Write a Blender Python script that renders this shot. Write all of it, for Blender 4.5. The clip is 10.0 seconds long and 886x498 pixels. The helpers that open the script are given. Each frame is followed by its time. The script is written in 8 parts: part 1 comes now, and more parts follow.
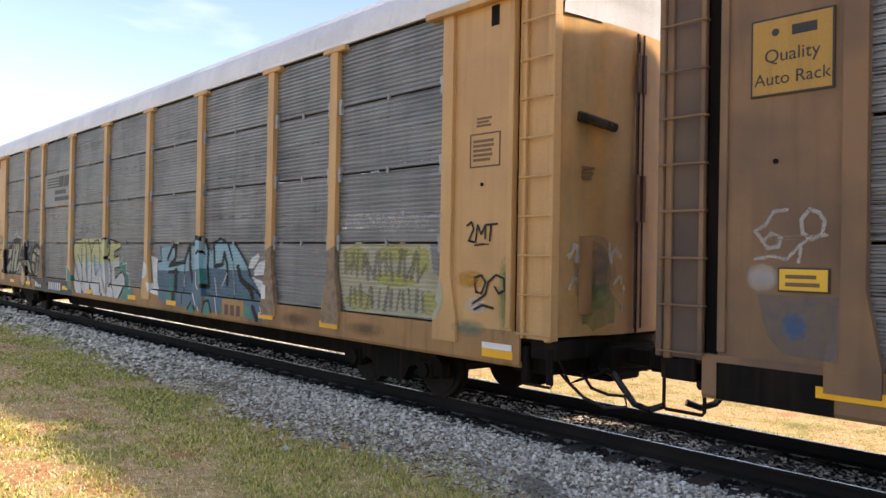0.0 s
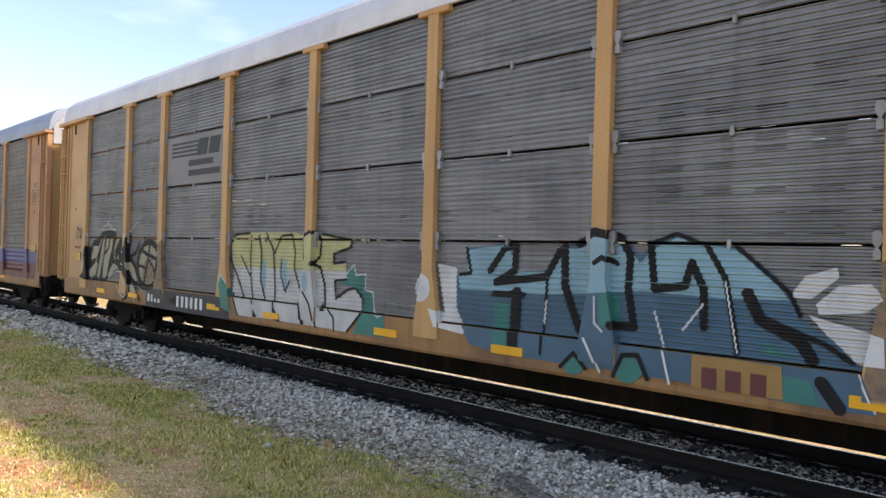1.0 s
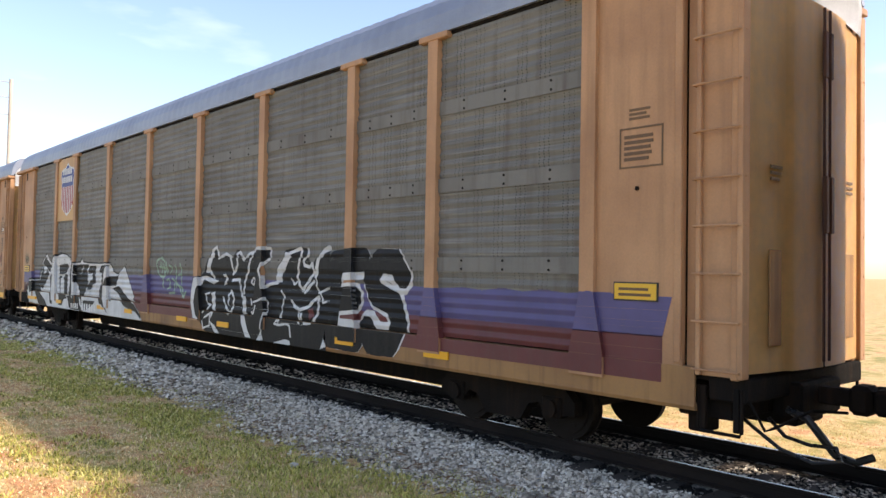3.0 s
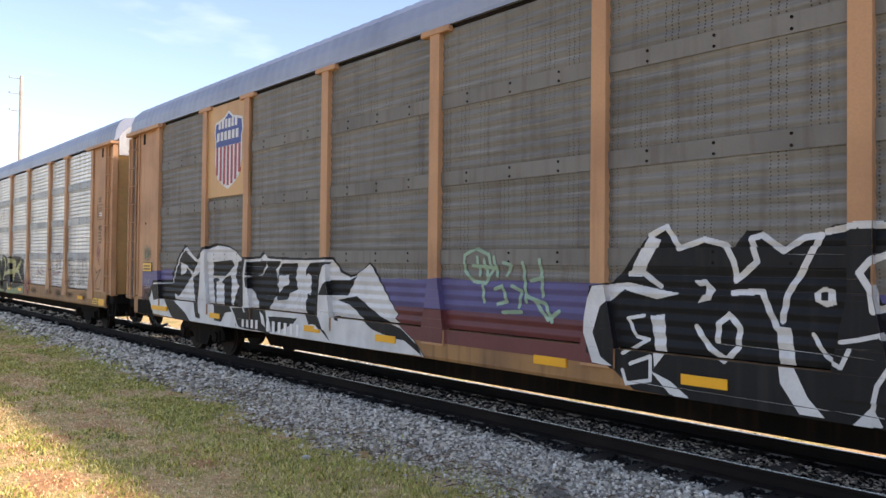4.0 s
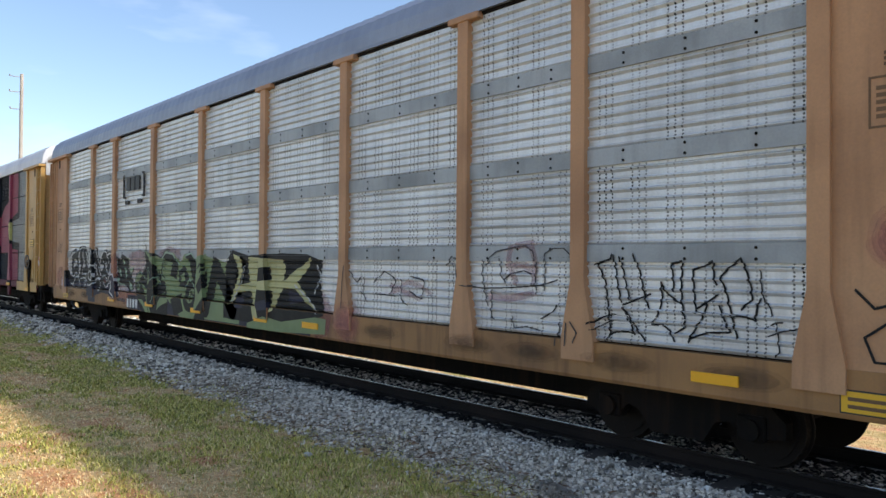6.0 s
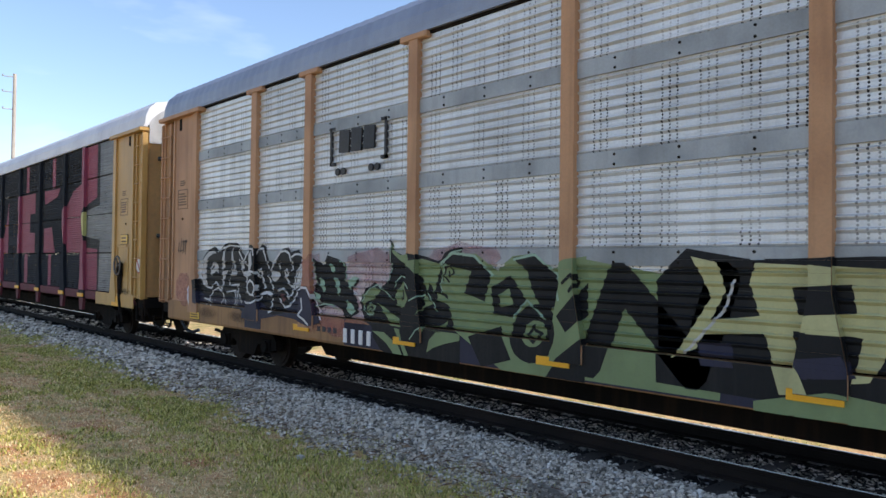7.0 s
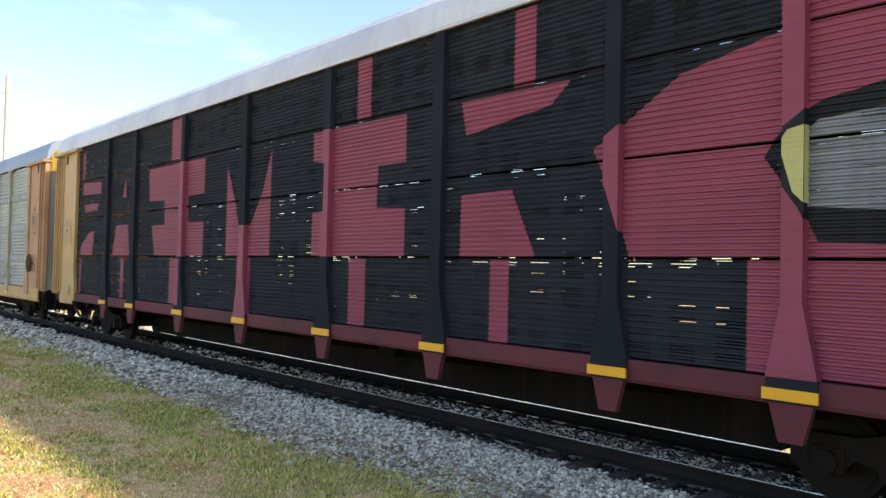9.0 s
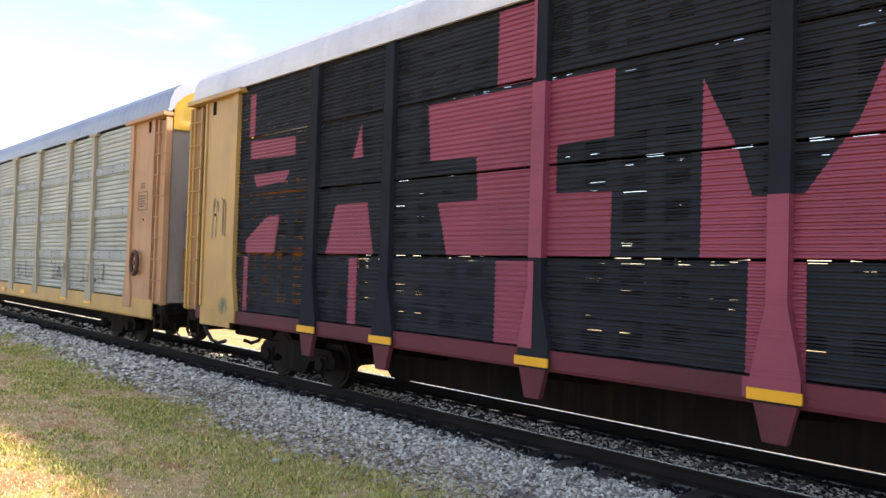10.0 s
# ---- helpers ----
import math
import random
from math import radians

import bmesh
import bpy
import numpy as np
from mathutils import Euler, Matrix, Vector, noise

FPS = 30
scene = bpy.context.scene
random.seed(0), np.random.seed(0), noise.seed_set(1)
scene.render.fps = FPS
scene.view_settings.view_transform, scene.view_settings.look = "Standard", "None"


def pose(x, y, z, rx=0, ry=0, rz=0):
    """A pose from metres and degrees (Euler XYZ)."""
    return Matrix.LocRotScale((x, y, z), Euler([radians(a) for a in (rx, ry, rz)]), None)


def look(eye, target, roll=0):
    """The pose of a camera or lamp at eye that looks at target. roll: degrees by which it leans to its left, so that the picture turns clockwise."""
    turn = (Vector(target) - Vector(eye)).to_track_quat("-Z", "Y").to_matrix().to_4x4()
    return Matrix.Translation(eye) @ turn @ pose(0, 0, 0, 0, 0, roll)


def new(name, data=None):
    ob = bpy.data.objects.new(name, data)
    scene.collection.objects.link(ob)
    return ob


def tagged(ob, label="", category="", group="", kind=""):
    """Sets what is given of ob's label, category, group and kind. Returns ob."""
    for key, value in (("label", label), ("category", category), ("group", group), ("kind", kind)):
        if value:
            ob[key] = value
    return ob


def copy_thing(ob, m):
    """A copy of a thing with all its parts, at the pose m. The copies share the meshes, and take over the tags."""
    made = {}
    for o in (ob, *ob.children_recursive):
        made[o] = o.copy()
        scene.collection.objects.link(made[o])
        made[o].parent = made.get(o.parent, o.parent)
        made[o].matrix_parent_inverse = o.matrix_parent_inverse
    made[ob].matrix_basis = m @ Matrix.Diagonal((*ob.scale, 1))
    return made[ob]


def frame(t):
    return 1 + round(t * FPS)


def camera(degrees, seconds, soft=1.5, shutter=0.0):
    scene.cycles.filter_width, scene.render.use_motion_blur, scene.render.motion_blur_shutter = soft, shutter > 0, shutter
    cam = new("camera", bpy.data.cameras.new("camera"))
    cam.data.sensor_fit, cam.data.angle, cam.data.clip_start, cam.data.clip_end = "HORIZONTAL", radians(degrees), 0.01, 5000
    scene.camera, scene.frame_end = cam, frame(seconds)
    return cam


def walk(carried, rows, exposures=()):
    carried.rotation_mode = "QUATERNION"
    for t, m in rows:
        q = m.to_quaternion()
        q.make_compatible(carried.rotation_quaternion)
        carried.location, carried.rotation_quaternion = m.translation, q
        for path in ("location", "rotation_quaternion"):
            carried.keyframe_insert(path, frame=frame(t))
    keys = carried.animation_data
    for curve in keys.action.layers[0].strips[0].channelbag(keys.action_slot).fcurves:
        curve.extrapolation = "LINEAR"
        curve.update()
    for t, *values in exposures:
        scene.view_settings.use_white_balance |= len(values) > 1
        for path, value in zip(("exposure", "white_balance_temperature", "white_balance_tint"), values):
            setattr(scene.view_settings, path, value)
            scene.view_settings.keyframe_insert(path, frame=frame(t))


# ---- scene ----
cam = camera(60.0, 10.0, soft=1.5)
EYE = (0.0, -8.446, 2.083)
PATH = [
    (0.0, pose(*EYE, 90.480, -1.023, 47.619)),
    (0.5, pose(*EYE, 90.223, -1.646, 47.237)),
    (1.0, pose(*EYE, 90.348, -1.595, 46.490)),
    (1.5, pose(*EYE, 90.990, -1.205, 46.519)),
    (2.0, pose(*EYE, 91.694, -0.731, 47.532)),
    (2.5, pose(*EYE, 91.781, -1.046, 47.897)),
    (4.0, pose(*EYE, 91.074, -0.602, 48.990)),
    (4.5, pose(*EYE, 90.813, -0.793, 49.087)),
    (5.0, pose(*EYE, 90.988, -0.650, 48.977)),
    (5.5, pose(*EYE, 91.146, -0.523, 48.906)),
    (6.0, pose(*EYE, 90.836, -0.410, 49.068)),
    (7.5, pose(*EYE, 91.128, -0.764, 48.411)),
    (8.0, pose(*EYE, 90.862, -0.566, 48.464)),
    (8.5, pose(*EYE, 91.093, -0.545, 48.588)),
    (9.0, pose(*EYE, 91.545, -1.277, 48.016)),
    (9.5, pose(*EYE, 91.732, -1.663, 47.589)),
    (10.0, pose(*EYE, 91.459, -1.732, 47.090)),
]
walk(cam, PATH, exposures=[(0.0, 1.45, 7000, 19), (0.5, 1.37, 6900, 18), (1.5, 1.40, 6800, 17), (2.0, 1.25, 6950, 16), (2.5, 1.45, 6850, 16), (4.0, 1.38, 6750, 20), (5.0, 1.43, 6800, 21), (6.0, 0.93, 6200, 12), (7.5, 1.03, 6050, 15), (8.0, 1.08, 6100, 15), (8.5, 1.05, 6350, 18), (9.0, 1.56, 6550, 11), (9.5, 1.80, 6750, 17), (10.0, 1.80, 6950, 19)])

# ---- light: afternoon sun from beyond the train, sky with thin cloud ----
SUN_DIR = Vector((1.58, 1.05, 1.52)).normalized()
sun = new("sun", bpy.data.lights.new("sun", "SUN"))
sun.data.energy, sun.data.angle, sun.data.color = 2.45, radians(3.2), (1.0, 0.91, 0.76)
sun.matrix_world = look(SUN_DIR * 50, (0, 0, 0))

world = bpy.data.worlds.new("sky")
scene.world = world
world.use_nodes = True
wn, wl = world.node_tree.nodes, world.node_tree.links
wn.clear()
w_out, w_bg = wn.new("ShaderNodeOutputWorld"), wn.new("ShaderNodeBackground")
w_sky = wn.new("ShaderNodeTexSky")
w_sky.sky_type, w_sky.sun_disc = "NISHITA", False
w_sky.sun_elevation, w_sky.sun_rotation = math.asin(SUN_DIR.z), math.atan2(SUN_DIR.x, SUN_DIR.y)
w_sky.dust_density, w_sky.ozone_density, w_sky.air_density = 0.8, 0.7, 1.0
w_co, w_map, w_noise = wn.new("ShaderNodeTexCoord"), wn.new("ShaderNodeMapping"), wn.new("ShaderNodeTexNoise")
w_map.inputs["Scale"].default_value = (2.2, 2.2, 8.0)
w_map.inputs["Location"].default_value = (0.4, 0.2, 0.1)
w_noise.inputs["Scale"].default_value, w_noise.inputs["Detail"].default_value = 2.2, 5.0
w_ramp, w_mix = wn.new("ShaderNodeValToRGB"), wn.new("ShaderNodeMixRGB")
w_ramp.color_ramp.elements[0].position, w_ramp.color_ramp.elements[1].position = 0.55, 0.95
w_ramp.color_ramp.elements[1].color = (0.34, 0.34, 0.34, 1)
w_mix.inputs["Color2"].default_value = (8.0, 8.2, 8.6, 1)
wl.new(w_co.outputs["Generated"], w_map.inputs["Vector"])
wl.new(w_map.outputs["Vector"], w_noise.inputs["Vector"])
wl.new(w_noise.outputs["Fac"], w_ramp.inputs["Fac"])
wl.new(w_ramp.outputs["Color"], w_mix.inputs["Fac"])
wl.new(w_sky.outputs["Color"], w_mix.inputs["Color1"])
wl.new(w_mix.outputs["Color"], w_bg.inputs["Color"])
wl.new(w_bg.outputs["Background"], w_out.inputs["Surface"])
w_bg.inputs["Strength"].default_value = 0.112


# ---- materials ----
def surface(name, color, other=None, rough=0.6, metal=0.0, streak=0.0, streak_color=(0.10, 0.05, 0.025), grain=0.12,
            big=0.9, bump=0.15, holes=None, fine=40.0, open_holes=False, spread=(0.42, 0.68), slits=0.7):
    """A worn surface: patches of a second colour, running streaks, fine grain and, for sheet steel, rows of small holes."""
    m = bpy.data.materials.new(name)
    m.use_nodes = True
    n, l = m.node_tree.nodes, m.node_tree.links
    bsdf = n["Principled BSDF"]
    other = other or tuple(c * 0.72 for c in color)
    co, info = n.new("ShaderNodeTexCoord"), n.new("ShaderNodeObjectInfo")
    shift, add = n.new("ShaderNodeMath"), n.new("ShaderNodeVectorMath")
    shift.operation, shift.inputs[1].default_value = "MULTIPLY", 37.0
    add.operation = "ADD"
    l.new(info.outputs["Random"], shift.inputs[0])
    l.new(co.outputs["Object"], add.inputs[0])
    l.new(shift.outputs[0], add.inputs[1])

    def noise_at(scale, stretch, lo, hi):
        mp, nz, rp = n.new("ShaderNodeMapping"), n.new("ShaderNodeTexNoise"), n.new("ShaderNodeMapRange")
        mp.inputs["Scale"].default_value = stretch
        nz.inputs["Scale"].default_value, nz.inputs["Detail"].default_value = scale, 4.0
        rp.inputs["From Min"].default_value, rp.inputs["From Max"].default_value = lo, hi
        l.new(add.outputs[0], mp.inputs["Vector"])
        l.new(mp.outputs["Vector"], nz.inputs["Vector"])
        l.new(nz.outputs["Fac"], rp.inputs["Value"])
        return rp.outputs["Result"]

    def blend(kind, fac, a, b):
        mx = n.new("ShaderNodeMixRGB")
        mx.blend_type = kind
        for key, value in (("Fac", fac), ("Color1", a), ("Color2", b)):
            if isinstance(value, (int, float)):
                mx.inputs[key].default_value = value
            elif isinstance(value, tuple):
                mx.inputs[key].default_value = (*value, 1)
            else:
                l.new(value, mx.inputs[key])
        return mx.outputs["Color"]

    def math_node(op, a, b):
        mt = n.new("ShaderNodeMath")
        mt.operation = op
        for i, value in enumerate((a, b)):
            if isinstance(value, (int, float)):
                mt.inputs[i].default_value = value
            else:
                l.new(value, mt.inputs[i])
        return mt.outputs[0]

    c = blend("MIX", noise_at(big, (1, 1, 1), *spread), color, other)
    if holes:
        tone = n.new("ShaderNodeMapRange")
        tone.inputs["To Min"].default_value, tone.inputs["To Max"].default_value = 0.0, 0.30
        l.new(info.outputs["Random"], tone.inputs["Value"])
        c = blend("MIX", tone.outputs["Result"], c, tuple(v * 0.45 for v in color))
        c = blend("MIX", math_node("MULTIPLY", noise_at(3.0, (0.25, 1, 9.0), 0.52, 0.75), 0.5), c, tuple(min(v * 1.7, 0.85) for v in color))
        c = blend("MIX", math_node("MULTIPLY", noise_at(3.4, (0.3, 1, 7.0), 0.55, 0.75), 0.55), c, tuple(v * 0.4 for v in color))
    if streak:
        run = noise_at(5.0, (1.6, 1.6, 0.12), 0.5, 0.8)
        c = blend("MIX", math_node("MULTIPLY", run, streak), c, streak_color)
    fine_n = noise_at(fine, (1, 1, 1), 0.25, 0.75)
    c = blend("MULTIPLY", grain * 2, c, blend("MIX", fine_n, (0.35, 0.35, 0.35), (1.0, 1.0, 1.0)))
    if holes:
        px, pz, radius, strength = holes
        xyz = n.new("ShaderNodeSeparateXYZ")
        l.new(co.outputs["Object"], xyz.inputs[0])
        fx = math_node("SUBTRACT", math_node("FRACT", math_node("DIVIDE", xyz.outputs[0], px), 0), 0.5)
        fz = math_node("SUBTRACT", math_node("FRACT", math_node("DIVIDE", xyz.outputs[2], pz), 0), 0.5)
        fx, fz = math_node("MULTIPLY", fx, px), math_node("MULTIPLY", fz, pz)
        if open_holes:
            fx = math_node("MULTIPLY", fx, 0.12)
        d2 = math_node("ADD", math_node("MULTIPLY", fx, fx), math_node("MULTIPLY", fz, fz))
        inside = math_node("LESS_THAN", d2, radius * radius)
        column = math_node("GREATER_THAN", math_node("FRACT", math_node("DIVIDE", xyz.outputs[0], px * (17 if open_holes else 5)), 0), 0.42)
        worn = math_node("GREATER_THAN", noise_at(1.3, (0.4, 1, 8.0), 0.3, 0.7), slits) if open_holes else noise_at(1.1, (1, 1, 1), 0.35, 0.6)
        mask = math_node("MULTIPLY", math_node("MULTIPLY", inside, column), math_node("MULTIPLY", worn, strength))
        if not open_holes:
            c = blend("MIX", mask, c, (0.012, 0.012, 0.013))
    l.new(c, bsdf.inputs["Base Color"])
    rr = n.new("ShaderNodeMapRange")
    rr.inputs["To Min"].default_value, rr.inputs["To Max"].default_value = max(rough - 0.1, 0.05), min(rough + 0.15, 1.0)
    l.new(fine_n, rr.inputs["Value"])
    l.new(rr.outputs["Result"], bsdf.inputs["Roughness"])
    bsdf.inputs["Metallic"].default_value = metal
    if bump:
        bp = n.new("ShaderNodeBump")
        bp.inputs["Strength"].default_value, bp.inputs["Distance"].default_value = bump, 0.01
        l.new(fine_n, bp.inputs["Height"])
        l.new(bp.outputs["Normal"], bsdf.inputs["Normal"])
    if open_holes:
        clear, both, out = n.new("ShaderNodeBsdfTransparent"), n.new("ShaderNodeMixShader"), n["Material Output"]
        l.new(mask, both.inputs[0])
        l.new(bsdf.outputs[0], both.inputs[1])
        l.new(clear.outputs[0], both.inputs[2])
        l.new(both.outputs[0], out.inputs["Surface"])
    return m


TAN = surface("tan_paint", (0.57, 0.335, 0.13), (0.46, 0.26, 0.105), 0.55, streak=0.2, big=0.7, bump=0.06)
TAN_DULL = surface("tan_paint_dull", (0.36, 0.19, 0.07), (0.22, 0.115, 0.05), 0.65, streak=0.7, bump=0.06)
TAN_RUST = surface("tan_paint_rusty", (0.51, 0.285, 0.145), (0.38, 0.20, 0.10), 0.65, streak=0.3, bump=0.08)
TAN_DARK = surface("tan_paint_sooty", (0.225, 0.128, 0.065), (0.12, 0.075, 0.05), 0.7, streak=0.4, bump=0.08)
TAN_OLIVE = surface("tan_paint_greenish", (0.52, 0.305, 0.085), (0.42, 0.25, 0.075), 0.5, streak=0.18, bump=0.06)
# Dark recess plate: soot plus the shade inside, put into one colour.
SOOT_SHADE = surface("sooty_recess", (0.13, 0.085, 0.062), (0.075, 0.052, 0.042), 0.75, streak=0.3)
DOOR_TAN = surface("door_paint", (0.88, 0.51, 0.175), (0.78, 0.43, 0.14), 0.5, streak=0.12, bump=0.12, fine=9.0)
GREY = surface("grey_galvanised", (0.235, 0.24, 0.25), (0.14, 0.145, 0.158), 0.5, 0.35, streak=0.35, streak_color=(0.07, 0.06, 0.055), holes=(0.030, 0.032, 0.0042, 1.0), open_holes=True)
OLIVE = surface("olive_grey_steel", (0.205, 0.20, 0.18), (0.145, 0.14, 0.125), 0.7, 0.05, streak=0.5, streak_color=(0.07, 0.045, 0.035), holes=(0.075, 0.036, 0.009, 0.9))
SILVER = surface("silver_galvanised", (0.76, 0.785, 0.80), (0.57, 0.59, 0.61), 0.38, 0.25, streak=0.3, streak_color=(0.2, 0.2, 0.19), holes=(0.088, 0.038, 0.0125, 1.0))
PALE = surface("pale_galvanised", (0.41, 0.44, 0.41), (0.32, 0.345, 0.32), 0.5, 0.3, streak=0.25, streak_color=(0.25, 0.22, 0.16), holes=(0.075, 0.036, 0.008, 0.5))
BAND = surface("smooth_band", (0.40, 0.43, 0.445), (0.23, 0.25, 0.26), 0.55, 0.15, streak=0.3, streak_color=(0.12, 0.12, 0.11))
BLACK_WALL = surface("black_paint", (0.018, 0.022, 0.030), (0.027, 0.031, 0.039), 0.8, bump=0.08, holes=(0.030, 0.032, 0.0056, 1.0), open_holes=True, slits=0.58)
BLACK_POST = surface("black_post_paint", (0.013, 0.016, 0.022), (0.020, 0.023, 0.030), 0.9, bump=0.08)
PALE_TAN = surface("pale_tan_paint", (0.40, 0.355, 0.25), (0.32, 0.28, 0.20), 0.6, streak=0.4)
RED_SPRAY = surface("red_spray", (0.275, 0.046, 0.088), (0.225, 0.037, 0.071), 0.6, grain=0.1)
RED_SILL = surface("dark_red_sill", (0.125, 0.018, 0.03), (0.08, 0.014, 0.022), 0.75, streak=0.2)
ROOF_WHITE = surface("white_roof", (0.74, 0.74, 0.76), (0.62, 0.62, 0.66), 0.55, streak=0.2, streak_color=(0.4, 0.38, 0.36))
ROOF_LILAC = surface("weathered_roof", (0.31, 0.345, 0.42), (0.25, 0.28, 0.35), 0.5, 0.2)
PALE_BAND = surface("pale_band", (0.34, 0.37, 0.36), (0.26, 0.285, 0.28), 0.6, 0.1, streak=0.2)
CREAM_DOOR = surface("cream_door_paint", (0.66, 0.55, 0.42), (0.54, 0.43, 0.32), 0.6, streak=0.3)
WHITE = surface("white_paint", (0.80, 0.79, 0.77), (0.70, 0.69, 0.66), 0.5, streak=0.15, streak_color=(0.4, 0.36, 0.3))
YELLOW_END = surface("yellow_end_paint", (0.72, 0.47, 0.05), (0.60, 0.38, 0.05), 0.5)
REFLECTOR = surface("yellow_reflector", (0.85, 0.42, 0.01), (0.75, 0.36, 0.01), 0.35, grain=0.05, bump=0)
SIGN_DIRTY = surface("yellow_sign_dirty", (0.40, 0.22, 0.03), (0.30, 0.16, 0.03), 0.5, streak=0.4)
SIGN_YELLOW = surface("yellow_sign", (0.72, 0.42, 0.02), (0.62, 0.36, 0.02), 0.4, grain=0.05, bump=0)
INK = surface("black_marking", (0.02, 0.02, 0.022), (0.035, 0.033, 0.03), 0.6, bump=0)
FADED_INK = surface("faded_marking", (0.16, 0.09, 0.04), (0.11, 0.06, 0.03), 0.6, bump=0)
# Underframe grime; the same black also stands for shade in slots and gaps.
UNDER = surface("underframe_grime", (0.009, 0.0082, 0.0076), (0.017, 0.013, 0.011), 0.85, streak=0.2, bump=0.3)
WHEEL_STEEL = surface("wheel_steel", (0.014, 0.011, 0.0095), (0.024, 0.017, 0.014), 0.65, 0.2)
ROD = surface("rusty_rod", (0.11, 0.045, 0.025), (0.06, 0.03, 0.022), 0.7)
RUBBER = surface("black_rubber", (0.012, 0.012, 0.012), (0.02, 0.02, 0.02), 0.28, bump=0.1, fine=14.0)
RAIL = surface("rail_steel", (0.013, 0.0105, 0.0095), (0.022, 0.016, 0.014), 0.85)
OLIVE_BAND = surface("olive_grey_band", (0.195, 0.19, 0.17), (0.14, 0.134, 0.12), 0.7, 0.05, streak=0.5, streak_color=(0.07, 0.04, 0.03))
RAIL_TOP = surface("polished_rail", (0.45, 0.44, 0.43), (0.35, 0.34, 0.33), 0.25, 1.0, bump=0.02)
SLEEPER = surface("sleeper_wood", (0.085, 0.07, 0.058), (0.05, 0.042, 0.036), 0.85, grain=0.25, fine=25.0)
POLE_WOOD = surface("pole_wood", (0.50, 0.46, 0.41), (0.40, 0.36, 0.32), 0.85)
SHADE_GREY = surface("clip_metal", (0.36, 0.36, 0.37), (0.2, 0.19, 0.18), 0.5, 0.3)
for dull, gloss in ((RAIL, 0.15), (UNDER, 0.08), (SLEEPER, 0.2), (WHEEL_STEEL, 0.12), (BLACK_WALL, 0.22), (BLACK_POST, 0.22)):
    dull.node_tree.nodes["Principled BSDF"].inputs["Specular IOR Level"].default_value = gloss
SPRAY = {}
for spray_name, spray_rgb in (("black", (0.011, 0.012, 0.014)), ("white", (0.66, 0.67, 0.67)), ("cream", (0.40, 0.38, 0.27)), ("blue", (0.055, 0.13, 0.20)),
                              ("sky_blue", (0.24, 0.42, 0.50)), ("teal", (0.03, 0.20, 0.17)), ("lemon", (0.50, 0.49, 0.24)), ("pale", (0.55, 0.55, 0.54)),
                              ("yellow", (0.50, 0.48, 0.16)), ("violet", (0.10, 0.085, 0.22)), ("maroon", (0.13, 0.028, 0.03)), ("mint", (0.30, 0.45, 0.33)),
                              ("green", (0.20, 0.27, 0.12)), ("navy", (0.035, 0.035, 0.06)), ("pink", (0.42, 0.13, 0.15)), ("red", (0.40, 0.03, 0.04)),
                              ("shield_blue", (0.03, 0.06, 0.26)), ("shield_red", (0.33, 0.03, 0.05)), ("tan", (0.36, 0.20, 0.06)), ("charcoal", (0.06, 0.06, 0.065))):
    SPRAY[spray_name] = surface("spray_" + spray_name, spray_rgb, tuple(c * 0.8 for c in spray_rgb), 0.55, grain=0.1, big=2.2, bump=0.04, streak=0.15, streak_color=(0.1, 0.09, 0.08))


for dull in ("black", "charcoal", "navy"):
    SPRAY[dull].node_tree.nodes["Principled BSDF"].inputs["Specular IOR Level"].default_value = 0.2


def haze(name, rgb, amount):
    """Thin sprayed paint that lets the surface under it show in specks."""
    m = surface(name, rgb, tuple(c * 0.8 for c in rgb), 0.6, bump=0)
    n, l = m.node_tree.nodes, m.node_tree.links
    co, nz, rp = n.new("ShaderNodeTexCoord"), n.new("ShaderNodeTexNoise"), n.new("ShaderNodeMapRange")
    nz.inputs["Scale"].default_value, nz.inputs["Detail"].default_value = 9.0, 3.0
    rp.inputs["From Min"].default_value, rp.inputs["From Max"].default_value = 0.25, 0.7
    rp.inputs["To Min"].default_value, rp.inputs["To Max"].default_value = amount * 0.35, amount * 0.8
    l.new(co.outputs["Object"], nz.inputs["Vector"])
    l.new(nz.outputs["Fac"], rp.inputs["Value"])
    l.new(rp.outputs["Result"], n["Principled BSDF"].inputs["Alpha"])
    return m


for spray_name, spray_rgb, spray_amount in (("mist_white", (0.66, 0.66, 0.66), 0.62), ("mist_teal", (0.06, 0.24, 0.20), 0.5), ("mist_pink", (0.46, 0.12, 0.16), 0.5), ("mist_green", (0.13, 0.24, 0.08), 0.6),
                                            ("mist_grey", (0.16, 0.15, 0.15), 0.75), ("mist_blue", (0.06, 0.16, 0.36), 0.7), ("mist_brown", (0.06, 0.034, 0.02), 0.42), ("mist_orange", (0.62, 0.30, 0.02), 0.8),
                                            ("mist_black", (0.03, 0.03, 0.032), 0.6), ("mist_yellow", (0.56, 0.54, 0.13), 0.8), ("mist_tan", (0.34, 0.22, 0.12), 0.6), ("mist_violet", (0.20, 0.15, 0.24), 0.55)):
    SPRAY[spray_name] = haze("spray_" + spray_name, spray_rgb, spray_amount)
    SPRAY[spray_name.replace("mist", "soft")] = haze(spray_name.replace("mist", "soft"), spray_rgb, spray_amount * 0.45)


# ---- builders ----
def link_mesh(name, verts, faces, material, parent=None, label="", smooth=False):
    me = bpy.data.meshes.new(name)
    me.from_pydata([tuple(v) for v in verts], [], faces)
    me.materials.append(material)
    if smooth:
        for p in me.polygons:
            p.use_smooth = True
    ob = new(name, me)
    ob.parent = parent
    if label:
        tagged(ob, label)
    return ob


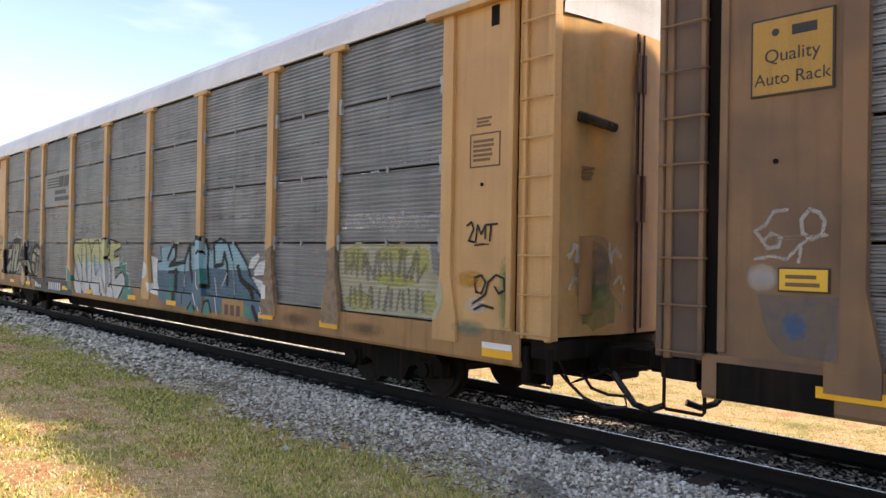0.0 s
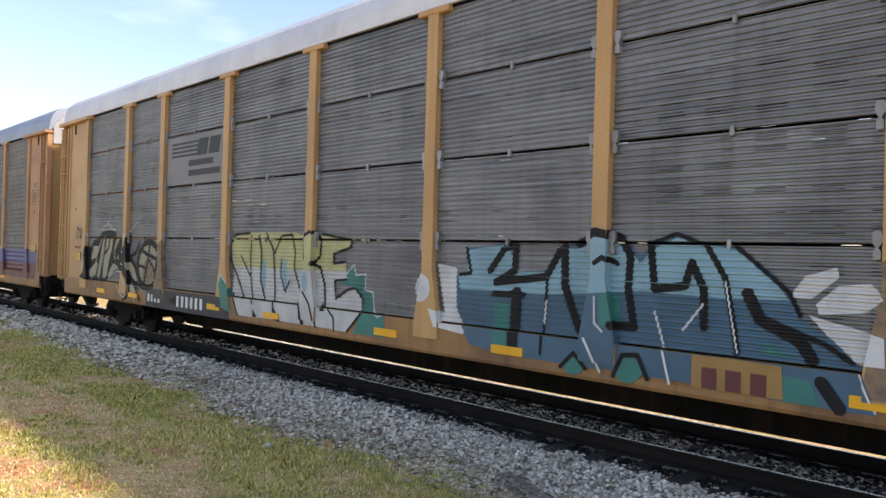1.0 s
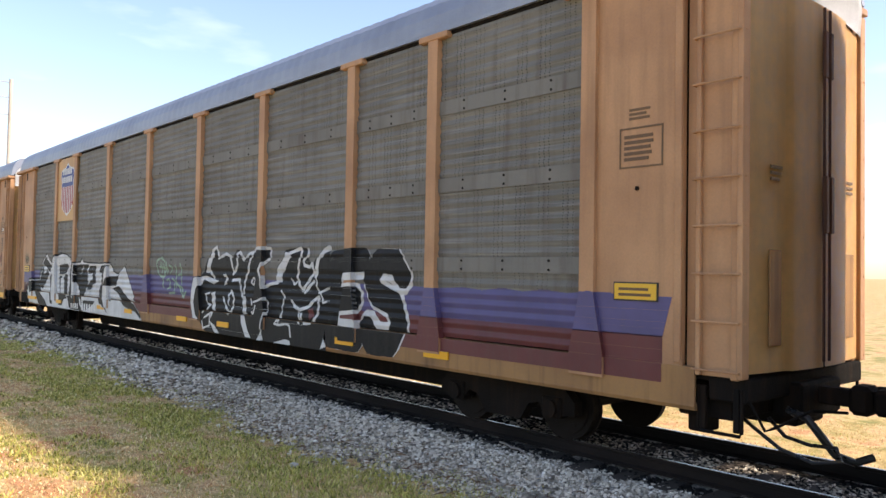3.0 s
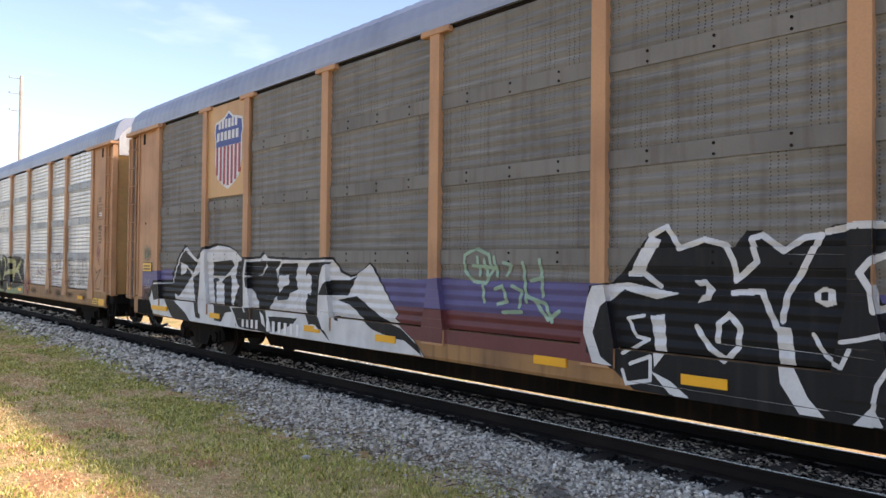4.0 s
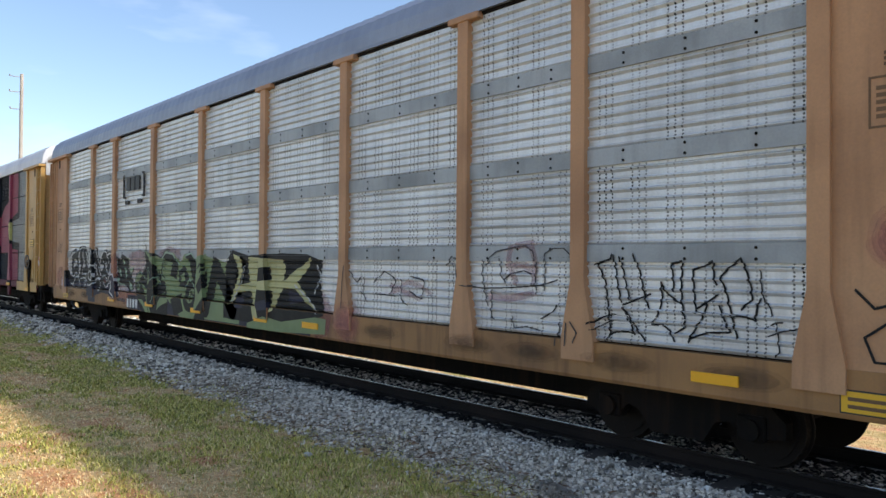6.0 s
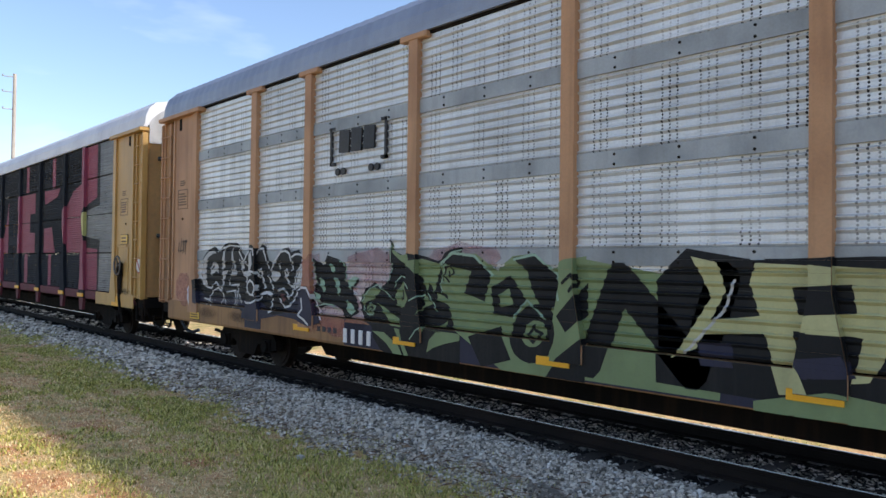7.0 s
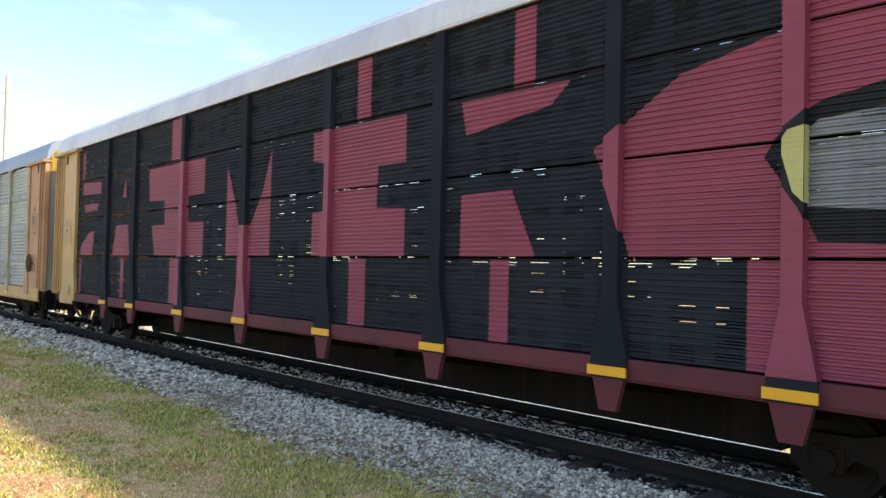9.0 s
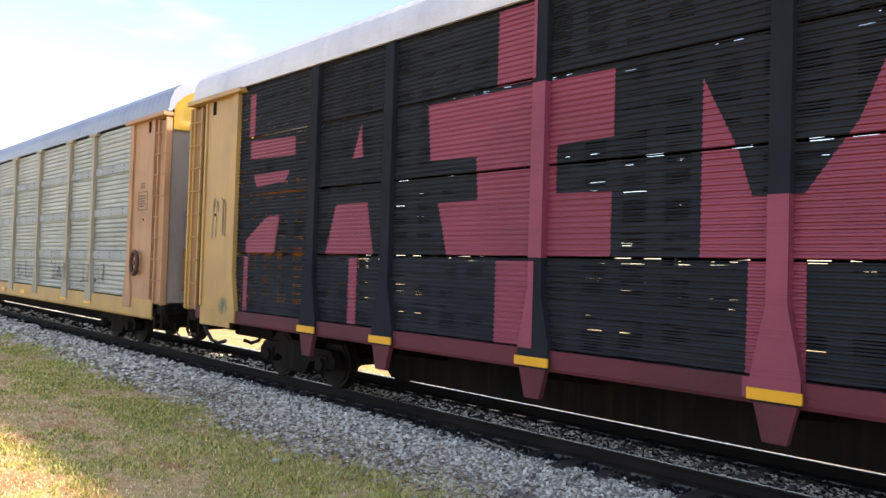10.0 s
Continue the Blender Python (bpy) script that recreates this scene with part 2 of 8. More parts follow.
def part(name, bm, material, parent, label="", smooth=False):
    """One bmesh as one mesh object under a thing or under a part."""
    bmesh.ops.recalc_face_normals(bm, faces=bm.faces)
    me = bpy.data.meshes.new(name)
    bm.to_mesh(me)
    bm.free()
    me.materials.append(material)
    if smooth:
        for p in me.polygons:
            p.use_smooth = True
    ob = new(name, me)
    ob.parent = parent
    if label:
        tagged(ob, label)
    return ob


def share(ob, parent, m, name=""):
    """Another object on the same mesh."""
    o = new(name or ob.name.split(".")[0], ob.data)
    o.parent = parent
    o.matrix_local = m
    if ob.get("label"):
        tagged(o, ob["label"])
    return o


def box(bm, x0, x1, y0, y1, z0, z1, bevel=0.0):
    r = bmesh.ops.create_cube(bm, size=1.0, matrix=Matrix.Translation(((x0 + x1) / 2, (y0 + y1) / 2, (z0 + z1) / 2)) @ Matrix.Diagonal((x1 - x0, y1 - y0, z1 - z0, 1)))
    if bevel:
        edges = list({e for v in r["verts"] for e in v.link_edges})
        bmesh.ops.bevel(bm, geom=edges, offset=bevel, segments=1, affect="EDGES")
    return bm


def tube(bm, points, radius, sides=6):
    """A round bar along a chain of points."""
    pts = [Vector(p) for p in points]
    rings = []
    for i, p in enumerate(pts):
        d = (pts[min(i + 1, len(pts) - 1)] - pts[max(i - 1, 0)]).normalized()
        a = d.cross(Vector((0.31, 0.17, 0.94))).normalized()
        b = d.cross(a)
        rings.append([bm.verts.new(p + radius * (a * math.cos(2 * math.pi * k / sides) + b * math.sin(2 * math.pi * k / sides))) for k in range(sides)])
    for r0, r1 in zip(rings, rings[1:]):
        for k in range(sides):
            bm.faces.new((r0[k], r0[(k + 1) % sides], r1[(k + 1) % sides], r1[k]))
    bm.faces.new(rings[0][::-1])
    bm.faces.new(rings[-1])
    return bm


def prism(bm, outline, axis, a, b):
    """An outline swept along an axis from a to b; the outline's two numbers are the other axes in order."""
    def at(p, t):
        return {"x": (t, p[0], p[1]), "y": (p[0], t, p[1]), "z": (p[0], p[1], t)}[axis]
    v0, v1 = [bm.verts.new(at(p, a)) for p in outline], [bm.verts.new(at(p, b)) for p in outline]
    k = len(outline)
    for i in range(k):
        bm.faces.new((v0[i], v0[(i + 1) % k], v1[(i + 1) % k], v1[i]))
    bm.faces.new(v0[::-1])
    bm.faces.new(v1)
    return bm


def disc(bm, cx, y0, y1, cz, r, n=28):
    return prism(bm, [(cx + r * math.cos(2 * math.pi * k / n), cz + r * math.sin(2 * math.pi * k / n)) for k in range(n)], "y", y0, y1)


def bars(bm, u0, u1, z0, z1, y, rows=1, cols=1, fill=0.6, rng=random):
    """Plain bars in place of small writing."""
    dz, du = (z1 - z0) / rows, (u1 - u0) / cols
    for r in range(rows):
        for c in range(cols):
            w = du * (fill if cols > 1 else rng.uniform(0.75, 1.0))
            box(bm, u0 + c * du, u0 + c * du + w, y - 0.002, y + 0.004, z0 + r * dz, z0 + r * dz + dz * fill)
    return bm


# ---- railway car geometry ----
HALF = 13.65                      # half length over the end doors
POSTS = (-11.75, -9.05, -7.1, -4.25, -1.4, 1.45, 4.2, 7.08, 9.05, 11.75)
SILL_TOP, SILL_LOW, EAVE = 1.17, 0.74, 5.38
PANEL_Y, SILL_Y, POST_Y, PLATE_Y = 1.43, 1.49, 1.525, 1.475
ROWS = ((1.19, 2.235), (2.265, 3.315), (3.345, 4.385), (4.415, 5.335))


def post_width(z, base=0.20):
    return base if z > 1.85 else base + min((1.85 - z) / 0.65, 1.0) * 0.26


def ridge(z, z0, style):
    """How far the corrugated sheet stands out at height z in a row that begins at z0."""
    f = ((z - z0) / style["period"]) % 1.0
    a, b, c = style["shape"]
    lift = f / a if f < a else 1.0 if f < b else (c - f) / (c - b) if f < c else 0.0
    return lift * style["depth"]


def ridge_levels(z0, z1, style):
    out, k = [z0], 0
    while z0 + k * style["period"] < z1:
        out += [z0 + style["period"] * (k + f) for f in (0.0, *style["shape"]) if z0 < z0 + style["period"] * (k + f) < z1 - 0.002]
        k += 1
    return out + [z1]


PANELS = {}


def panel_mesh(width, z0, z1, style, material):
    key = (round(width, 3), z0, z1, style["period"], material.name)
    if key not in PANELS:
        zs = ridge_levels(z0, z1, style)
        verts, faces, n = [], [], len(zs)
        for back in (0.0, 0.012):
            for z in zs:
                y = -(PANEL_Y + ridge(z, z0, style)) + back
                verts += [(-width / 2, y, z), (width / 2, y, z)]
        for i in range(n - 1):
            a, b = 2 * i, 2 * (n + i)
            faces += [(a, a + 1, a + 3, a + 2), (b + 1, b, b + 2, b + 3), (a, a + 2, b + 2, b), (a + 1, b + 1, b + 3, a + 3)]
        e, o = 2 * (n - 1), 2 * n
        faces += [(0, o, o + 1, 1), (e, e + 1, o + e + 1, o + e)]
        me = bpy.data.meshes.new("side_panel")
        me.from_pydata(verts, [], faces)
        me.materials.append(material)
        PANELS[key] = me
    return PANELS[key]


# ---- sprayed lettering: flat shapes laid over ridges, posts and sill ----
def stroke(points, width):
    """The pieces of a thick line: a quad for each stretch and a small octagon at each bend."""
    out = []
    for (x0, z0), (x1, z1) in zip(points, points[1:]):
        d = math.hypot(x1 - x0, z1 - z0) or 1e-6
        nx, nz = -(z1 - z0) / d * width / 2, (x1 - x0) / d * width / 2
        out.append([(x0 + nx, z0 + nz), (x1 + nx, z1 + nz), (x1 - nx, z1 - nz), (x0 - nx, z0 - nz)])
    for x, z in points:
        out.append([(x + width * 0.52 * math.cos(a * math.pi / 4 + 0.39), z + width * 0.52 * math.sin(a * math.pi / 4 + 0.39)) for a in range(8)])
    return out


def spans(shapes, z):
    """Where a level line runs inside the shapes, joined."""
    found = []
    for s in shapes:
        xs = []
        for (x0, z0), (x1, z1) in zip(s, s[1:] + s[:1]):
            if (z0 <= z) != (z1 <= z):
                xs.append(x0 + (z - z0) / (z1 - z0) * (x1 - x0))
        xs.sort()
        found += list(zip(xs[::2], xs[1::2]))
    found.sort()
    merged = []
    for a, b in found:
        if merged and a <= merged[-1][1] + 0.002:
            merged[-1][1] = max(merged[-1][1], b)
        else:
            merged.append([a, b])
    return merged


def spray(car, style, shapes, color, layer=1, name="graffiti", label="", step=0.011):
    """Paint in one colour over the near side of a car."""
    if not shapes:
        return None
    low, high = max(min(p[1] for s in shapes for p in s), SILL_LOW + 0.002), min(max(p[1] for s in shapes for p in s), EAVE - 0.02)
    cuts = {low, high, SILL_TOP, 1.85}
    for z0, z1 in ROWS:
        cuts |= set(ridge_levels(z0, z1, style))
    bands = [(z1 - 0.16, z1 + 0.035) for z0, z1 in ROWS[:3]] if style["band"] else []
    cuts |= {z for b in bands for z in b}
    z = low
    while z < high:
        cuts.add(round(z, 3))
        z += step
    cuts = sorted(c for c in cuts if low <= c <= high)
    lift = 0.003 + 0.0022 * layer
    verts, faces = [], []

    def quad(a, b, y0, y1, za, zb):
        i = len(verts)
        verts.extend(((a[0], y0, za), (a[1], y0, za), (b[1], y1, zb), (b[0], y1, zb)))
        faces.append((i, i + 1, i + 2, i + 3))

    for za, zb in zip(cuts, cuts[1:]):
        if zb - za < 0.0015:
            continue
        mid = (za + zb) / 2
        lo, hi = spans(shapes, za + 0.0004), spans(shapes, zb - 0.0004)
        if len(lo) != len(hi):
            lo = hi = spans(shapes, mid)
        row = next((r for r in ROWS if r[0] <= mid <= r[1]), None)
        w = post_width(mid) / 2
        fields, edge = [], -12.95
        for c in POSTS:
            fields += [(edge, c - w, "wall"), (c - w, c + w, "post")]
            edge = c + w
        fields.append((edge, 12.95, "wall"))
        for a, b in zip(lo, hi):
            for f0, f1, kind in fields:
                if f1 <= min(a[0], b[0]) or f0 >= max(a[1], b[1]):
                    continue
                ca, cb = [min(max(v, f0), f1) for v in a], [min(max(v, f0), f1) for v in b]
                if ca[1] - ca[0] + cb[1] - cb[0] < 0.003:
                    continue
                if kind == "post" and mid > 0.95:
                    y0 = y1 = -(POST_Y + lift)
                elif mid < SILL_TOP:
                    y0 = y1 = -(SILL_Y + lift)
                elif f0 > 11 or f1 < -11:
                    y0 = y1 = -(PLATE_Y + lift)
                elif any(b0 <= mid <= b1 for b0, b1 in bands):
                    y0 = y1 = -(1.466 + lift)
                elif row:
                    y0, y1 = -(PANEL_Y + ridge(za + 1e-5, row[0], style) + lift), -(PANEL_Y + ridge(zb - 1e-5, row[0], style) + lift)
                else:
                    continue
                quad(ca, cb, y0, y1, za, zb)
                if kind == "post" and mid > SILL_TOP and ca[1] >= f1 - 0.001:
                    i, u = len(verts), f1 + 0.002 + 0.0015 * layer
                    verts.extend(((u, y0, za), (u, -PANEL_Y, za), (u, -PANEL_Y, zb), (u, y0, zb)))
                    faces.append((i, i + 1, i + 2, i + 3))
    if not faces:
        return None
    return tagged(link_mesh(name, verts, faces, SPRAY[color], car, label), kind="stuff")


GLYPHS = {
    "S": (((1, .82), (.75, 1), (.2, 1), (0, .75), (.2, .55), (.8, .45), (1, .22), (.8, 0), (.2, 0), (0, .15)),),
    "U": (((0, 1), (.02, .2), (.3, 0), (.7, 0), (1, .2), (1, 1)),),
    "C": (((1, .8), (.75, 1), (.25, 1), (0, .75), (0, .25), (.25, 0), (.8, 0), (1, .2)),),
    "R": (((0, 0), (0, 1), (.8, 1), (1, .75), (.8, .5), (.1, .5)), ((.4, .5), (1, 0))),
    "E": (((1, 1), (0, 1), (0, 0), (1, 0)), ((0, .5), (.75, .5))),
    "K": (((0, 0), (0, 1)), ((1, 1), (.1, .45), (1, 0))),
    "A": (((0, 0), (.35, 1), (.65, 1), (1, 0)), ((.15, .38), (.85, .38))),
    "H": (((0, 0), (0, 1)), ((1, 0), (1, 1)), ((0, .5), (1, .5))),
    "O": (((.25, 0), (0, .25), (0, .75), (.25, 1), (.75, 1), (1, .75), (1, .25), (.75, 0), (.25, 0)),),
    "T": (((0, 1), (1, 1)), ((.5, 1), (.5, 0))),
    "I": (((.5, 0), (.5, 1)),),
    "G": (((1, .82), (.75, 1), (.2, 1), (0, .75), (0, .2), (.25, 0), (.8, 0), (1, .2), (1, .5), (.55, .5)),),
    "B": (((0, 0), (0, 1), (.75, 1), (.95, .78), (.7, .55), (1, .28), (.8, 0), (0, 0)),),
    "Y": (((0, 1), (.5, .5), (1, 1)), ((.5, .5), (.4, 0))),
    "D": (((0, 0), (0, 1), (.6, 1), (1, .7), (1, .3), (.6, 0), (0, 0)),),
    "N": (((0, 0), (0, 1), (1, 0), (1, 1)),),
    "L": (((0, 1), (0, 0), (1, 0)),),
    "V": (((0, 1), (.5, 0), (1, 1)),),
}


def letters(word, u0, u1, z0, z1, width, slant=0.0, seed=1, gap=0.22, wobble=0.05):
    """A word in thick hand-drawn strokes that fills a field of the wall."""
    rng, out = random.Random(seed), []
    step = (u1 - u0) / len(word)
    for i, ch in enumerate(word):
        a, w = u0 + i * step + width / 2, step * (1 - gap) - width * 0.6
        lift, tall = rng.uniform(-0.04, 0.05), (z1 - z0) - width
        for line in GLYPHS[ch]:
            pts = [(a + w * (x + rng.uniform(-wobble, wobble)) + slant * (y - 0.5), z0 + width / 2 + lift + tall * (y + rng.uniform(-wobble, wobble) * 0.5)) for x, y in line]
            out += stroke(pts, width)
    return out


def piece(car, style, word, field, width, fill, edge, rim, halo="", halo_rim=0.0, slant=0.0, seed=1, layer=2, label="", gap=0.12):
    """A lettered piece: outline first, the fill over it."""
    if halo:
        spray(car, style, letters(word, *field, width + 2 * rim + 2 * halo_rim, slant, seed, gap), halo, layer - 1)
    spray(car, style, letters(word, *field, width + 2 * rim, slant, seed, gap), edge, layer, label=label)
    spray(car, style, letters(word, *field, width, slant, seed, gap), fill, layer + 1)


def scribble(car, style, field, color, seed, width=0.022, turns=9, layer=4, label=""):
    """A quick tag: a running line of loops and strokes."""
    rng = random.Random(seed)
    u0, u1, z0, z1 = field
    shapes, u = [], u0
    while u < u1:
        w = (u1 - u0) / turns
        pts = [(u + rng.uniform(-0.2, 0.9) * w, z0 + (z1 - z0) * rng.choice((rng.uniform(0, .25), rng.uniform(.6, 1)))) for _ in range(4)]
        shapes += stroke(pts, width)
        u += w
    return spray(car, style, shapes, color, layer, label=label)


def blob(cx, cz, rx, rz, seed, n=18, rough=0.18):
    rng = random.Random(seed)
    return [(cx + rx * math.cos(2 * math.pi * k / n) * rng.uniform(1 - rough, 1 + rough), cz + rz * math.sin(2 * math.pi * k / n) * rng.uniform(1 - rough, 1 + rough)) for k in range(n)]


def mist(car, style, cx, cz, rx, rz, color, seed, layer=1, label=""):
    """A soft cloud of paint: smaller and smaller blots over one another."""
    for k, f in enumerate((1.0, 0.8, 0.6, 0.4)):
        spray(car, style, [blob(cx, cz, rx * f, rz * f, seed + k, 26, 0.05)], color.replace("mist", "soft"), layer + k * 0.3, label=label if k == 0 else "", step=0.02)


def door_spray(car, reach, shapes, color, layer=1, label=""):
    """Paint over the near leaf of the front end door; shapes lie in (y, z)."""
    line = ((-1.33, 13.47), (-1.0, 13.52), (-0.72, 13.545), (-0.66, 13.60), (-0.3, 13.63), (-0.02, 13.635))
    ys, xs = [p[0] for p in line], [p[1] + reach + 0.004 + 0.002 * layer for p in line]
    verts, faces = [], []
    z, top = min(p[1] for s in shapes for p in s), max(p[1] for s in shapes for p in s)
    while z < top:
        for a, b in spans(shapes, z + 0.006):
            cuts = [max(a, -1.33)] + [y for y in ys if a < y < b] + [min(b, -0.02)]
            for c, d in zip(cuts, cuts[1:]):
                if d > c:
                    i, x0, x1 = len(verts), float(np.interp(c, ys, xs)), float(np.interp(d, ys, xs))
                    verts += [(x0, c, z), (x1, d, z), (x1, d, z + 0.012), (x0, c, z + 0.012)]
                    faces.append((i, i + 1, i + 2, i + 3))
        z += 0.012
    return tagged(link_mesh("graffiti", verts, faces, SPRAY[color], car, label), kind="stuff")


# ---- running gear and car body ----
SHARED = {}


def put(name, key, make, material, parent, m=None, label="", smooth=False):
    full = (key, material.name)
    if full not in SHARED:
        ob = part(name, make(bmesh.new()), material, parent, label, smooth)
        SHARED[full] = ob.data
    else:
        ob = new(name, SHARED[full])
        ob.parent = parent
        if label:
            tagged(ob, label)
    if m is not None:
        ob.matrix_local = m
    return ob


TURN = Matrix.Rotation(math.pi, 4, "Z")
WHEEL_R = 0.42
WHEELSETS = []


def wheelset_mesh(bm):
    for s in (-1, 1):
        disc(bm, 0, s * 0.68, s * 0.81, 0, WHEEL_R, 32)
        disc(bm, 0, s * 0.665, s * 0.69, 0, WHEEL_R + 0.028, 32)
        disc(bm, 0, s * 0.80, s * 0.83, 0, WHEEL_R - 0.07, 24)
        disc(bm, 0, s * 0.82, s * 0.90, 0, 0.12, 16)
        for k in range(6):
            a = k * math.pi / 3
            disc(bm, 0.27 * math.cos(a), s * 0.828, s * 0.836, 0.27 * math.sin(a), 0.035, 8)
    disc(bm, 0, -0.98, 0.98, 0, 0.075, 14)
    return bm


def frame_mesh(bm):
    top = [(-1.2, 0.52), (-1.05, 0.66), (-0.62, 0.66), (-0.3, 0.74), (0.3, 0.74), (0.62, 0.66), (1.05, 0.66), (1.2, 0.52), (1.2, 0.36), (1.0, 0.34),
           (0.72, 0.36), (0.62, 0.46), (0.46, 0.42), (0.32, 0.2), (-0.32, 0.2), (-0.46, 0.42), (-0.62, 0.46), (-0.72, 0.36), (-1.0, 0.34), (-1.2, 0.36)]
    prism(bm, top, "y", -1.08, -0.93)
    for x in (-0.2, 0.0, 0.2):
        tube(bm, [(x, -1.0, 0.3), (x, -1.0, 0.62)], 0.075, 10)
    for x in (-0.86, 0.86):
        box(bm, x - 0.15, x + 0.15, -1.12, -0.94, 0.3, 0.56, 0.02)
        disc(bm, x, -1.17, -1.1, 0.42, 0.11, 14)
    return bm


def bogie(car, x):
    b = put("bogie", "bolster", lambda bm: box(box(bm, -0.2, 0.2, -1.0, 1.0, 0.46, 0.72, 0.03), -0.1, 0.1, -0.9, 0.9, 0.3, 0.45), UNDER, car, Matrix.Translation((x, 0, 0)), "cast steel bogie black with grime")
    for m in (Matrix.Identity(4), TURN):
        put("side_frame", "side_frame", frame_mesh, UNDER, b, m)
    for dx in (-0.86, 0.86):
        w = put("wheelset", "wheelset", wheelset_mesh, WHEEL_STEEL, b, Matrix.Translation((dx, 0, WHEEL_R)), "steel wheels on an axle")
        WHEELSETS.append((w, dx))
        put("brake_beam", "brake_beam", lambda bm: box(box(bm, -0.05, 0.05, -0.7, 0.7, 0.3, 0.38), -0.04, 0.1, 0.66, 0.8, 0.25, 0.5), UNDER, b, Matrix.Translation((dx * 0.42, 0, 0)))
    return b


def roof_mesh(bm):
    section = [(-1.47, 5.43), (-1.47, 5.50), (-1.45, 5.66), (-1.37, 5.86), (-1.2, 6.02), (-0.8, 6.11), (-0.4, 6.15), (0, 6.16)]
    section += [(-y, z) for y, z in section[-2::-1]]
    n, step, rows = len(section), 0.145, []
    count = int(27.0 / step)
    for i in range(count + 1):
        x, s = -13.5 + 27.0 * i / count, 1.0 + 0.006 * (i % 2)
        rows.append([bm.verts.new((x, y * s, 5.0 + (z - 5.0) * s)) for y, z in section])
    for a, b in zip(rows, rows[1:]):
        for k in range(n - 1):
            bm.faces.new((a[k], a[k + 1], b[k + 1], b[k]))
    bm.faces.new(rows[0])
    bm.faces.new(rows[-1][::-1])
    return bm


def gable_mesh(bm):
    """The bowed upper end, between the doors and the roof."""
    cols = []
    for y in [-1.36 + 2.72 * i / 12 for i in range(13)]:
        bow = 13.52 + 0.10 * (1 - (y / 1.36) ** 2)
        top = 6.07 - 0.42 * abs(y / 1.36) ** 3
        cols.append([bm.verts.new((bow - 0.02, y, 4.98)), bm.verts.new((bow, y, 5.3)), bm.verts.new((bow - 0.03, y, top - 0.1)), bm.verts.new((bow - 0.12, y, top))])
    for a, b in zip(cols, cols[1:]):
        for k in range(3):
            bm.faces.new((a[k], b[k], b[k + 1], a[k + 1]))
    bmesh.ops.solidify(bm, geom=bm.faces[:], thickness=0.03)
    return bm


def end_door_mesh(bm):
    """One bowed leaf of an end door."""
    line = [(-1.37, 13.42), (-1.33, 13.47), (-1.0, 13.52), (-0.72, 13.545), (-0.66, 13.60), (-0.3, 13.63), (-0.02, 13.635)]
    a = [bm.verts.new((x, y, 1.14)) for y, x in line]
    b = [bm.verts.new((x, y, 4.98)) for y, x in line]
    for k in range(len(line) - 1):
        bm.faces.new((a[k], a[k + 1], b[k + 1], b[k]))
    bmesh.ops.solidify(bm, geom=bm.faces[:], thickness=0.04)
    return bm


def ladder(car, m, material, wall, slot_fill, first=1.16):
    """The corner ladder in its shallow recess."""
    lad = put("ladder", "ladder_stiles", lambda bm: box(box(bm, 13.44, 13.5, -1.52, -1.38, 1.1, 5.24, 0.008), 13.0, 13.05, -1.5, -1.44, 1.1, 5.24, 0.008), material, car, m, "painted corner ladder")
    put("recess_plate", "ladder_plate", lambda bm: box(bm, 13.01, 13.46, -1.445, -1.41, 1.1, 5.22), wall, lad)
    # Added strip in the slot; black at rear ends in place of shade.
    put("slot_liner", "slot_liner", lambda bm: box(bm, 12.86, 13.0, -1.405, -1.37, 1.1, 5.3), slot_fill, lad)
    for k in range(9):
        put("rung", "rung", lambda bm: tube(bm, [(12.98, -1.46, 0), (12.98, -1.525, 0), (13.05, -1.535, 0), (13.47, -1.535, 0), (13.5, -1.46, 0)], 0.013, 6), material, lad, Matrix.Translation((0, 0, first + 0.47 * k)))
    return lad


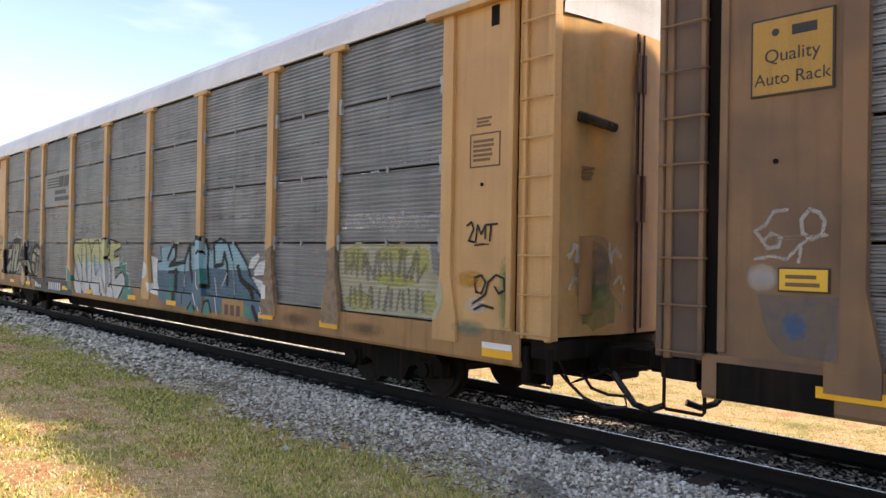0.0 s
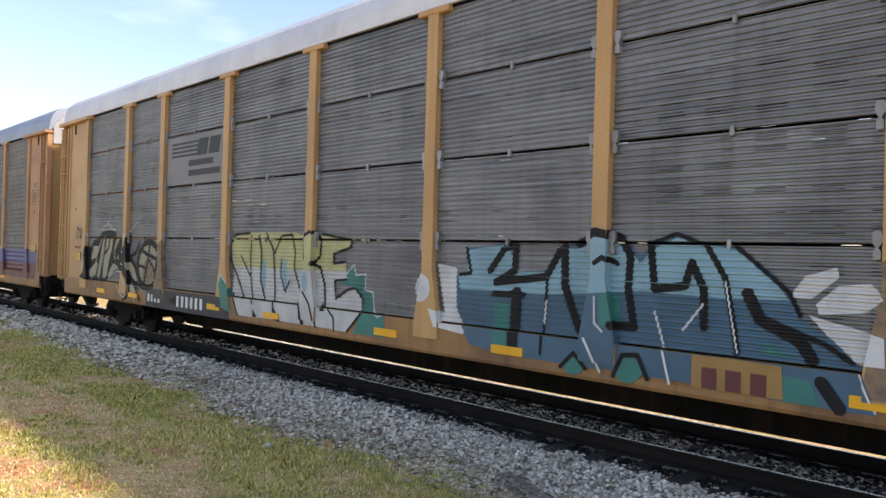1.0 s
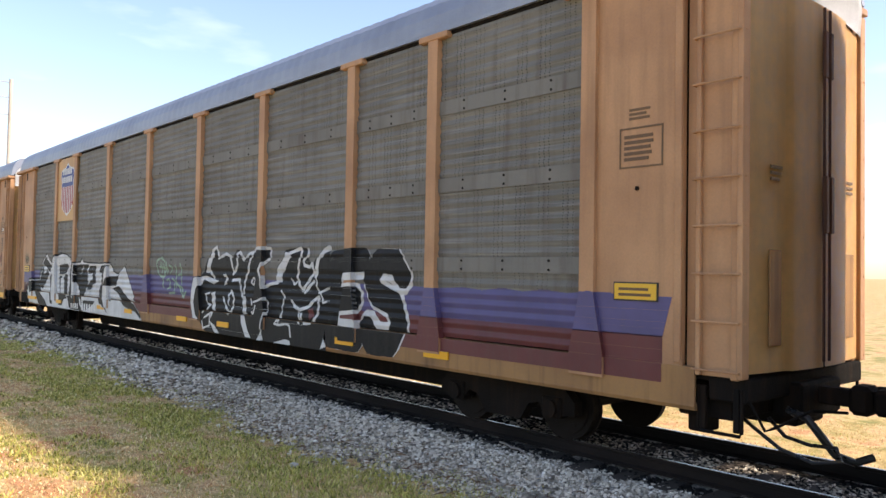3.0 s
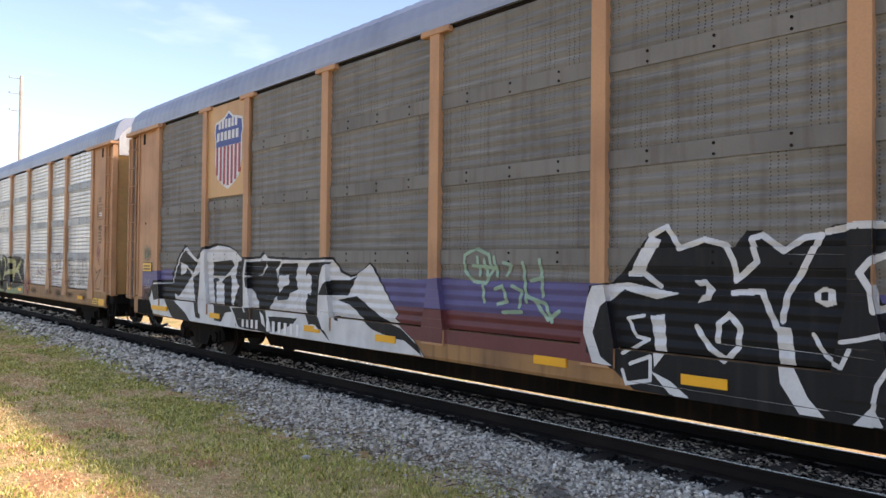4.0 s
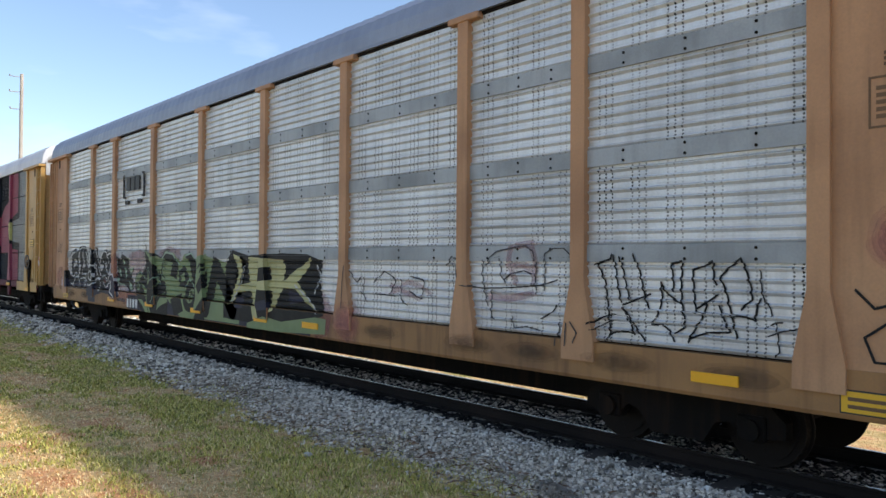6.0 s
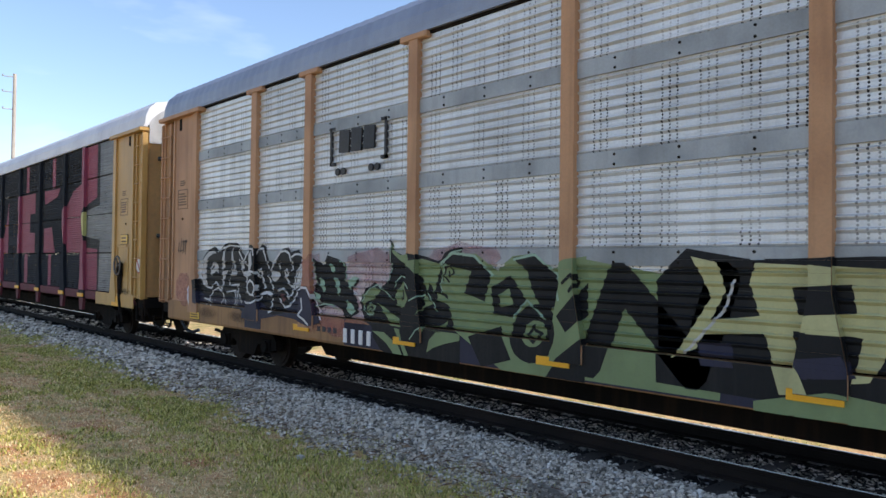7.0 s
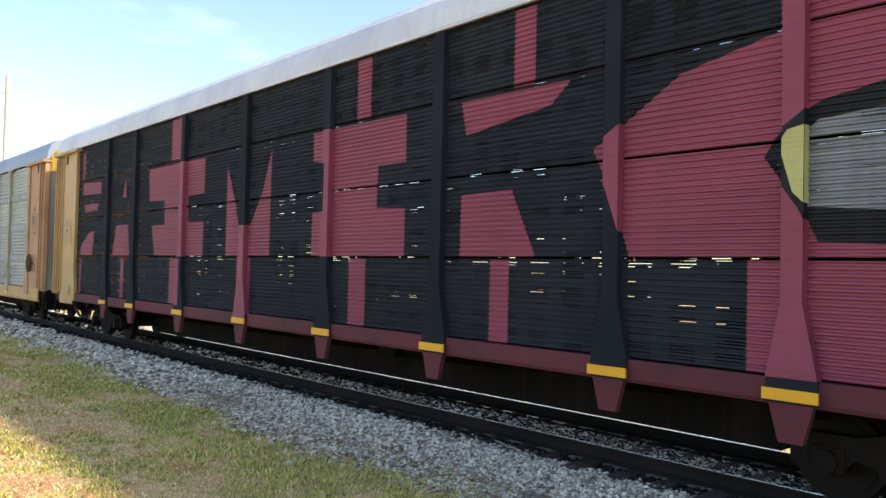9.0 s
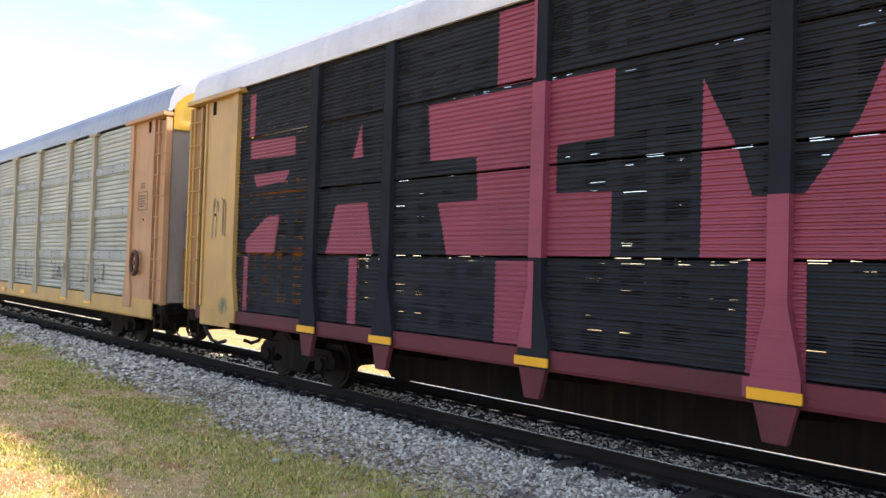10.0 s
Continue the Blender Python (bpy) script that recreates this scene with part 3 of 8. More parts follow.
def car_end(car, base, look_of):
    """All that is the same at both ends; base turns it round, and long ends stand further out."""
    tan, door = look_of["tan"], look_of["door"]
    reach = look_of["rear"] if base is TURN else look_of["front"]
    m = base @ Matrix.Translation((reach, 0, 0))
    far = m @ Matrix.Diagonal((1, -1, 1, 1))
    for side in (m, far):
        put("corner_post", "corner_post", lambda bm: box(bm, 13.36, 13.44, -1.48, -1.3, 1.08, 5.36, 0.01), tan, car, side)
        plate = put("end_side_plate", ("end_side_plate", reach), lambda bm: box(bm, 11.84 - reach, 12.84, -1.475, -1.40, 1.0, 5.3, 0.006), tan, car, side)
        put("edge_strip", "edge_strip", lambda bm: box(bm, 12.76, 12.84, -1.505, -1.47, 1.2, 5.28, 0.008), tan, plate)
        # Opening drawn as a flat black patch, its inner shade put into colour.
        put("sight_hole", "sight_hole", lambda bm: box(bm, 12.42, 12.56, -1.479, -1.47, 5.0, 5.26), UNDER, plate)
        put("lug", "lug", lambda bm: tube(bm, [(12.3, -1.47, 3.0), (12.3, -1.49, 3.0)], 0.025, 8), UNDER, plate)
        # Black plate behind the slot puts the slot's shade into colour.
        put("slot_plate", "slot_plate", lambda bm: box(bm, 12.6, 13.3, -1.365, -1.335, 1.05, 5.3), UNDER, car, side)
        # Rear ends: darker recess plate and black strip stand for shade there.
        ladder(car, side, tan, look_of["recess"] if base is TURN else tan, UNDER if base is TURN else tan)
        leaf = put("end_door", "end_door", end_door_mesh, door, car, side, "glossy bowed end door leaf", True)
        put("locking_rod", "locking_rod", lambda bm: box(box(tube(bm, [(13.66, -0.07, 1.2), (13.66, -0.07, 4.95)], 0.016, 6), 13.65, 13.7, -0.10, -0.03, 2.55, 3.15, 0.008), 13.65, 13.69, -0.10, -0.03, 4.2, 4.7, 0.008), ROD, leaf)
        put("stencil", "end_stencil", lambda bm: box(box(box(bm, 13.525, 13.54, -1.02, -0.78, 3.16, 3.19), 13.525, 13.54, -1.02, -0.8, 3.10, 3.13), 13.525, 13.54, -1.02, -0.84, 3.04, 3.07), FADED_INK, leaf)
        # Duller tan puts a recess's shade into this panel's colour.
        put("recessed_panel", "door_recess", lambda bm: box(bm, 13.525, 13.545, -1.05, -0.8, 1.4, 2.35, 0.006), TAN_DULL, leaf)
        put("stirrup", "stirrup", lambda bm: tube(bm, [(13.0, -1.42, 1.0), (13.0, -1.42, 0.58), (13.02, -1.42, 0.55), (13.43, -1.42, 0.55), (13.45, -1.42, 0.58), (13.45, -1.42, 1.0)], 0.02, 6), UNDER, car, side)
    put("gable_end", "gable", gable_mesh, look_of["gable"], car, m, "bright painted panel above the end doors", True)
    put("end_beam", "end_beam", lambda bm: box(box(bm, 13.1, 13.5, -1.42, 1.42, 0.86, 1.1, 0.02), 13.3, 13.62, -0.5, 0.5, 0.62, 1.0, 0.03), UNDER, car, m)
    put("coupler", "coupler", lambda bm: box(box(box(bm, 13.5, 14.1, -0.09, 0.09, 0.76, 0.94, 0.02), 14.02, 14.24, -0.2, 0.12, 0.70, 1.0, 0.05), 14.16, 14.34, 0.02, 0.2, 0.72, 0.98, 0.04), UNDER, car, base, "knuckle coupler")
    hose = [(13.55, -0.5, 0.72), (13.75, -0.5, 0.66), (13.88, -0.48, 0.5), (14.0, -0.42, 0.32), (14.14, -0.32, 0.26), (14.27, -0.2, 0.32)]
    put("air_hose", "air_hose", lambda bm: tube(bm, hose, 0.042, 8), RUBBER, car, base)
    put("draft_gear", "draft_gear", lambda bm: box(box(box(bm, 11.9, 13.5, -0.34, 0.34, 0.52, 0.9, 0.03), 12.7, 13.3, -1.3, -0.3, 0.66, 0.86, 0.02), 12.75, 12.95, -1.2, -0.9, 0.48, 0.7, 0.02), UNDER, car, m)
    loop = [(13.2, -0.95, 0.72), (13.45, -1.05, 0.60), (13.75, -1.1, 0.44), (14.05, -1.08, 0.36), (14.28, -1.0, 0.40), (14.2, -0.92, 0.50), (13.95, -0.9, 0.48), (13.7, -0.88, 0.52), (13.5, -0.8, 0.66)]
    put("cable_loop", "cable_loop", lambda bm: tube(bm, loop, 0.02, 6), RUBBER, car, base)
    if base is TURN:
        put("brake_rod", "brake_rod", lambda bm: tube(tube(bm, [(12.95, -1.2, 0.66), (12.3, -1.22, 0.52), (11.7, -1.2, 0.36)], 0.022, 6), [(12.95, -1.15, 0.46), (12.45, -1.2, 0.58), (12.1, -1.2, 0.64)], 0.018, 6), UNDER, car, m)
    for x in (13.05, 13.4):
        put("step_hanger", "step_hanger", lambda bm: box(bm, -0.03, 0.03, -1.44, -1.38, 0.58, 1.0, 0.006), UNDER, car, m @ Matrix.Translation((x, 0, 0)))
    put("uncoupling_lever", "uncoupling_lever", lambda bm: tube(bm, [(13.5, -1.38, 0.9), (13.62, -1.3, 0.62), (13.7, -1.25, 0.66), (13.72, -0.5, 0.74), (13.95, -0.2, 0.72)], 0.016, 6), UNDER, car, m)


def autorack(k, look_of, label):
    """A two- or three-deck car carrier with louvred sides."""
    car = tagged(new("autorack_car"), label, "railway car", "cars of the train")
    tan, style = look_of["tan"], look_of["style"]
    for m in (Matrix.Identity(4), TURN):
        car_end(car, m, look_of)
    grow = Matrix.Translation(((look_of["front"] - look_of["rear"]) / 2, 0, 0)) @ Matrix.Diagonal((1 + (look_of["front"] + look_of["rear"]) / 27, 1, 1, 1))
    put("roof", "roof", roof_mesh, look_of["roof"], car, grow, "ribbed sheet roof")
    for m in (Matrix.Identity(4), TURN):
        put("eave_rail", "eave_rail", lambda bm: box(bm, -13.5, 13.5, -1.50, -1.40, 5.385, 5.435), look_of["rail"], car, grow @ m)
        # Dark strip painted for the shadow line under the roof edge.
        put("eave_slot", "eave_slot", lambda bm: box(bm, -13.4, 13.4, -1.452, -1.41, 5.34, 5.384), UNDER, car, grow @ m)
        low = look_of["sill_low"]
        put("side_sill", ("side_sill", low), lambda bm: prism(bm, [(-SILL_Y, SILL_TOP), (-SILL_Y, low + 0.04), (-SILL_Y + 0.02, low), (-1.36, low), (-1.36, low + 0.06), (-1.46, low + 0.06), (-1.46, 1.13), (-1.36, SILL_TOP)], "x", -13.0, 13.0), look_of["sill"], car, grow @ m, "steel side sill")
        put("header", "header", lambda bm: box(bm, 11.3, 13.5, -1.60, -1.36, 5.28, 5.37, 0.01), tan, car, grow @ m)
        put("header", "header_back", lambda bm: box(bm, -13.5, -11.3, -1.60, -1.36, 5.28, 5.37, 0.01), tan, car, grow @ m)
        for c in POSTS:
            def post_shape(bm):
                w, f = post_width(3), post_width(1.2)
                prism(bm, [(-w / 2, 5.34), (-w / 2, 1.85), (-f / 2, 1.2), (-f / 2, 0.95), (f / 2, 0.95), (f / 2, 1.2), (w / 2, 1.85), (w / 2, 5.34)], "y", -POST_Y, -1.40)
                return bm
            p = put("post", "post", post_shape, look_of["posts"].get(c, tan), car, m @ Matrix.Translation((c if m is not TURN else -c, 0, 0)))
            if look_of["caps"]:
                put("cap", "cap", lambda bm: box(bm, -0.3, 0.3, -1.54, -1.42, 5.29, 5.38, 0.012), look_of["posts"].get(c, tan), p)
            if look_of["clips"] and m is not TURN:
                for z in (2.25, 3.33, 4.4):
                    for s in (-1, 1):
                        if abs(c) > 11 and s * c > 0:
                            continue
                        put("clip", "clip", lambda bm: prism(bm, [(-0.03, -0.12), (0.03, -0.12), (0.03, -0.05), (0.012, -0.02), (0.04, 0.03), (0.04, 0.1), (0.02, 0.125), (-0.02, 0.125), (-0.04, 0.1), (-0.04, 0.03), (-0.012, -0.02), (-0.03, -0.05)], "y", -1.495, -1.43), SHADE_GREY, p, Matrix.Translation((s * 0.15, 0, z)))
        for i in range(9):
            a, b = POSTS[i] + 0.09, POSTS[i + 1] - 0.09
            for r, (z0, z1) in enumerate(ROWS):
                o = new("side_panel", panel_mesh(b - a, z0, z1, style, look_of["panels"].get(i, look_of["panel"])))
                o.parent = car
                o.matrix_local = m @ Matrix.Translation(((a + b) / 2 * (1 if m is not TURN else -1), 0, 0))
                if look_of["bands"] and r < 3 and m is not TURN:
                    q = put("flat_band", ("band", round(b - a, 3)), lambda bm: box(bm, -(b - a) / 2, (b - a) / 2, -1.466, -1.44, -0.16, 0.035), look_of["bands"], o, Matrix.Translation((0, 0, z1)))
                    for bu in (-0.3, 0.0, 0.3):
                        for bz in (-0.12, -0.01):
                            put("bolt", "bolt", lambda bm: disc(bm, 0, -1.475, -1.46, 0, 0.016, 8), UNDER, o, Matrix.Translation((bu * (b - a), 0, z1 + bz)))
                if look_of["clips"] and r < 3 and m is not TURN:
                    put("latch", "latch", lambda bm: box(bm, -0.02, 0.02, -1.475, -1.43, -0.035, 0.06, 0.006), SHADE_GREY, o, Matrix.Translation((0, 0, z1)))
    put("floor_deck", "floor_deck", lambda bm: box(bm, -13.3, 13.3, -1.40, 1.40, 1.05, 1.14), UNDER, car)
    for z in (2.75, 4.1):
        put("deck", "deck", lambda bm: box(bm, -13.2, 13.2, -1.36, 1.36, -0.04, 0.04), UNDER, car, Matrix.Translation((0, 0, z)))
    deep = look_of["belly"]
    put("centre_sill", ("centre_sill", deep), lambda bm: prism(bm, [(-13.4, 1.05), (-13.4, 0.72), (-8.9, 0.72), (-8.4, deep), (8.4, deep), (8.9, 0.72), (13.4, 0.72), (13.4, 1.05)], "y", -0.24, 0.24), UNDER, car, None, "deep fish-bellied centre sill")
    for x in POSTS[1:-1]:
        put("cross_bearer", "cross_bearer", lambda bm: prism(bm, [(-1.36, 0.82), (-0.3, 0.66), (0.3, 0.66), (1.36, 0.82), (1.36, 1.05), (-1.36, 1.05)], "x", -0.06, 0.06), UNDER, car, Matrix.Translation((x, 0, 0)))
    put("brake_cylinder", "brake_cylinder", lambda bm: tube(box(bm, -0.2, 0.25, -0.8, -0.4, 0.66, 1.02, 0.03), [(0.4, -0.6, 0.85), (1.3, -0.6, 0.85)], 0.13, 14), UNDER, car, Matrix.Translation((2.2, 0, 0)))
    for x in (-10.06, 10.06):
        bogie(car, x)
    for u in look_of["reflectors"]:
        put("reflector", "reflector", lambda bm: box(bm, -0.25, 0.25, -SILL_Y - 0.024, -SILL_Y + 0.004, -0.052, 0.052), REFLECTOR, car, Matrix.Translation((u, look_of["strip"][0], look_of["strip"][1])), "yellow reflective strip")
    return car


def plate_sign(car, u0, u1, z0, z1, material, rows, label, y=PLATE_Y + 0.012, name="placard"):
    """A small framed plate with its lines of small writing as bars."""
    s = part(name, box(bmesh.new(), u0, u1, -y - 0.006, -y + 0.02, z0, z1, 0.002), INK, car, label)
    part("face", box(bmesh.new(), u0 + 0.015, u1 - 0.015, -y - 0.010, -y, z0 + 0.015, z1 - 0.015), material, s)
    for k in range(rows):
        dz = (z1 - z0 - 0.08) / rows
        part("line_of_writing", box(bmesh.new(), u0 + 0.07, u1 - 0.08 - 0.03 * k, -y - 0.013, -y - 0.007, z0 + 0.05 + k * dz, z0 + 0.05 + (k + 0.5) * dz), FADED_INK, s)
    return s


def number_bars(car, u0, u1, z0, z1, count):
    """White marks on the sill, one bar for each figure."""
    step = (u1 - u0) / count
    for k in range(count):
        u = u0 + k * step
        part("sill_mark", box(bmesh.new(), u, u + step * 0.42, -SILL_Y - 0.022, -SILL_Y, z0, z1, 0.002), WHITE, car, "white stencilled mark")


def words(name, text, size, m, material, parent, label=""):
    """Painted words in the built-in font, as a flat mesh."""
    curve = bpy.data.curves.new(name, "FONT")
    curve.body, curve.size, curve.extrude, curve.align_x, curve.align_y = text, size, 0.001, "CENTER", "CENTER"
    temp = bpy.data.objects.new(name, curve)
    scene.collection.objects.link(temp)
    me = bpy.data.meshes.new_from_object(temp.evaluated_get(bpy.context.evaluated_depsgraph_get()))
    bpy.data.objects.remove(temp)
    me.materials.clear()
    me.materials.append(material)
    ob = new(name, me)
    ob.parent, ob.matrix_local = parent, m
    if label:
        tagged(ob, label)
    return ob


def stencil(car, u0, u1, z0, z1, rows, cols, material=None, y=PLATE_Y):
    return tagged(part("stencil", bars(bmesh.new(), u0, u1, z0, z1, -y - 0.004, rows, cols, 0.6, random.Random(int(abs(u0) * 100))), material or FADED_INK, car), kind="stuff")


# ---- setting: ground, ballast, track ----
def ground_height(x, y):
    a = abs(y)
    if a < 1.5:
        base = -0.20
    elif a < 2.7:
        base = -0.20 - 0.22 * (a - 1.5) / 1.2
    elif y < 0:
        base = -0.42 + min((a - 2.7) * 0.03, 0.12)
    else:
        base = -0.42
    if a < 40 and abs(x) < 60:
        base += 0.03 * (noise.noise((x * 0.5, y * 0.5, 0.3))) * min(a / 2.5, 1.0)
    return base


def gravel_edge(x):
    """How far the stones reach from the middle of the track, on the camera's side."""
    return 2.45 + 0.30 * noise.noise((x * 0.35, 3.1, 0.0)) + 0.14 * noise.noise((x * 1.7, 9.1, 0.0)) + 0.030 * max(min(x + 9, 0), -18)


def lines(near, far, step, lo, hi):
    out, v = [], near
    while v < far:
        out.append(v)
        v += step
    grow, v = step, far
    while v < hi:
        out.append(v)
        grow *= 1.35
        v += grow
    out.append(hi)
    grow, v, left = step, near, []
    while v > lo:
        grow *= 1.35
        v -= grow
        left.append(max(v, lo))
    return sorted(set(left + out))


def ground_material():
    m = bpy.data.materials.new("ground_cover")
    m.use_nodes = True
    n, l = m.node_tree.nodes, m.node_tree.links
    bsdf = n["Principled BSDF"]
    co, xyz = n.new("ShaderNodeTexCoord"), n.new("ShaderNodeSeparateXYZ")
    l.new(co.outputs["Object"], xyz.inputs[0])

    def nz(scale, detail=4.0):
        t = n.new("ShaderNodeTexNoise")
        t.inputs["Scale"].default_value, t.inputs["Detail"].default_value = scale, detail
        l.new(co.outputs["Object"], t.inputs["Vector"])
        return t.outputs["Fac"]

    def ramp(fac, stops):
        r = n.new("ShaderNodeValToRGB")
        while len(r.color_ramp.elements) < len(stops):
            r.color_ramp.elements.new(0.5)
        for e, (p, c) in zip(r.color_ramp.elements, stops):
            e.position, e.color = p, (*c, 1)
        l.new(fac, r.inputs["Fac"])
        return r.outputs["Color"]

    def mix(fac, a, b, kind="MIX"):
        x = n.new("ShaderNodeMixRGB")
        x.blend_type = kind
        if isinstance(fac, float):
            x.inputs["Fac"].default_value = fac
        else:
            l.new(fac, x.inputs["Fac"])
        l.new(a, x.inputs["Color1"])
        l.new(b, x.inputs["Color2"])
        return x.outputs["Color"]

    turf = ramp(nz(1.5, 6.0), [(0.32, (0.33, 0.30, 0.085)), (0.45, (0.58, 0.43, 0.17)), (0.56, (0.74, 0.52, 0.26)), (0.68, (0.62, 0.30, 0.14))])
    turf = mix(0.75, turf, ramp(nz(19.0, 6.0), [(0.32, (0.48, 0.44, 0.36)), (0.60, (1, 1, 1))]), "MULTIPLY")
    turf = mix(0.5, turf, ramp(nz(6.0), [(0.36, (0.62, 0.66, 0.48)), (0.60, (1, 1, 1))]), "MULTIPLY")
    stone = ramp(nz(28.0, 6.0), [(0.35, (0.12, 0.11, 0.095)), (0.5, (0.36, 0.33, 0.285)), (0.68, (0.62, 0.57, 0.50))])
    dist = n.new("ShaderNodeMath")
    dist.operation = "ABSOLUTE"
    l.new(xyz.outputs[1], dist.inputs[0])
    wob = n.new("ShaderNodeMath")
    wob.operation, wob.inputs[1].default_value = "MULTIPLY_ADD", 0.7
    l.new(nz(1.4), wob.inputs[0])
    l.new(dist.outputs[0], wob.inputs[2])
    edge = n.new("ShaderNodeMapRange")
    edge.inputs["From Min"].default_value, edge.inputs["From Max"].default_value = 2.72, 2.95
    l.new(wob.outputs[0], edge.inputs["Value"])
    l.new(mix(edge.outputs["Result"], stone, turf), bsdf.inputs["Base Color"])
    bsdf.inputs["Roughness"].default_value = 0.95
    bp = n.new("ShaderNodeBump")
    bp.inputs["Strength"].default_value, bp.inputs["Distance"].default_value = 0.7, 0.04
    l.new(nz(26.0), bp.inputs["Height"])
    l.new(bp.outputs["Normal"], bsdf.inputs["Normal"])
    return m


def island_material(name, stops, rough, spec=0.3):
    """One colour a piece, from a ramp, for stones and blades in one mesh."""
    m = bpy.data.materials.new(name)
    m.use_nodes = True
    n, l = m.node_tree.nodes, m.node_tree.links
    g, r = n.new("ShaderNodeNewGeometry"), n.new("ShaderNodeValToRGB")
    while len(r.color_ramp.elements) < len(stops):
        r.color_ramp.elements.new(0.5)
    for e, (p, c) in zip(r.color_ramp.elements, stops):
        e.position, e.color = p, (*c, 1)
    l.new(g.outputs["Random Per Island"], r.inputs["Fac"])
    l.new(r.outputs["Color"], n["Principled BSDF"].inputs["Base Color"])
    n["Principled BSDF"].inputs["Roughness"].default_value = rough
    n["Principled BSDF"].inputs["Specular IOR Level"].default_value = spec
    return m


def build_ground():
    xs = lines(-40, 4, 0.5, -2500, 2500)
    ys = lines(-9.5, 5, 0.25, -2500, 2500)
    verts = [(x, y, ground_height(x, y)) for y in ys for x in xs]
    w = len(xs)
    faces = [(j * w + i, j * w + i + 1, (j + 1) * w + i + 1, (j + 1) * w + i) for j in range(len(ys) - 1) for i in range(w - 1)]
    ob = link_mesh("ground", verts, faces, ground_material(), None, smooth=True)
    tagged(ob, "dry patchy turf with a bed of grey railway stones", "ground", kind="structure")


def build_stones():
    """The crushed stone of the track bed, each piece a rough lump."""
    rng = np.random.default_rng(4)
    corner = np.array([(x, y, z) for z in (-1, 1) for y in (-1, 1) for x in (-1, 1)], float)
    quads = np.array([(0, 2, 3, 1), (4, 5, 7, 6), (0, 1, 5, 4), (2, 6, 7, 3), (0, 4, 6, 2), (1, 3, 7, 5)])
    spots = []
    for x0, x1, count, size in ((-7.5, 0.5, 48000, 0.0155), (-14, -7.5, 26000, 0.020), (-26, -14, 13000, 0.031), (-60, -26, 12000, 0.05)):
        x = rng.uniform(x0, x1, count)
        y = rng.uniform(-3.1, 1.9, count)
        for a, b in zip(x, y):
            reach = gravel_edge(a)
            if b < -reach - abs(rng.normal(0, 0.26)):
                continue
            if 0.66 < abs(b) < 0.86:
                continue
            spots.append((a, b, size * rng.uniform(0.6, 1.5)))
    mix = random.Random(31)

    # Stones near the rails go near-black: oil stain plus shade in their colour.
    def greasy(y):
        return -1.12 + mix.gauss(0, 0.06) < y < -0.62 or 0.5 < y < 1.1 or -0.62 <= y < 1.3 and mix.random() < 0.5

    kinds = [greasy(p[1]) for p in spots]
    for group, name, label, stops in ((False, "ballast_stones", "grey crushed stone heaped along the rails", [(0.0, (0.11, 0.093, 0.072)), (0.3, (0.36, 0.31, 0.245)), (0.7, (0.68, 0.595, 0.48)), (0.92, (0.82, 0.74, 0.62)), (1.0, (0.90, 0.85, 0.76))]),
                                      (True, "greasy_stones", "near-black stones by the rails, oil stain and shade in their colour", [(0.0, (0.008, 0.0075, 0.007)), (0.7, (0.018, 0.016, 0.015)), (1.0, (0.045, 0.042, 0.04))])):
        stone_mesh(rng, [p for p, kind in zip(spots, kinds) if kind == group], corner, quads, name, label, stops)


def stone_mesh(rng, spots, corner, quads, name, label, stops):
    verts = np.empty((len(spots) * 8, 3))
    for i, (a, b, s) in enumerate(spots):
        c = corner * rng.uniform(0.55, 1.0, (8, 3)) * np.array((rng.uniform(0.75, 1.2), rng.uniform(0.75, 1.1), rng.uniform(0.7, 1.05))) * s
        t, u = rng.uniform(0, 6.28), rng.uniform(-0.7, 0.7)
        ct, st, cu, su = math.cos(t), math.sin(t), math.cos(u), math.sin(u)
        r = np.array(((ct, -st * cu, st * su), (st, ct * cu, -ct * su), (0, su, cu)))
        verts[i * 8:i * 8 + 8] = c @ r.T + (a, b, ground_height(a, b) + s * rng.uniform(0.1, 0.6))
    faces = (quads[None] + 8 * np.arange(len(spots))[:, None, None]).reshape(-1, 4)
    ob = link_mesh(name, verts, faces.tolist(), island_material(name, stops, 0.9, 0.12))
    tagged(ob, label, "ballast", kind="stuff")


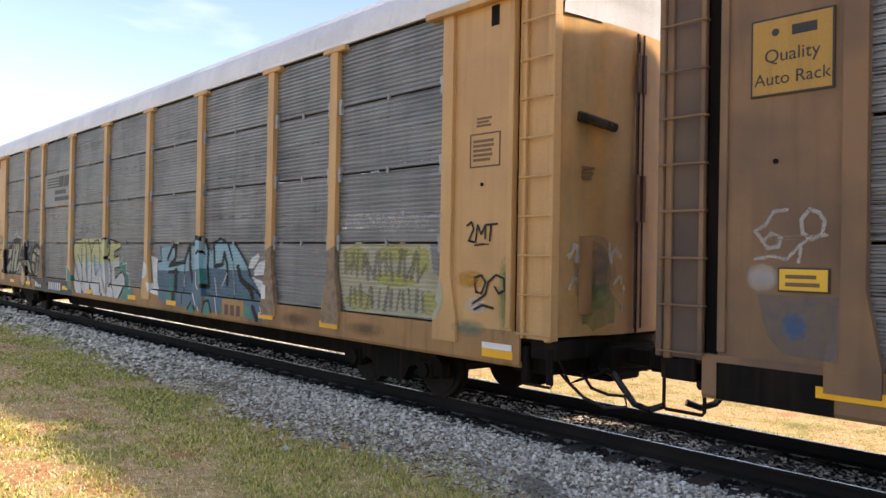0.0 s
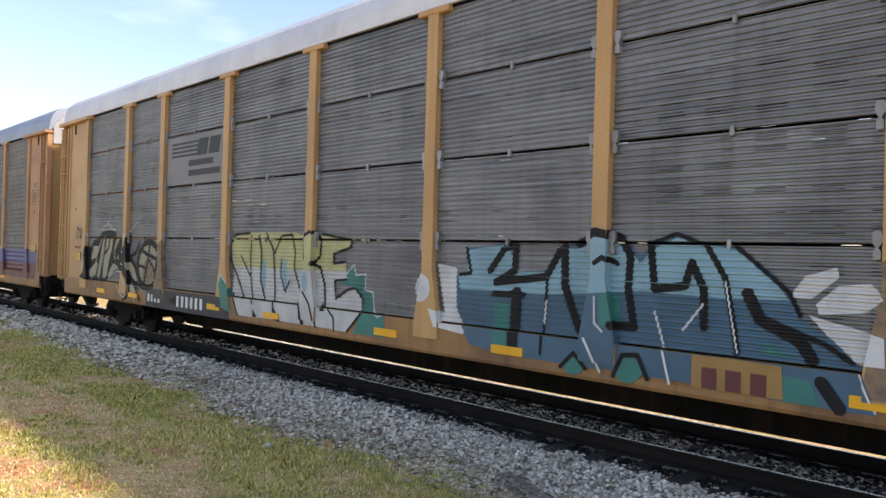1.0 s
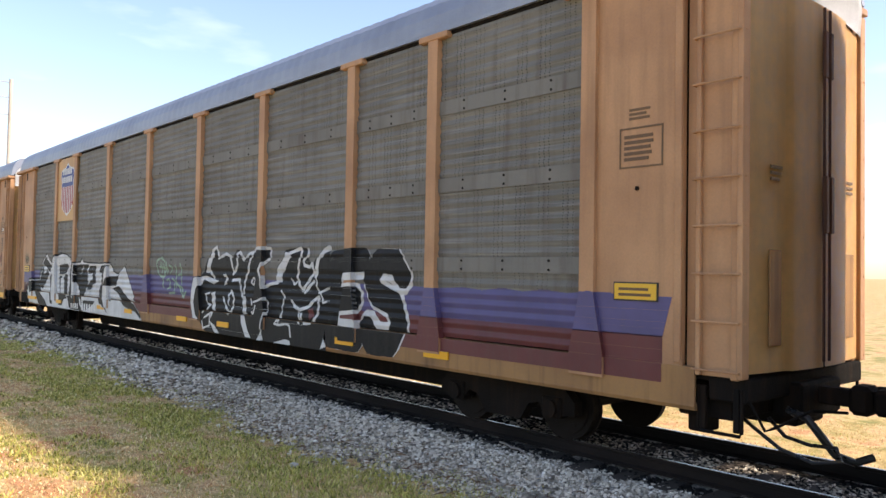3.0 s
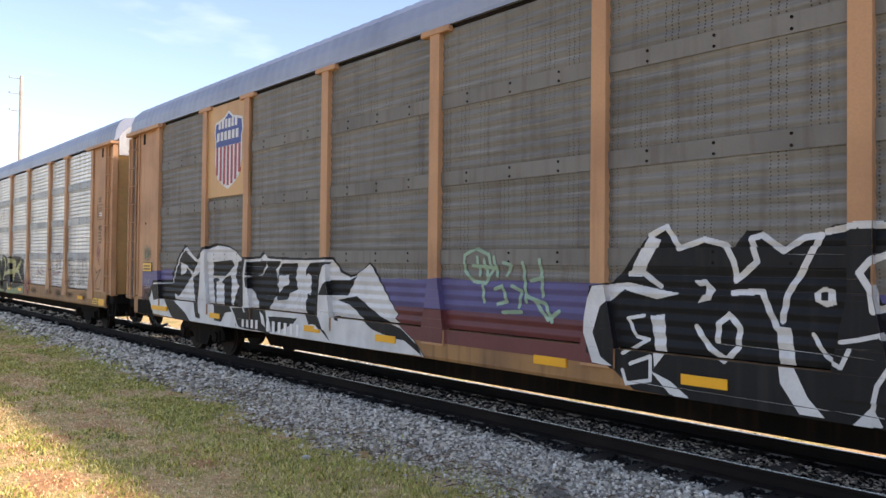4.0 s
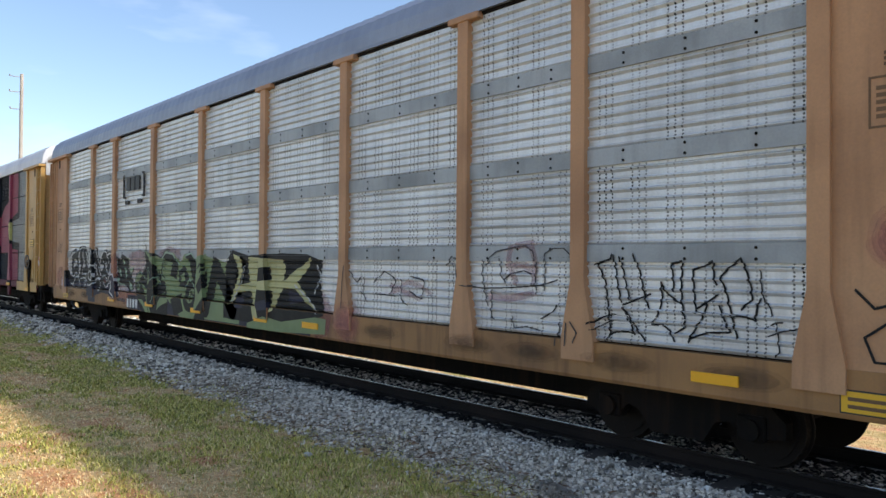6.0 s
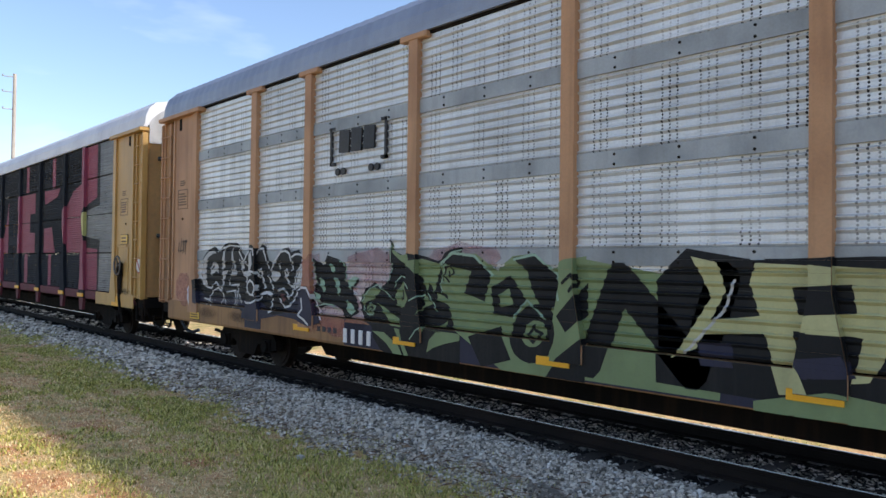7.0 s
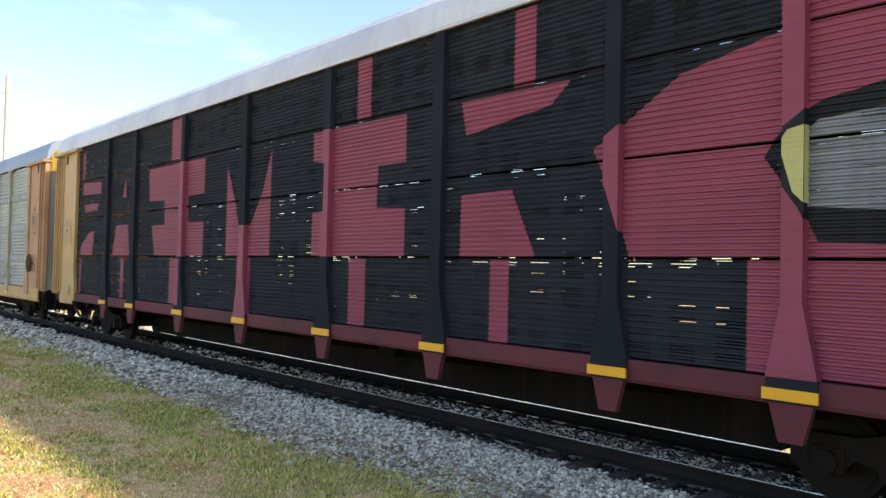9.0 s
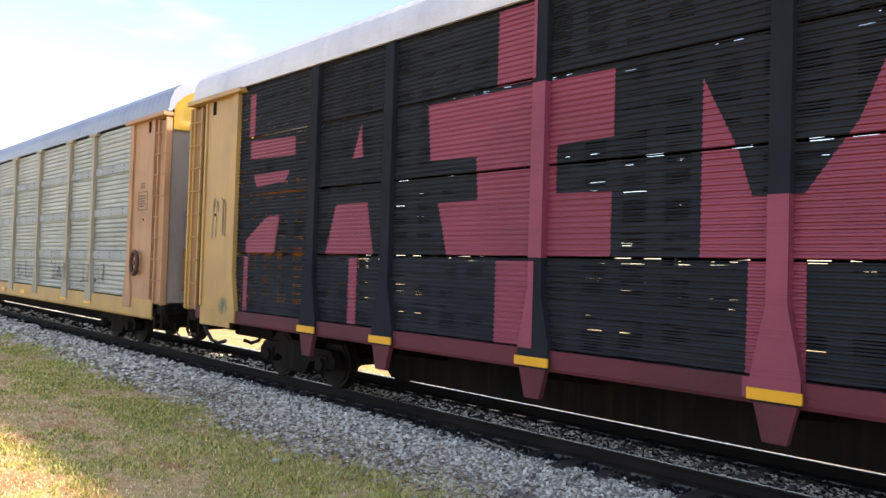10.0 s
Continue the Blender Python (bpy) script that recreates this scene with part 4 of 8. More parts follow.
def build_grass():
    """Short matted turf: fine leaning blades, green in clumps and straw-coloured between them."""
    rng = np.random.default_rng(9)
    for name, label, stops, count, tall, keep in (
            ("green_grass", "short green grass in patches beside the track", [(0.0, (0.13, 0.15, 0.03)), (0.35, (0.44, 0.43, 0.09)), (0.8, (0.70, 0.59, 0.17)), (1.0, (0.86, 0.70, 0.34))], 250000, 0.036, 0),
            ("dry_grass", "straw-coloured dry grass beside the track", [(0.0, (0.50, 0.25, 0.11)), (0.3, (0.72, 0.47, 0.21)), (0.7, (0.84, 0.63, 0.32)), (1.0, (0.90, 0.77, 0.47))], 220000, 0.024, 1)):
        x = -rng.uniform(0.2, 1.0, count) ** 2.1 * 36
        y = rng.uniform(-8.6, -1.5, count)
        verge = count // 8
        x[:verge], y[:verge] = rng.uniform(-18, 1.5, verge), rng.uniform(1.9, 6.0, verge)
        verts, faces = [], []
        for a, b, fringe, scatter in zip(x.tolist(), y.tolist(), rng.normal(0, 1, count).tolist(), rng.normal(0, 1, count).tolist()):
            if b < -8.7 - 0.16 * a or b < 0 and b > -gravel_edge(a) + 0.26 * fringe or 0 < b < 2.2 + 0.2 * fringe:
                continue
            patch = 1.3 * noise.noise((a * 0.6, b * 1.0, 4.0)) + 0.9 * noise.noise((a * 2.4, b * 2.8, 8.0)) + 0.5 * noise.noise((a * 7.0, b * 7.0, 1.0)) + 0.02
            if b > 0:
                patch -= 0.75
            elif b > -4.4:
                patch += 0.26
            elif b > -5.4:
                patch -= 0.16
            if (patch + 0.16 * scatter > 0) == bool(keep):
                continue
            t, r, g = 6.28 * rng.random(), rng.random(), rng.random()
            clump = max(patch, 0.0) if not keep else 0.0
            z, h = ground_height(a, b), tall * (0.4 + 0.9 * r + 0.9 * min(clump, 0.8))
            lean, w = (0.5 + 1.3 * g) * h, 0.0024 * (0.7 + 0.9 * g) * (1.0 + min(-a / 7, 3.5))
            dx, dy = math.cos(t), math.sin(t)
            i = len(verts)
            verts += [(a - dy * w, b + dx * w, z - 0.01), (a + dy * w, b - dx * w, z - 0.01), (a + dx * lean * 0.4 + dy * w * 0.8, b + dy * lean * 0.4 - dx * w * 0.8, z + h * 0.65),
                      (a + dx * lean * 0.4 - dy * w * 0.8, b + dy * lean * 0.4 + dx * w * 0.8, z + h * 0.65), (a + dx * lean, b + dy * lean, z + h * 0.9)]
            faces += [(i, i + 1, i + 2, i + 3), (i + 3, i + 2, i + 4)]
        ob = link_mesh(name, verts, faces, island_material(name, stops, 0.7))
        tagged(ob, label, "grass", kind="stuff")


def rail_outline(y):
    return [(y - 0.07, -0.17), (y + 0.07, -0.17), (y + 0.07, -0.155), (y + 0.012, -0.13), (y + 0.009, -0.045), (y + 0.036, -0.032), (y + 0.036, -0.008), (y + 0.028, 0.0),
            (y - 0.028, 0.0), (y - 0.036, -0.008), (y - 0.036, -0.032), (y - 0.009, -0.045), (y - 0.012, -0.13), (y - 0.07, -0.155)]


def build_track():
    track = tagged(new("railway_track"), "rusty steel rails on wooden sleepers in grey stone", "railway track", kind="structure")
    for y in (-0.753, 0.753):
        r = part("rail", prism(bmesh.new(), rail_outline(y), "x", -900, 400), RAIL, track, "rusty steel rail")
        part("running_surface", box(bmesh.new(), -900, 400, y - 0.012, y + 0.026, -0.001, 0.0035), RAIL_TOP, r, "polished running surface")
    rng = random.Random(6)
    first = None
    for i in range(110):
        x = 6.0 - i * 0.53 + rng.uniform(-0.03, 0.03)
        m = pose(x, rng.uniform(-0.04, 0.04), rng.uniform(-0.012, 0.0), 0, 0, rng.uniform(-1.2, 1.2))
        if first is None:
            first = part("sleeper", box(bmesh.new(), -0.115, 0.115, -1.3, 1.3, -0.37, -0.174, 0.012), SLEEPER, track)
            first.matrix_local = m
        else:
            share(first, track, m)


def build_pole(x, y, height):
    pole = tagged(new("utility_pole"), "weathered pale grey wooden utility pole with short wire brackets", "utility pole")
    pole.location = (x, y, ground_height(x, y))
    bm = bmesh.new()
    bmesh.ops.create_cone(bm, cap_ends=True, segments=14, radius1=0.2, radius2=0.13, depth=height + 0.5, matrix=Matrix.Translation((0, 0, height / 2 - 0.25)))
    part("shaft", bm, POLE_WOOD, pole, smooth=False)
    for dz, reach in ((0.25, 0.8), (1.45, 0.8), (2.8, 0.75)):
        arm = part("bracket", tube(bmesh.new(), [(0, -0.1, height - dz), (-reach * 0.3, -reach, height - dz + 0.03)], 0.035, 6), POLE_WOOD, pole)
        part("insulator", tube(bmesh.new(), [(-reach * 0.3, -reach, height - dz + 0.02), (-reach * 0.3, -reach, height - dz + 0.17)], 0.05, 8), SHADE_GREY, arm)
    return pole


def build_debris():
    rng = random.Random(3)
    stick = tagged(new("fallen_stick"), "pale bleached stick lying on the stones", "stick")
    stick.location = (-6.75, -1.18, ground_height(-6.75, -1.18) + 0.035)
    pts = [(-0.32, 0.10, 0.012), (-0.16, 0.045, 0.02), (0.0, -0.01, 0.008), (0.14, -0.03, 0.022), (0.30, -0.10, 0.006)]
    part("stem", tube(bmesh.new(), pts, 0.014, 7), surface("bleached_wood", (0.30, 0.26, 0.22), None, 0.8), stick)
    lump = tagged(new("pale_stone"), "pale stone lying in the grass", "stone")
    lump.location = (-8.45, -3.35, ground_height(-8.45, -3.35) + 0.02)
    bm = bmesh.new()
    bmesh.ops.create_icosphere(bm, subdivisions=2, radius=0.055)
    for v in bm.verts:
        v.co *= 1 + 0.25 * noise.noise(v.co * 30)
        v.co.z *= 0.7
    part("stone", bm, surface("pale_stone", (0.62, 0.58, 0.52), None, 0.85), lump)
    for px, py in ((-9.6, -2.72), (-7.6, -3.0), (-8.9, -2.95), (-6.3, -2.9)):
        copy_thing(lump, pose(px, py, ground_height(px, py) + 0.012, 0, 0, px * 70)).scale = (0.6, 0.6, 0.5)
    rng_litter = np.random.default_rng(12)
    verts, faces = [], []
    for _ in range(900):
        a = -rng_litter.uniform(3.5, 16)
        b = -gravel_edge(a) + rng_litter.normal(0.05, 0.28)
        z, t, d, w = ground_height(a, b) + rng_litter.uniform(0.02, 0.05), rng_litter.uniform(0, 6.28), rng_litter.uniform(0.02, 0.09), rng_litter.uniform(0.003, 0.012)
        c, q, i = math.cos(t), math.sin(t), len(verts)
        verts += [(a - c * d - q * w, b - q * d + c * w, z), (a - c * d + q * w, b - q * d - c * w, z), (a + c * d + q * w, b + q * d - c * w, z + 0.012), (a + c * d - q * w, b + q * d + c * w, z + 0.012),
                  (a, b, z + 0.018)]
        faces += [(i, i + 1, i + 4), (i + 1, i + 2, i + 4), (i + 2, i + 3, i + 4), (i + 3, i, i + 4), (i, i + 3, i + 2, i + 1)]
    tagged(link_mesh("twigs_and_dead_leaves", verts, faces, island_material("dead_litter", [(0.0, (0.10, 0.045, 0.025)), (0.5, (0.22, 0.13, 0.07)), (1.0, (0.45, 0.38, 0.28))], 0.9)),
           "brown twigs and dead leaves along the stones", "litter", kind="stuff")
    frond = tagged(new("dead_palm_frond"), "dry grey palm frond fallen on the stones", "palm frond")
    frond.location = (-5.3, -2.35, ground_height(-5.3, -2.35) + 0.05)
    straw = surface("dead_leaf", (0.40, 0.36, 0.30), (0.26, 0.20, 0.15), 0.85)
    part("stem", tube(bmesh.new(), [(-0.35, 0.2, 0.0), (0.0, 0.02, 0.03), (0.45, -0.15, 0.0)], 0.012, 6), straw, frond)
    for k in range(16):
        t = k / 15
        bx, by = -0.3 + 0.7 * t, 0.17 - 0.3 * t
        for s in (-1, 1):
            d = rng.uniform(0.16, 0.3)
            a = rng.uniform(0.5, 1.1) * s - 0.4
            ex, ey = bx + d * math.cos(a), by + d * math.sin(a)
            leaf = bmesh.new()
            v = [leaf.verts.new(p) for p in ((bx, by, 0.03), ((bx + ex) / 2 - 0.012 * s, (by + ey) / 2 + 0.01, 0.045), (ex, ey, 0.0), ((bx + ex) / 2 + 0.012 * s, (by + ey) / 2 - 0.01, 0.035))]
            leaf.faces.new(v)
            bmesh.ops.solidify(leaf, geom=leaf.faces[:], thickness=0.002)
            part("leaflet", leaf, straw, frond)


# ---- the train ----
FINE = {"period": 0.064, "depth": 0.017, "shape": (0.15, 0.5, 0.65), "band": False}
WAVE = {"period": 0.135, "depth": 0.018, "shape": (0.40, 0.5, 0.90), "band": True}
RIB = {"period": 0.115, "depth": 0.028, "shape": (0.26, 0.32, 0.46), "band": True}


def star_letters(car, st):
    shapes = []
    shapes.append([(-11.77, 1.77), (-11.68, 2.01), (-11.41, 2.02), (-11.23, 2.19), (-10.94, 2.22), (-10.70, 2.38), (-10.24, 2.43), (-9.75, 2.40), (-9.75, 2.28), (-9.49, 2.25), (-9.24, 2.23), (-9.18, 2.03), (-9.09, 2.03), (-9.00, 2.23), (-8.75, 2.39), (-8.69, 2.15), (-8.88, 1.88), (-8.83, 1.80), (-8.50, 1.58), (-8.25, 1.35), (-8.05, 1.17), (-8.15, 1.06), (-8.35, 1.09), (-8.71, 1.25), (-8.94, 1.39), (-9.17, 1.48), (-9.61, 1.45), (-10.23, 1.17), (-11.53, 1.15), (-12.00, 1.22), (-11.76, 1.35), (-11.67, 1.57)])
    shapes += stroke([(-9.05, 1.43), (-8.82, 1.29), (-8.77, 1.03), (-8.88, 0.89), (-9.11, 0.82)], 0.110)
    shapes += stroke([(-8.71, 1.25), (-8.40, 1.08), (-8.15, 0.86)], 0.110)
    spray(car, st, shapes, "black", 2, label="black and cream graffiti lettering")
    shapes = []
    shapes.append([(-11.23, 1.99), (-10.94, 2.01), (-10.91, 1.87), (-11.06, 1.73), (-11.36, 1.68), (-11.32, 1.85)])
    shapes.append([(-11.53, 1.38), (-11.05, 1.63), (-10.91, 1.61), (-11.05, 1.30), (-11.44, 1.23)])
    shapes.append([(-10.35, 2.22), (-10.20, 2.22), (-10.24, 2.01), (-10.42, 1.91)])
    shapes.append([(-10.08, 2.22), (-9.94, 2.23), (-10.01, 1.95), (-10.18, 1.65), (-10.29, 1.33), (-10.37, 1.25), (-10.56, 1.26), (-10.53, 1.56), (-10.46, 1.82), (-10.27, 1.89), (-10.15, 2.01)])
    shapes.append([(-9.66, 1.59), (-9.55, 1.51), (-9.88, 1.43), (-10.08, 1.26), (-10.21, 1.33), (-10.05, 1.50), (-9.88, 1.63)])
    shapes.append([(-9.68, 2.24), (-9.49, 2.25), (-9.71, 2.05), (-9.81, 1.90), (-9.91, 1.73), (-9.81, 2.02)])
    shapes.append([(-8.97, 1.66), (-8.83, 1.69), (-8.61, 1.57), (-8.45, 1.38), (-8.35, 1.24), (-8.66, 1.31), (-8.88, 1.50)])
    shapes.append([(-8.71, 1.22), (-8.55, 1.19), (-8.35, 1.03), (-8.50, 0.95), (-8.66, 1.05)])
    shapes.append([(-10.58, 2.19), (-10.46, 2.21), (-10.57, 1.88), (-10.69, 1.62), (-10.83, 1.24), (-10.96, 1.27), (-10.81, 1.61)])
    shapes.append([(-9.83, 1.78), (-9.77, 1.86), (-9.68, 1.89), (-9.59, 1.86), (-9.55, 1.78), (-9.59, 1.69), (-9.68, 1.64), (-9.78, 1.67)])
    shapes.append([(-7.22, 1.68), (-7.25, 1.54), (-7.32, 1.41), (-7.44, 1.30), (-7.59, 1.22), (-7.77, 1.18), (-7.95, 1.18), (-8.12, 1.24), (-8.26, 1.33), (-8.35, 1.47), (-8.38, 1.62), (-8.35, 1.78), (-8.26, 1.93), (-8.13, 2.04), (-7.96, 2.11), (-7.78, 2.14), (-7.60, 2.12), (-7.45, 2.05), (-7.33, 1.95), (-7.25, 1.82)])
    spray(car, st, shapes, "cream", 3)
    shapes = []
    shapes.append([(-7.44, 1.53), (-7.47, 1.41), (-7.57, 1.31), (-7.70, 1.24), (-7.86, 1.23), (-8.01, 1.27), (-8.11, 1.36), (-8.15, 1.48), (-8.11, 1.61), (-8.01, 1.72), (-7.87, 1.78), (-7.71, 1.79), (-7.57, 1.74), (-7.48, 1.65)])
    spray(car, st, shapes, "mist_tan", 4)
    shapes = []
    shapes += stroke([(-7.22, 1.68), (-7.25, 1.53), (-7.33, 1.38), (-7.46, 1.26), (-7.63, 1.18), (-7.82, 1.15), (-8.01, 1.17), (-8.18, 1.25), (-8.31, 1.37), (-8.38, 1.54), (-8.38, 1.71), (-8.31, 1.88), (-8.19, 2.02), (-8.02, 2.12), (-7.83, 2.16), (-7.64, 2.15), (-7.47, 2.08), (-7.33, 1.98), (-7.25, 1.84), (-7.22, 1.69)], 0.134)
    shapes += stroke([(-7.74, 2.13), (-7.87, 1.65), (-8.05, 1.16)], 0.094)
    shapes += stroke([(-8.24, 2.00), (-7.91, 1.89), (-7.38, 1.79)], 0.086)
    shapes += stroke([(-7.77, 1.77), (-7.38, 1.45)], 0.059)
    shapes += stroke([(-8.34, 1.63), (-7.98, 1.58)], 0.074)
    shapes += stroke([(-8.83, 1.80), (-8.50, 1.94), (-8.35, 2.10), (-8.29, 2.16)], 0.070)
    shapes += stroke([(-8.58, 1.86), (-8.35, 2.13)], 0.070)
    shapes += stroke([(-8.88, 1.82), (-8.56, 1.65), (-8.35, 1.44), (-8.15, 1.26)], 0.070)
    shapes += stroke([(-9.74, 1.82), (-9.60, 1.69)], 0.070)
    shapes += stroke([(-9.60, 1.85), (-9.74, 1.69)], 0.070)
    shapes += stroke([(-9.68, 1.88), (-9.66, 1.65)], 0.070)
    spray(car, st, shapes, "black", 5)
    shapes = []
    shapes += stroke([(-11.69, 2.29), (-11.71, 2.05), (-11.96, 1.83), (-11.89, 1.73)], 0.030)
    shapes += stroke([(-10.66, 2.43), (-10.58, 2.52), (-10.35, 2.55), (-10.24, 2.64), (-10.20, 2.55), (-10.03, 2.48), (-9.75, 2.42)], 0.030)
    shapes += stroke([(-9.03, 2.28), (-8.89, 2.38), (-8.67, 2.49), (-8.56, 2.56), (-8.48, 2.58)], 0.030)
    shapes += stroke([(-9.21, 2.09), (-9.13, 1.92), (-9.28, 1.67), (-9.10, 1.62)], 0.030)
    shapes += stroke([(-10.92, 1.85), (-10.77, 2.06), (-10.65, 2.20)], 0.030)
    shapes += stroke([(-11.05, 1.60), (-10.93, 1.87), (-10.89, 2.01), (-11.26, 2.01)], 0.030)
    shapes += stroke([(-10.23, 1.17), (-9.94, 1.36), (-9.61, 1.45), (-9.23, 1.44)], 0.030)
    shapes += stroke([(-9.08, 1.27), (-8.87, 1.15), (-8.88, 0.97), (-9.05, 0.85), (-9.32, 0.94), (-9.48, 1.11)], 0.030)
    shapes += stroke([(-9.55, 2.28), (-9.30, 2.24), (-9.19, 2.14)], 0.030)
    shapes += stroke([(-11.86, 1.70), (-11.70, 1.46), (-11.76, 1.34)], 0.030)
    shapes += stroke([(-8.75, 2.36), (-8.68, 2.20), (-8.83, 1.93)], 0.030)
    shapes += stroke([(-8.58, 1.06), (-8.45, 0.84)], 0.030)
    shapes += stroke([(-11.26, 1.19), (-11.20, 1.49), (-11.05, 1.60)], 0.030)
    shapes += stroke([(-10.80, 1.23), (-10.61, 1.65), (-10.46, 2.01)], 0.030)
    spray(car, st, shapes, "pale", 6)
    ring = [(-7.8 + 0.74 * math.cos(a * math.pi / 10), 1.66 + 0.62 * math.sin(a * math.pi / 10)) for a in range(21)]
    spray(car, st, stroke(ring[-3:] + ring[1:9], 0.03) + stroke(ring[11:17], 0.026), "mist_white", 9)


def front_tags(car, st):
    shapes = []
    shapes.append([(9.21, 2.23), (11.36, 2.25), (11.43, 1.86), (11.70, 1.71), (11.73, 1.45), (11.59, 1.22), (10.51, 1.21), (9.38, 1.17), (9.19, 1.76)])
    spray(car, st, shapes, "cream", 1, label="faded yellow and cream sprayed block with grey letter ghosts")
    spray(car, st, [blob(9.62, 2.02, 0.34, 0.18, 51), blob(10.55, 2.1, 0.4, 0.12, 52), blob(11.15, 2.0, 0.2, 0.2, 53), blob(9.75, 1.36, 0.35, 0.14, 54), blob(10.6, 1.72, 0.5, 0.1, 55), blob(11.4, 1.42, 0.2, 0.16, 56)], "mist_yellow", 2)
    ghosts, rng = [], random.Random(77)
    for k in range(13):
        low, high = 1.74 + rng.uniform(-0.04, 0.08), 2.14 - rng.uniform(0, 0.08)
        ghosts += stroke([(9.38 + 0.145 * k, low), (9.38 + 0.145 * k + rng.uniform(-0.05, 0.09), high)], rng.uniform(0.05, 0.09))
        ghosts += stroke([(9.5 + 0.145 * k, 1.27 + rng.uniform(0, 0.06)), (9.5 + 0.145 * k + rng.uniform(-0.05, 0.09), 1.6 - rng.uniform(0, 0.08))], rng.uniform(0.05, 0.09))
        if k % 3 != 2:
            ghosts += stroke([(9.38 + 0.145 * k, rng.choice((low, high, 1.94))), (9.54 + 0.145 * k, rng.choice((low, high, 1.94)))], 0.05)
    spray(car, st, ghosts, "mist_grey", 3)
    shapes = []
    shapes += stroke([(9.29, 2.46), (9.41, 2.69), (9.59, 2.46)], 0.060)
    shapes += stroke([(9.33, 2.55), (9.59, 2.56)], 0.053)
    shapes += stroke([(9.71, 2.68), (9.71, 2.46)], 0.058)
    shapes += stroke([(9.62, 2.67), (9.94, 2.68)], 0.052)
    shapes += stroke([(9.99, 2.44), (9.98, 2.64), (10.18, 2.45), (10.17, 2.66)], 0.057)
    shapes += stroke([(10.29, 2.45), (10.36, 2.63), (10.54, 2.63), (10.51, 2.45), (10.31, 2.43)], 0.055)
    shapes += stroke([(10.65, 2.42), (10.74, 2.74), (10.88, 2.42)], 0.053)
    shapes += stroke([(11.08, 2.43), (11.07, 2.63), (11.23, 2.55), (11.08, 2.43)], 0.046)
    shapes += stroke([(11.41, 2.62), (11.29, 2.63), (11.30, 2.42), (11.45, 2.43)], 0.044)
    shapes += stroke([(11.47, 2.62), (11.67, 2.63)], 0.044)
    shapes += stroke([(11.57, 2.62), (11.55, 2.44)], 0.044)
    spray(car, st, shapes, "mist_white", 4)
    mist(car, st, 10.3, 2.62, 0.9, 0.14, "mist_white", 44, 1)
    shapes = []
    shapes += stroke([(12.13, 2.48), (12.21, 2.52), (12.25, 2.43), (12.16, 2.28), (12.27, 2.26)], 0.031)
    shapes += stroke([(12.29, 2.28), (12.32, 2.48), (12.39, 2.36), (12.46, 2.48), (12.46, 2.31)], 0.030)
    shapes += stroke([(12.48, 2.48), (12.67, 2.49)], 0.030)
    shapes += stroke([(12.56, 2.48), (12.54, 2.28)], 0.029)
    shapes += stroke([(12.27, 2.22), (12.53, 2.24)], 0.020)
    shapes += stroke([(12.28, 1.80), (12.40, 1.84), (12.48, 1.75), (12.41, 1.61), (12.31, 1.62), (12.28, 1.75)], 0.030)
    shapes += stroke([(12.26, 1.47), (12.48, 1.60), (12.53, 1.76), (12.66, 1.85), (12.80, 1.81), (12.81, 1.66), (12.71, 1.62), (12.64, 1.70)], 0.030)
    shapes += stroke([(12.29, 1.40), (12.43, 1.46), (12.62, 1.43)], 0.035)
    spray(car, st, shapes, "black", 4)
    mist(car, st, 12.3, 1.45, 0.22, 0.12, "mist_white", 45, 2)


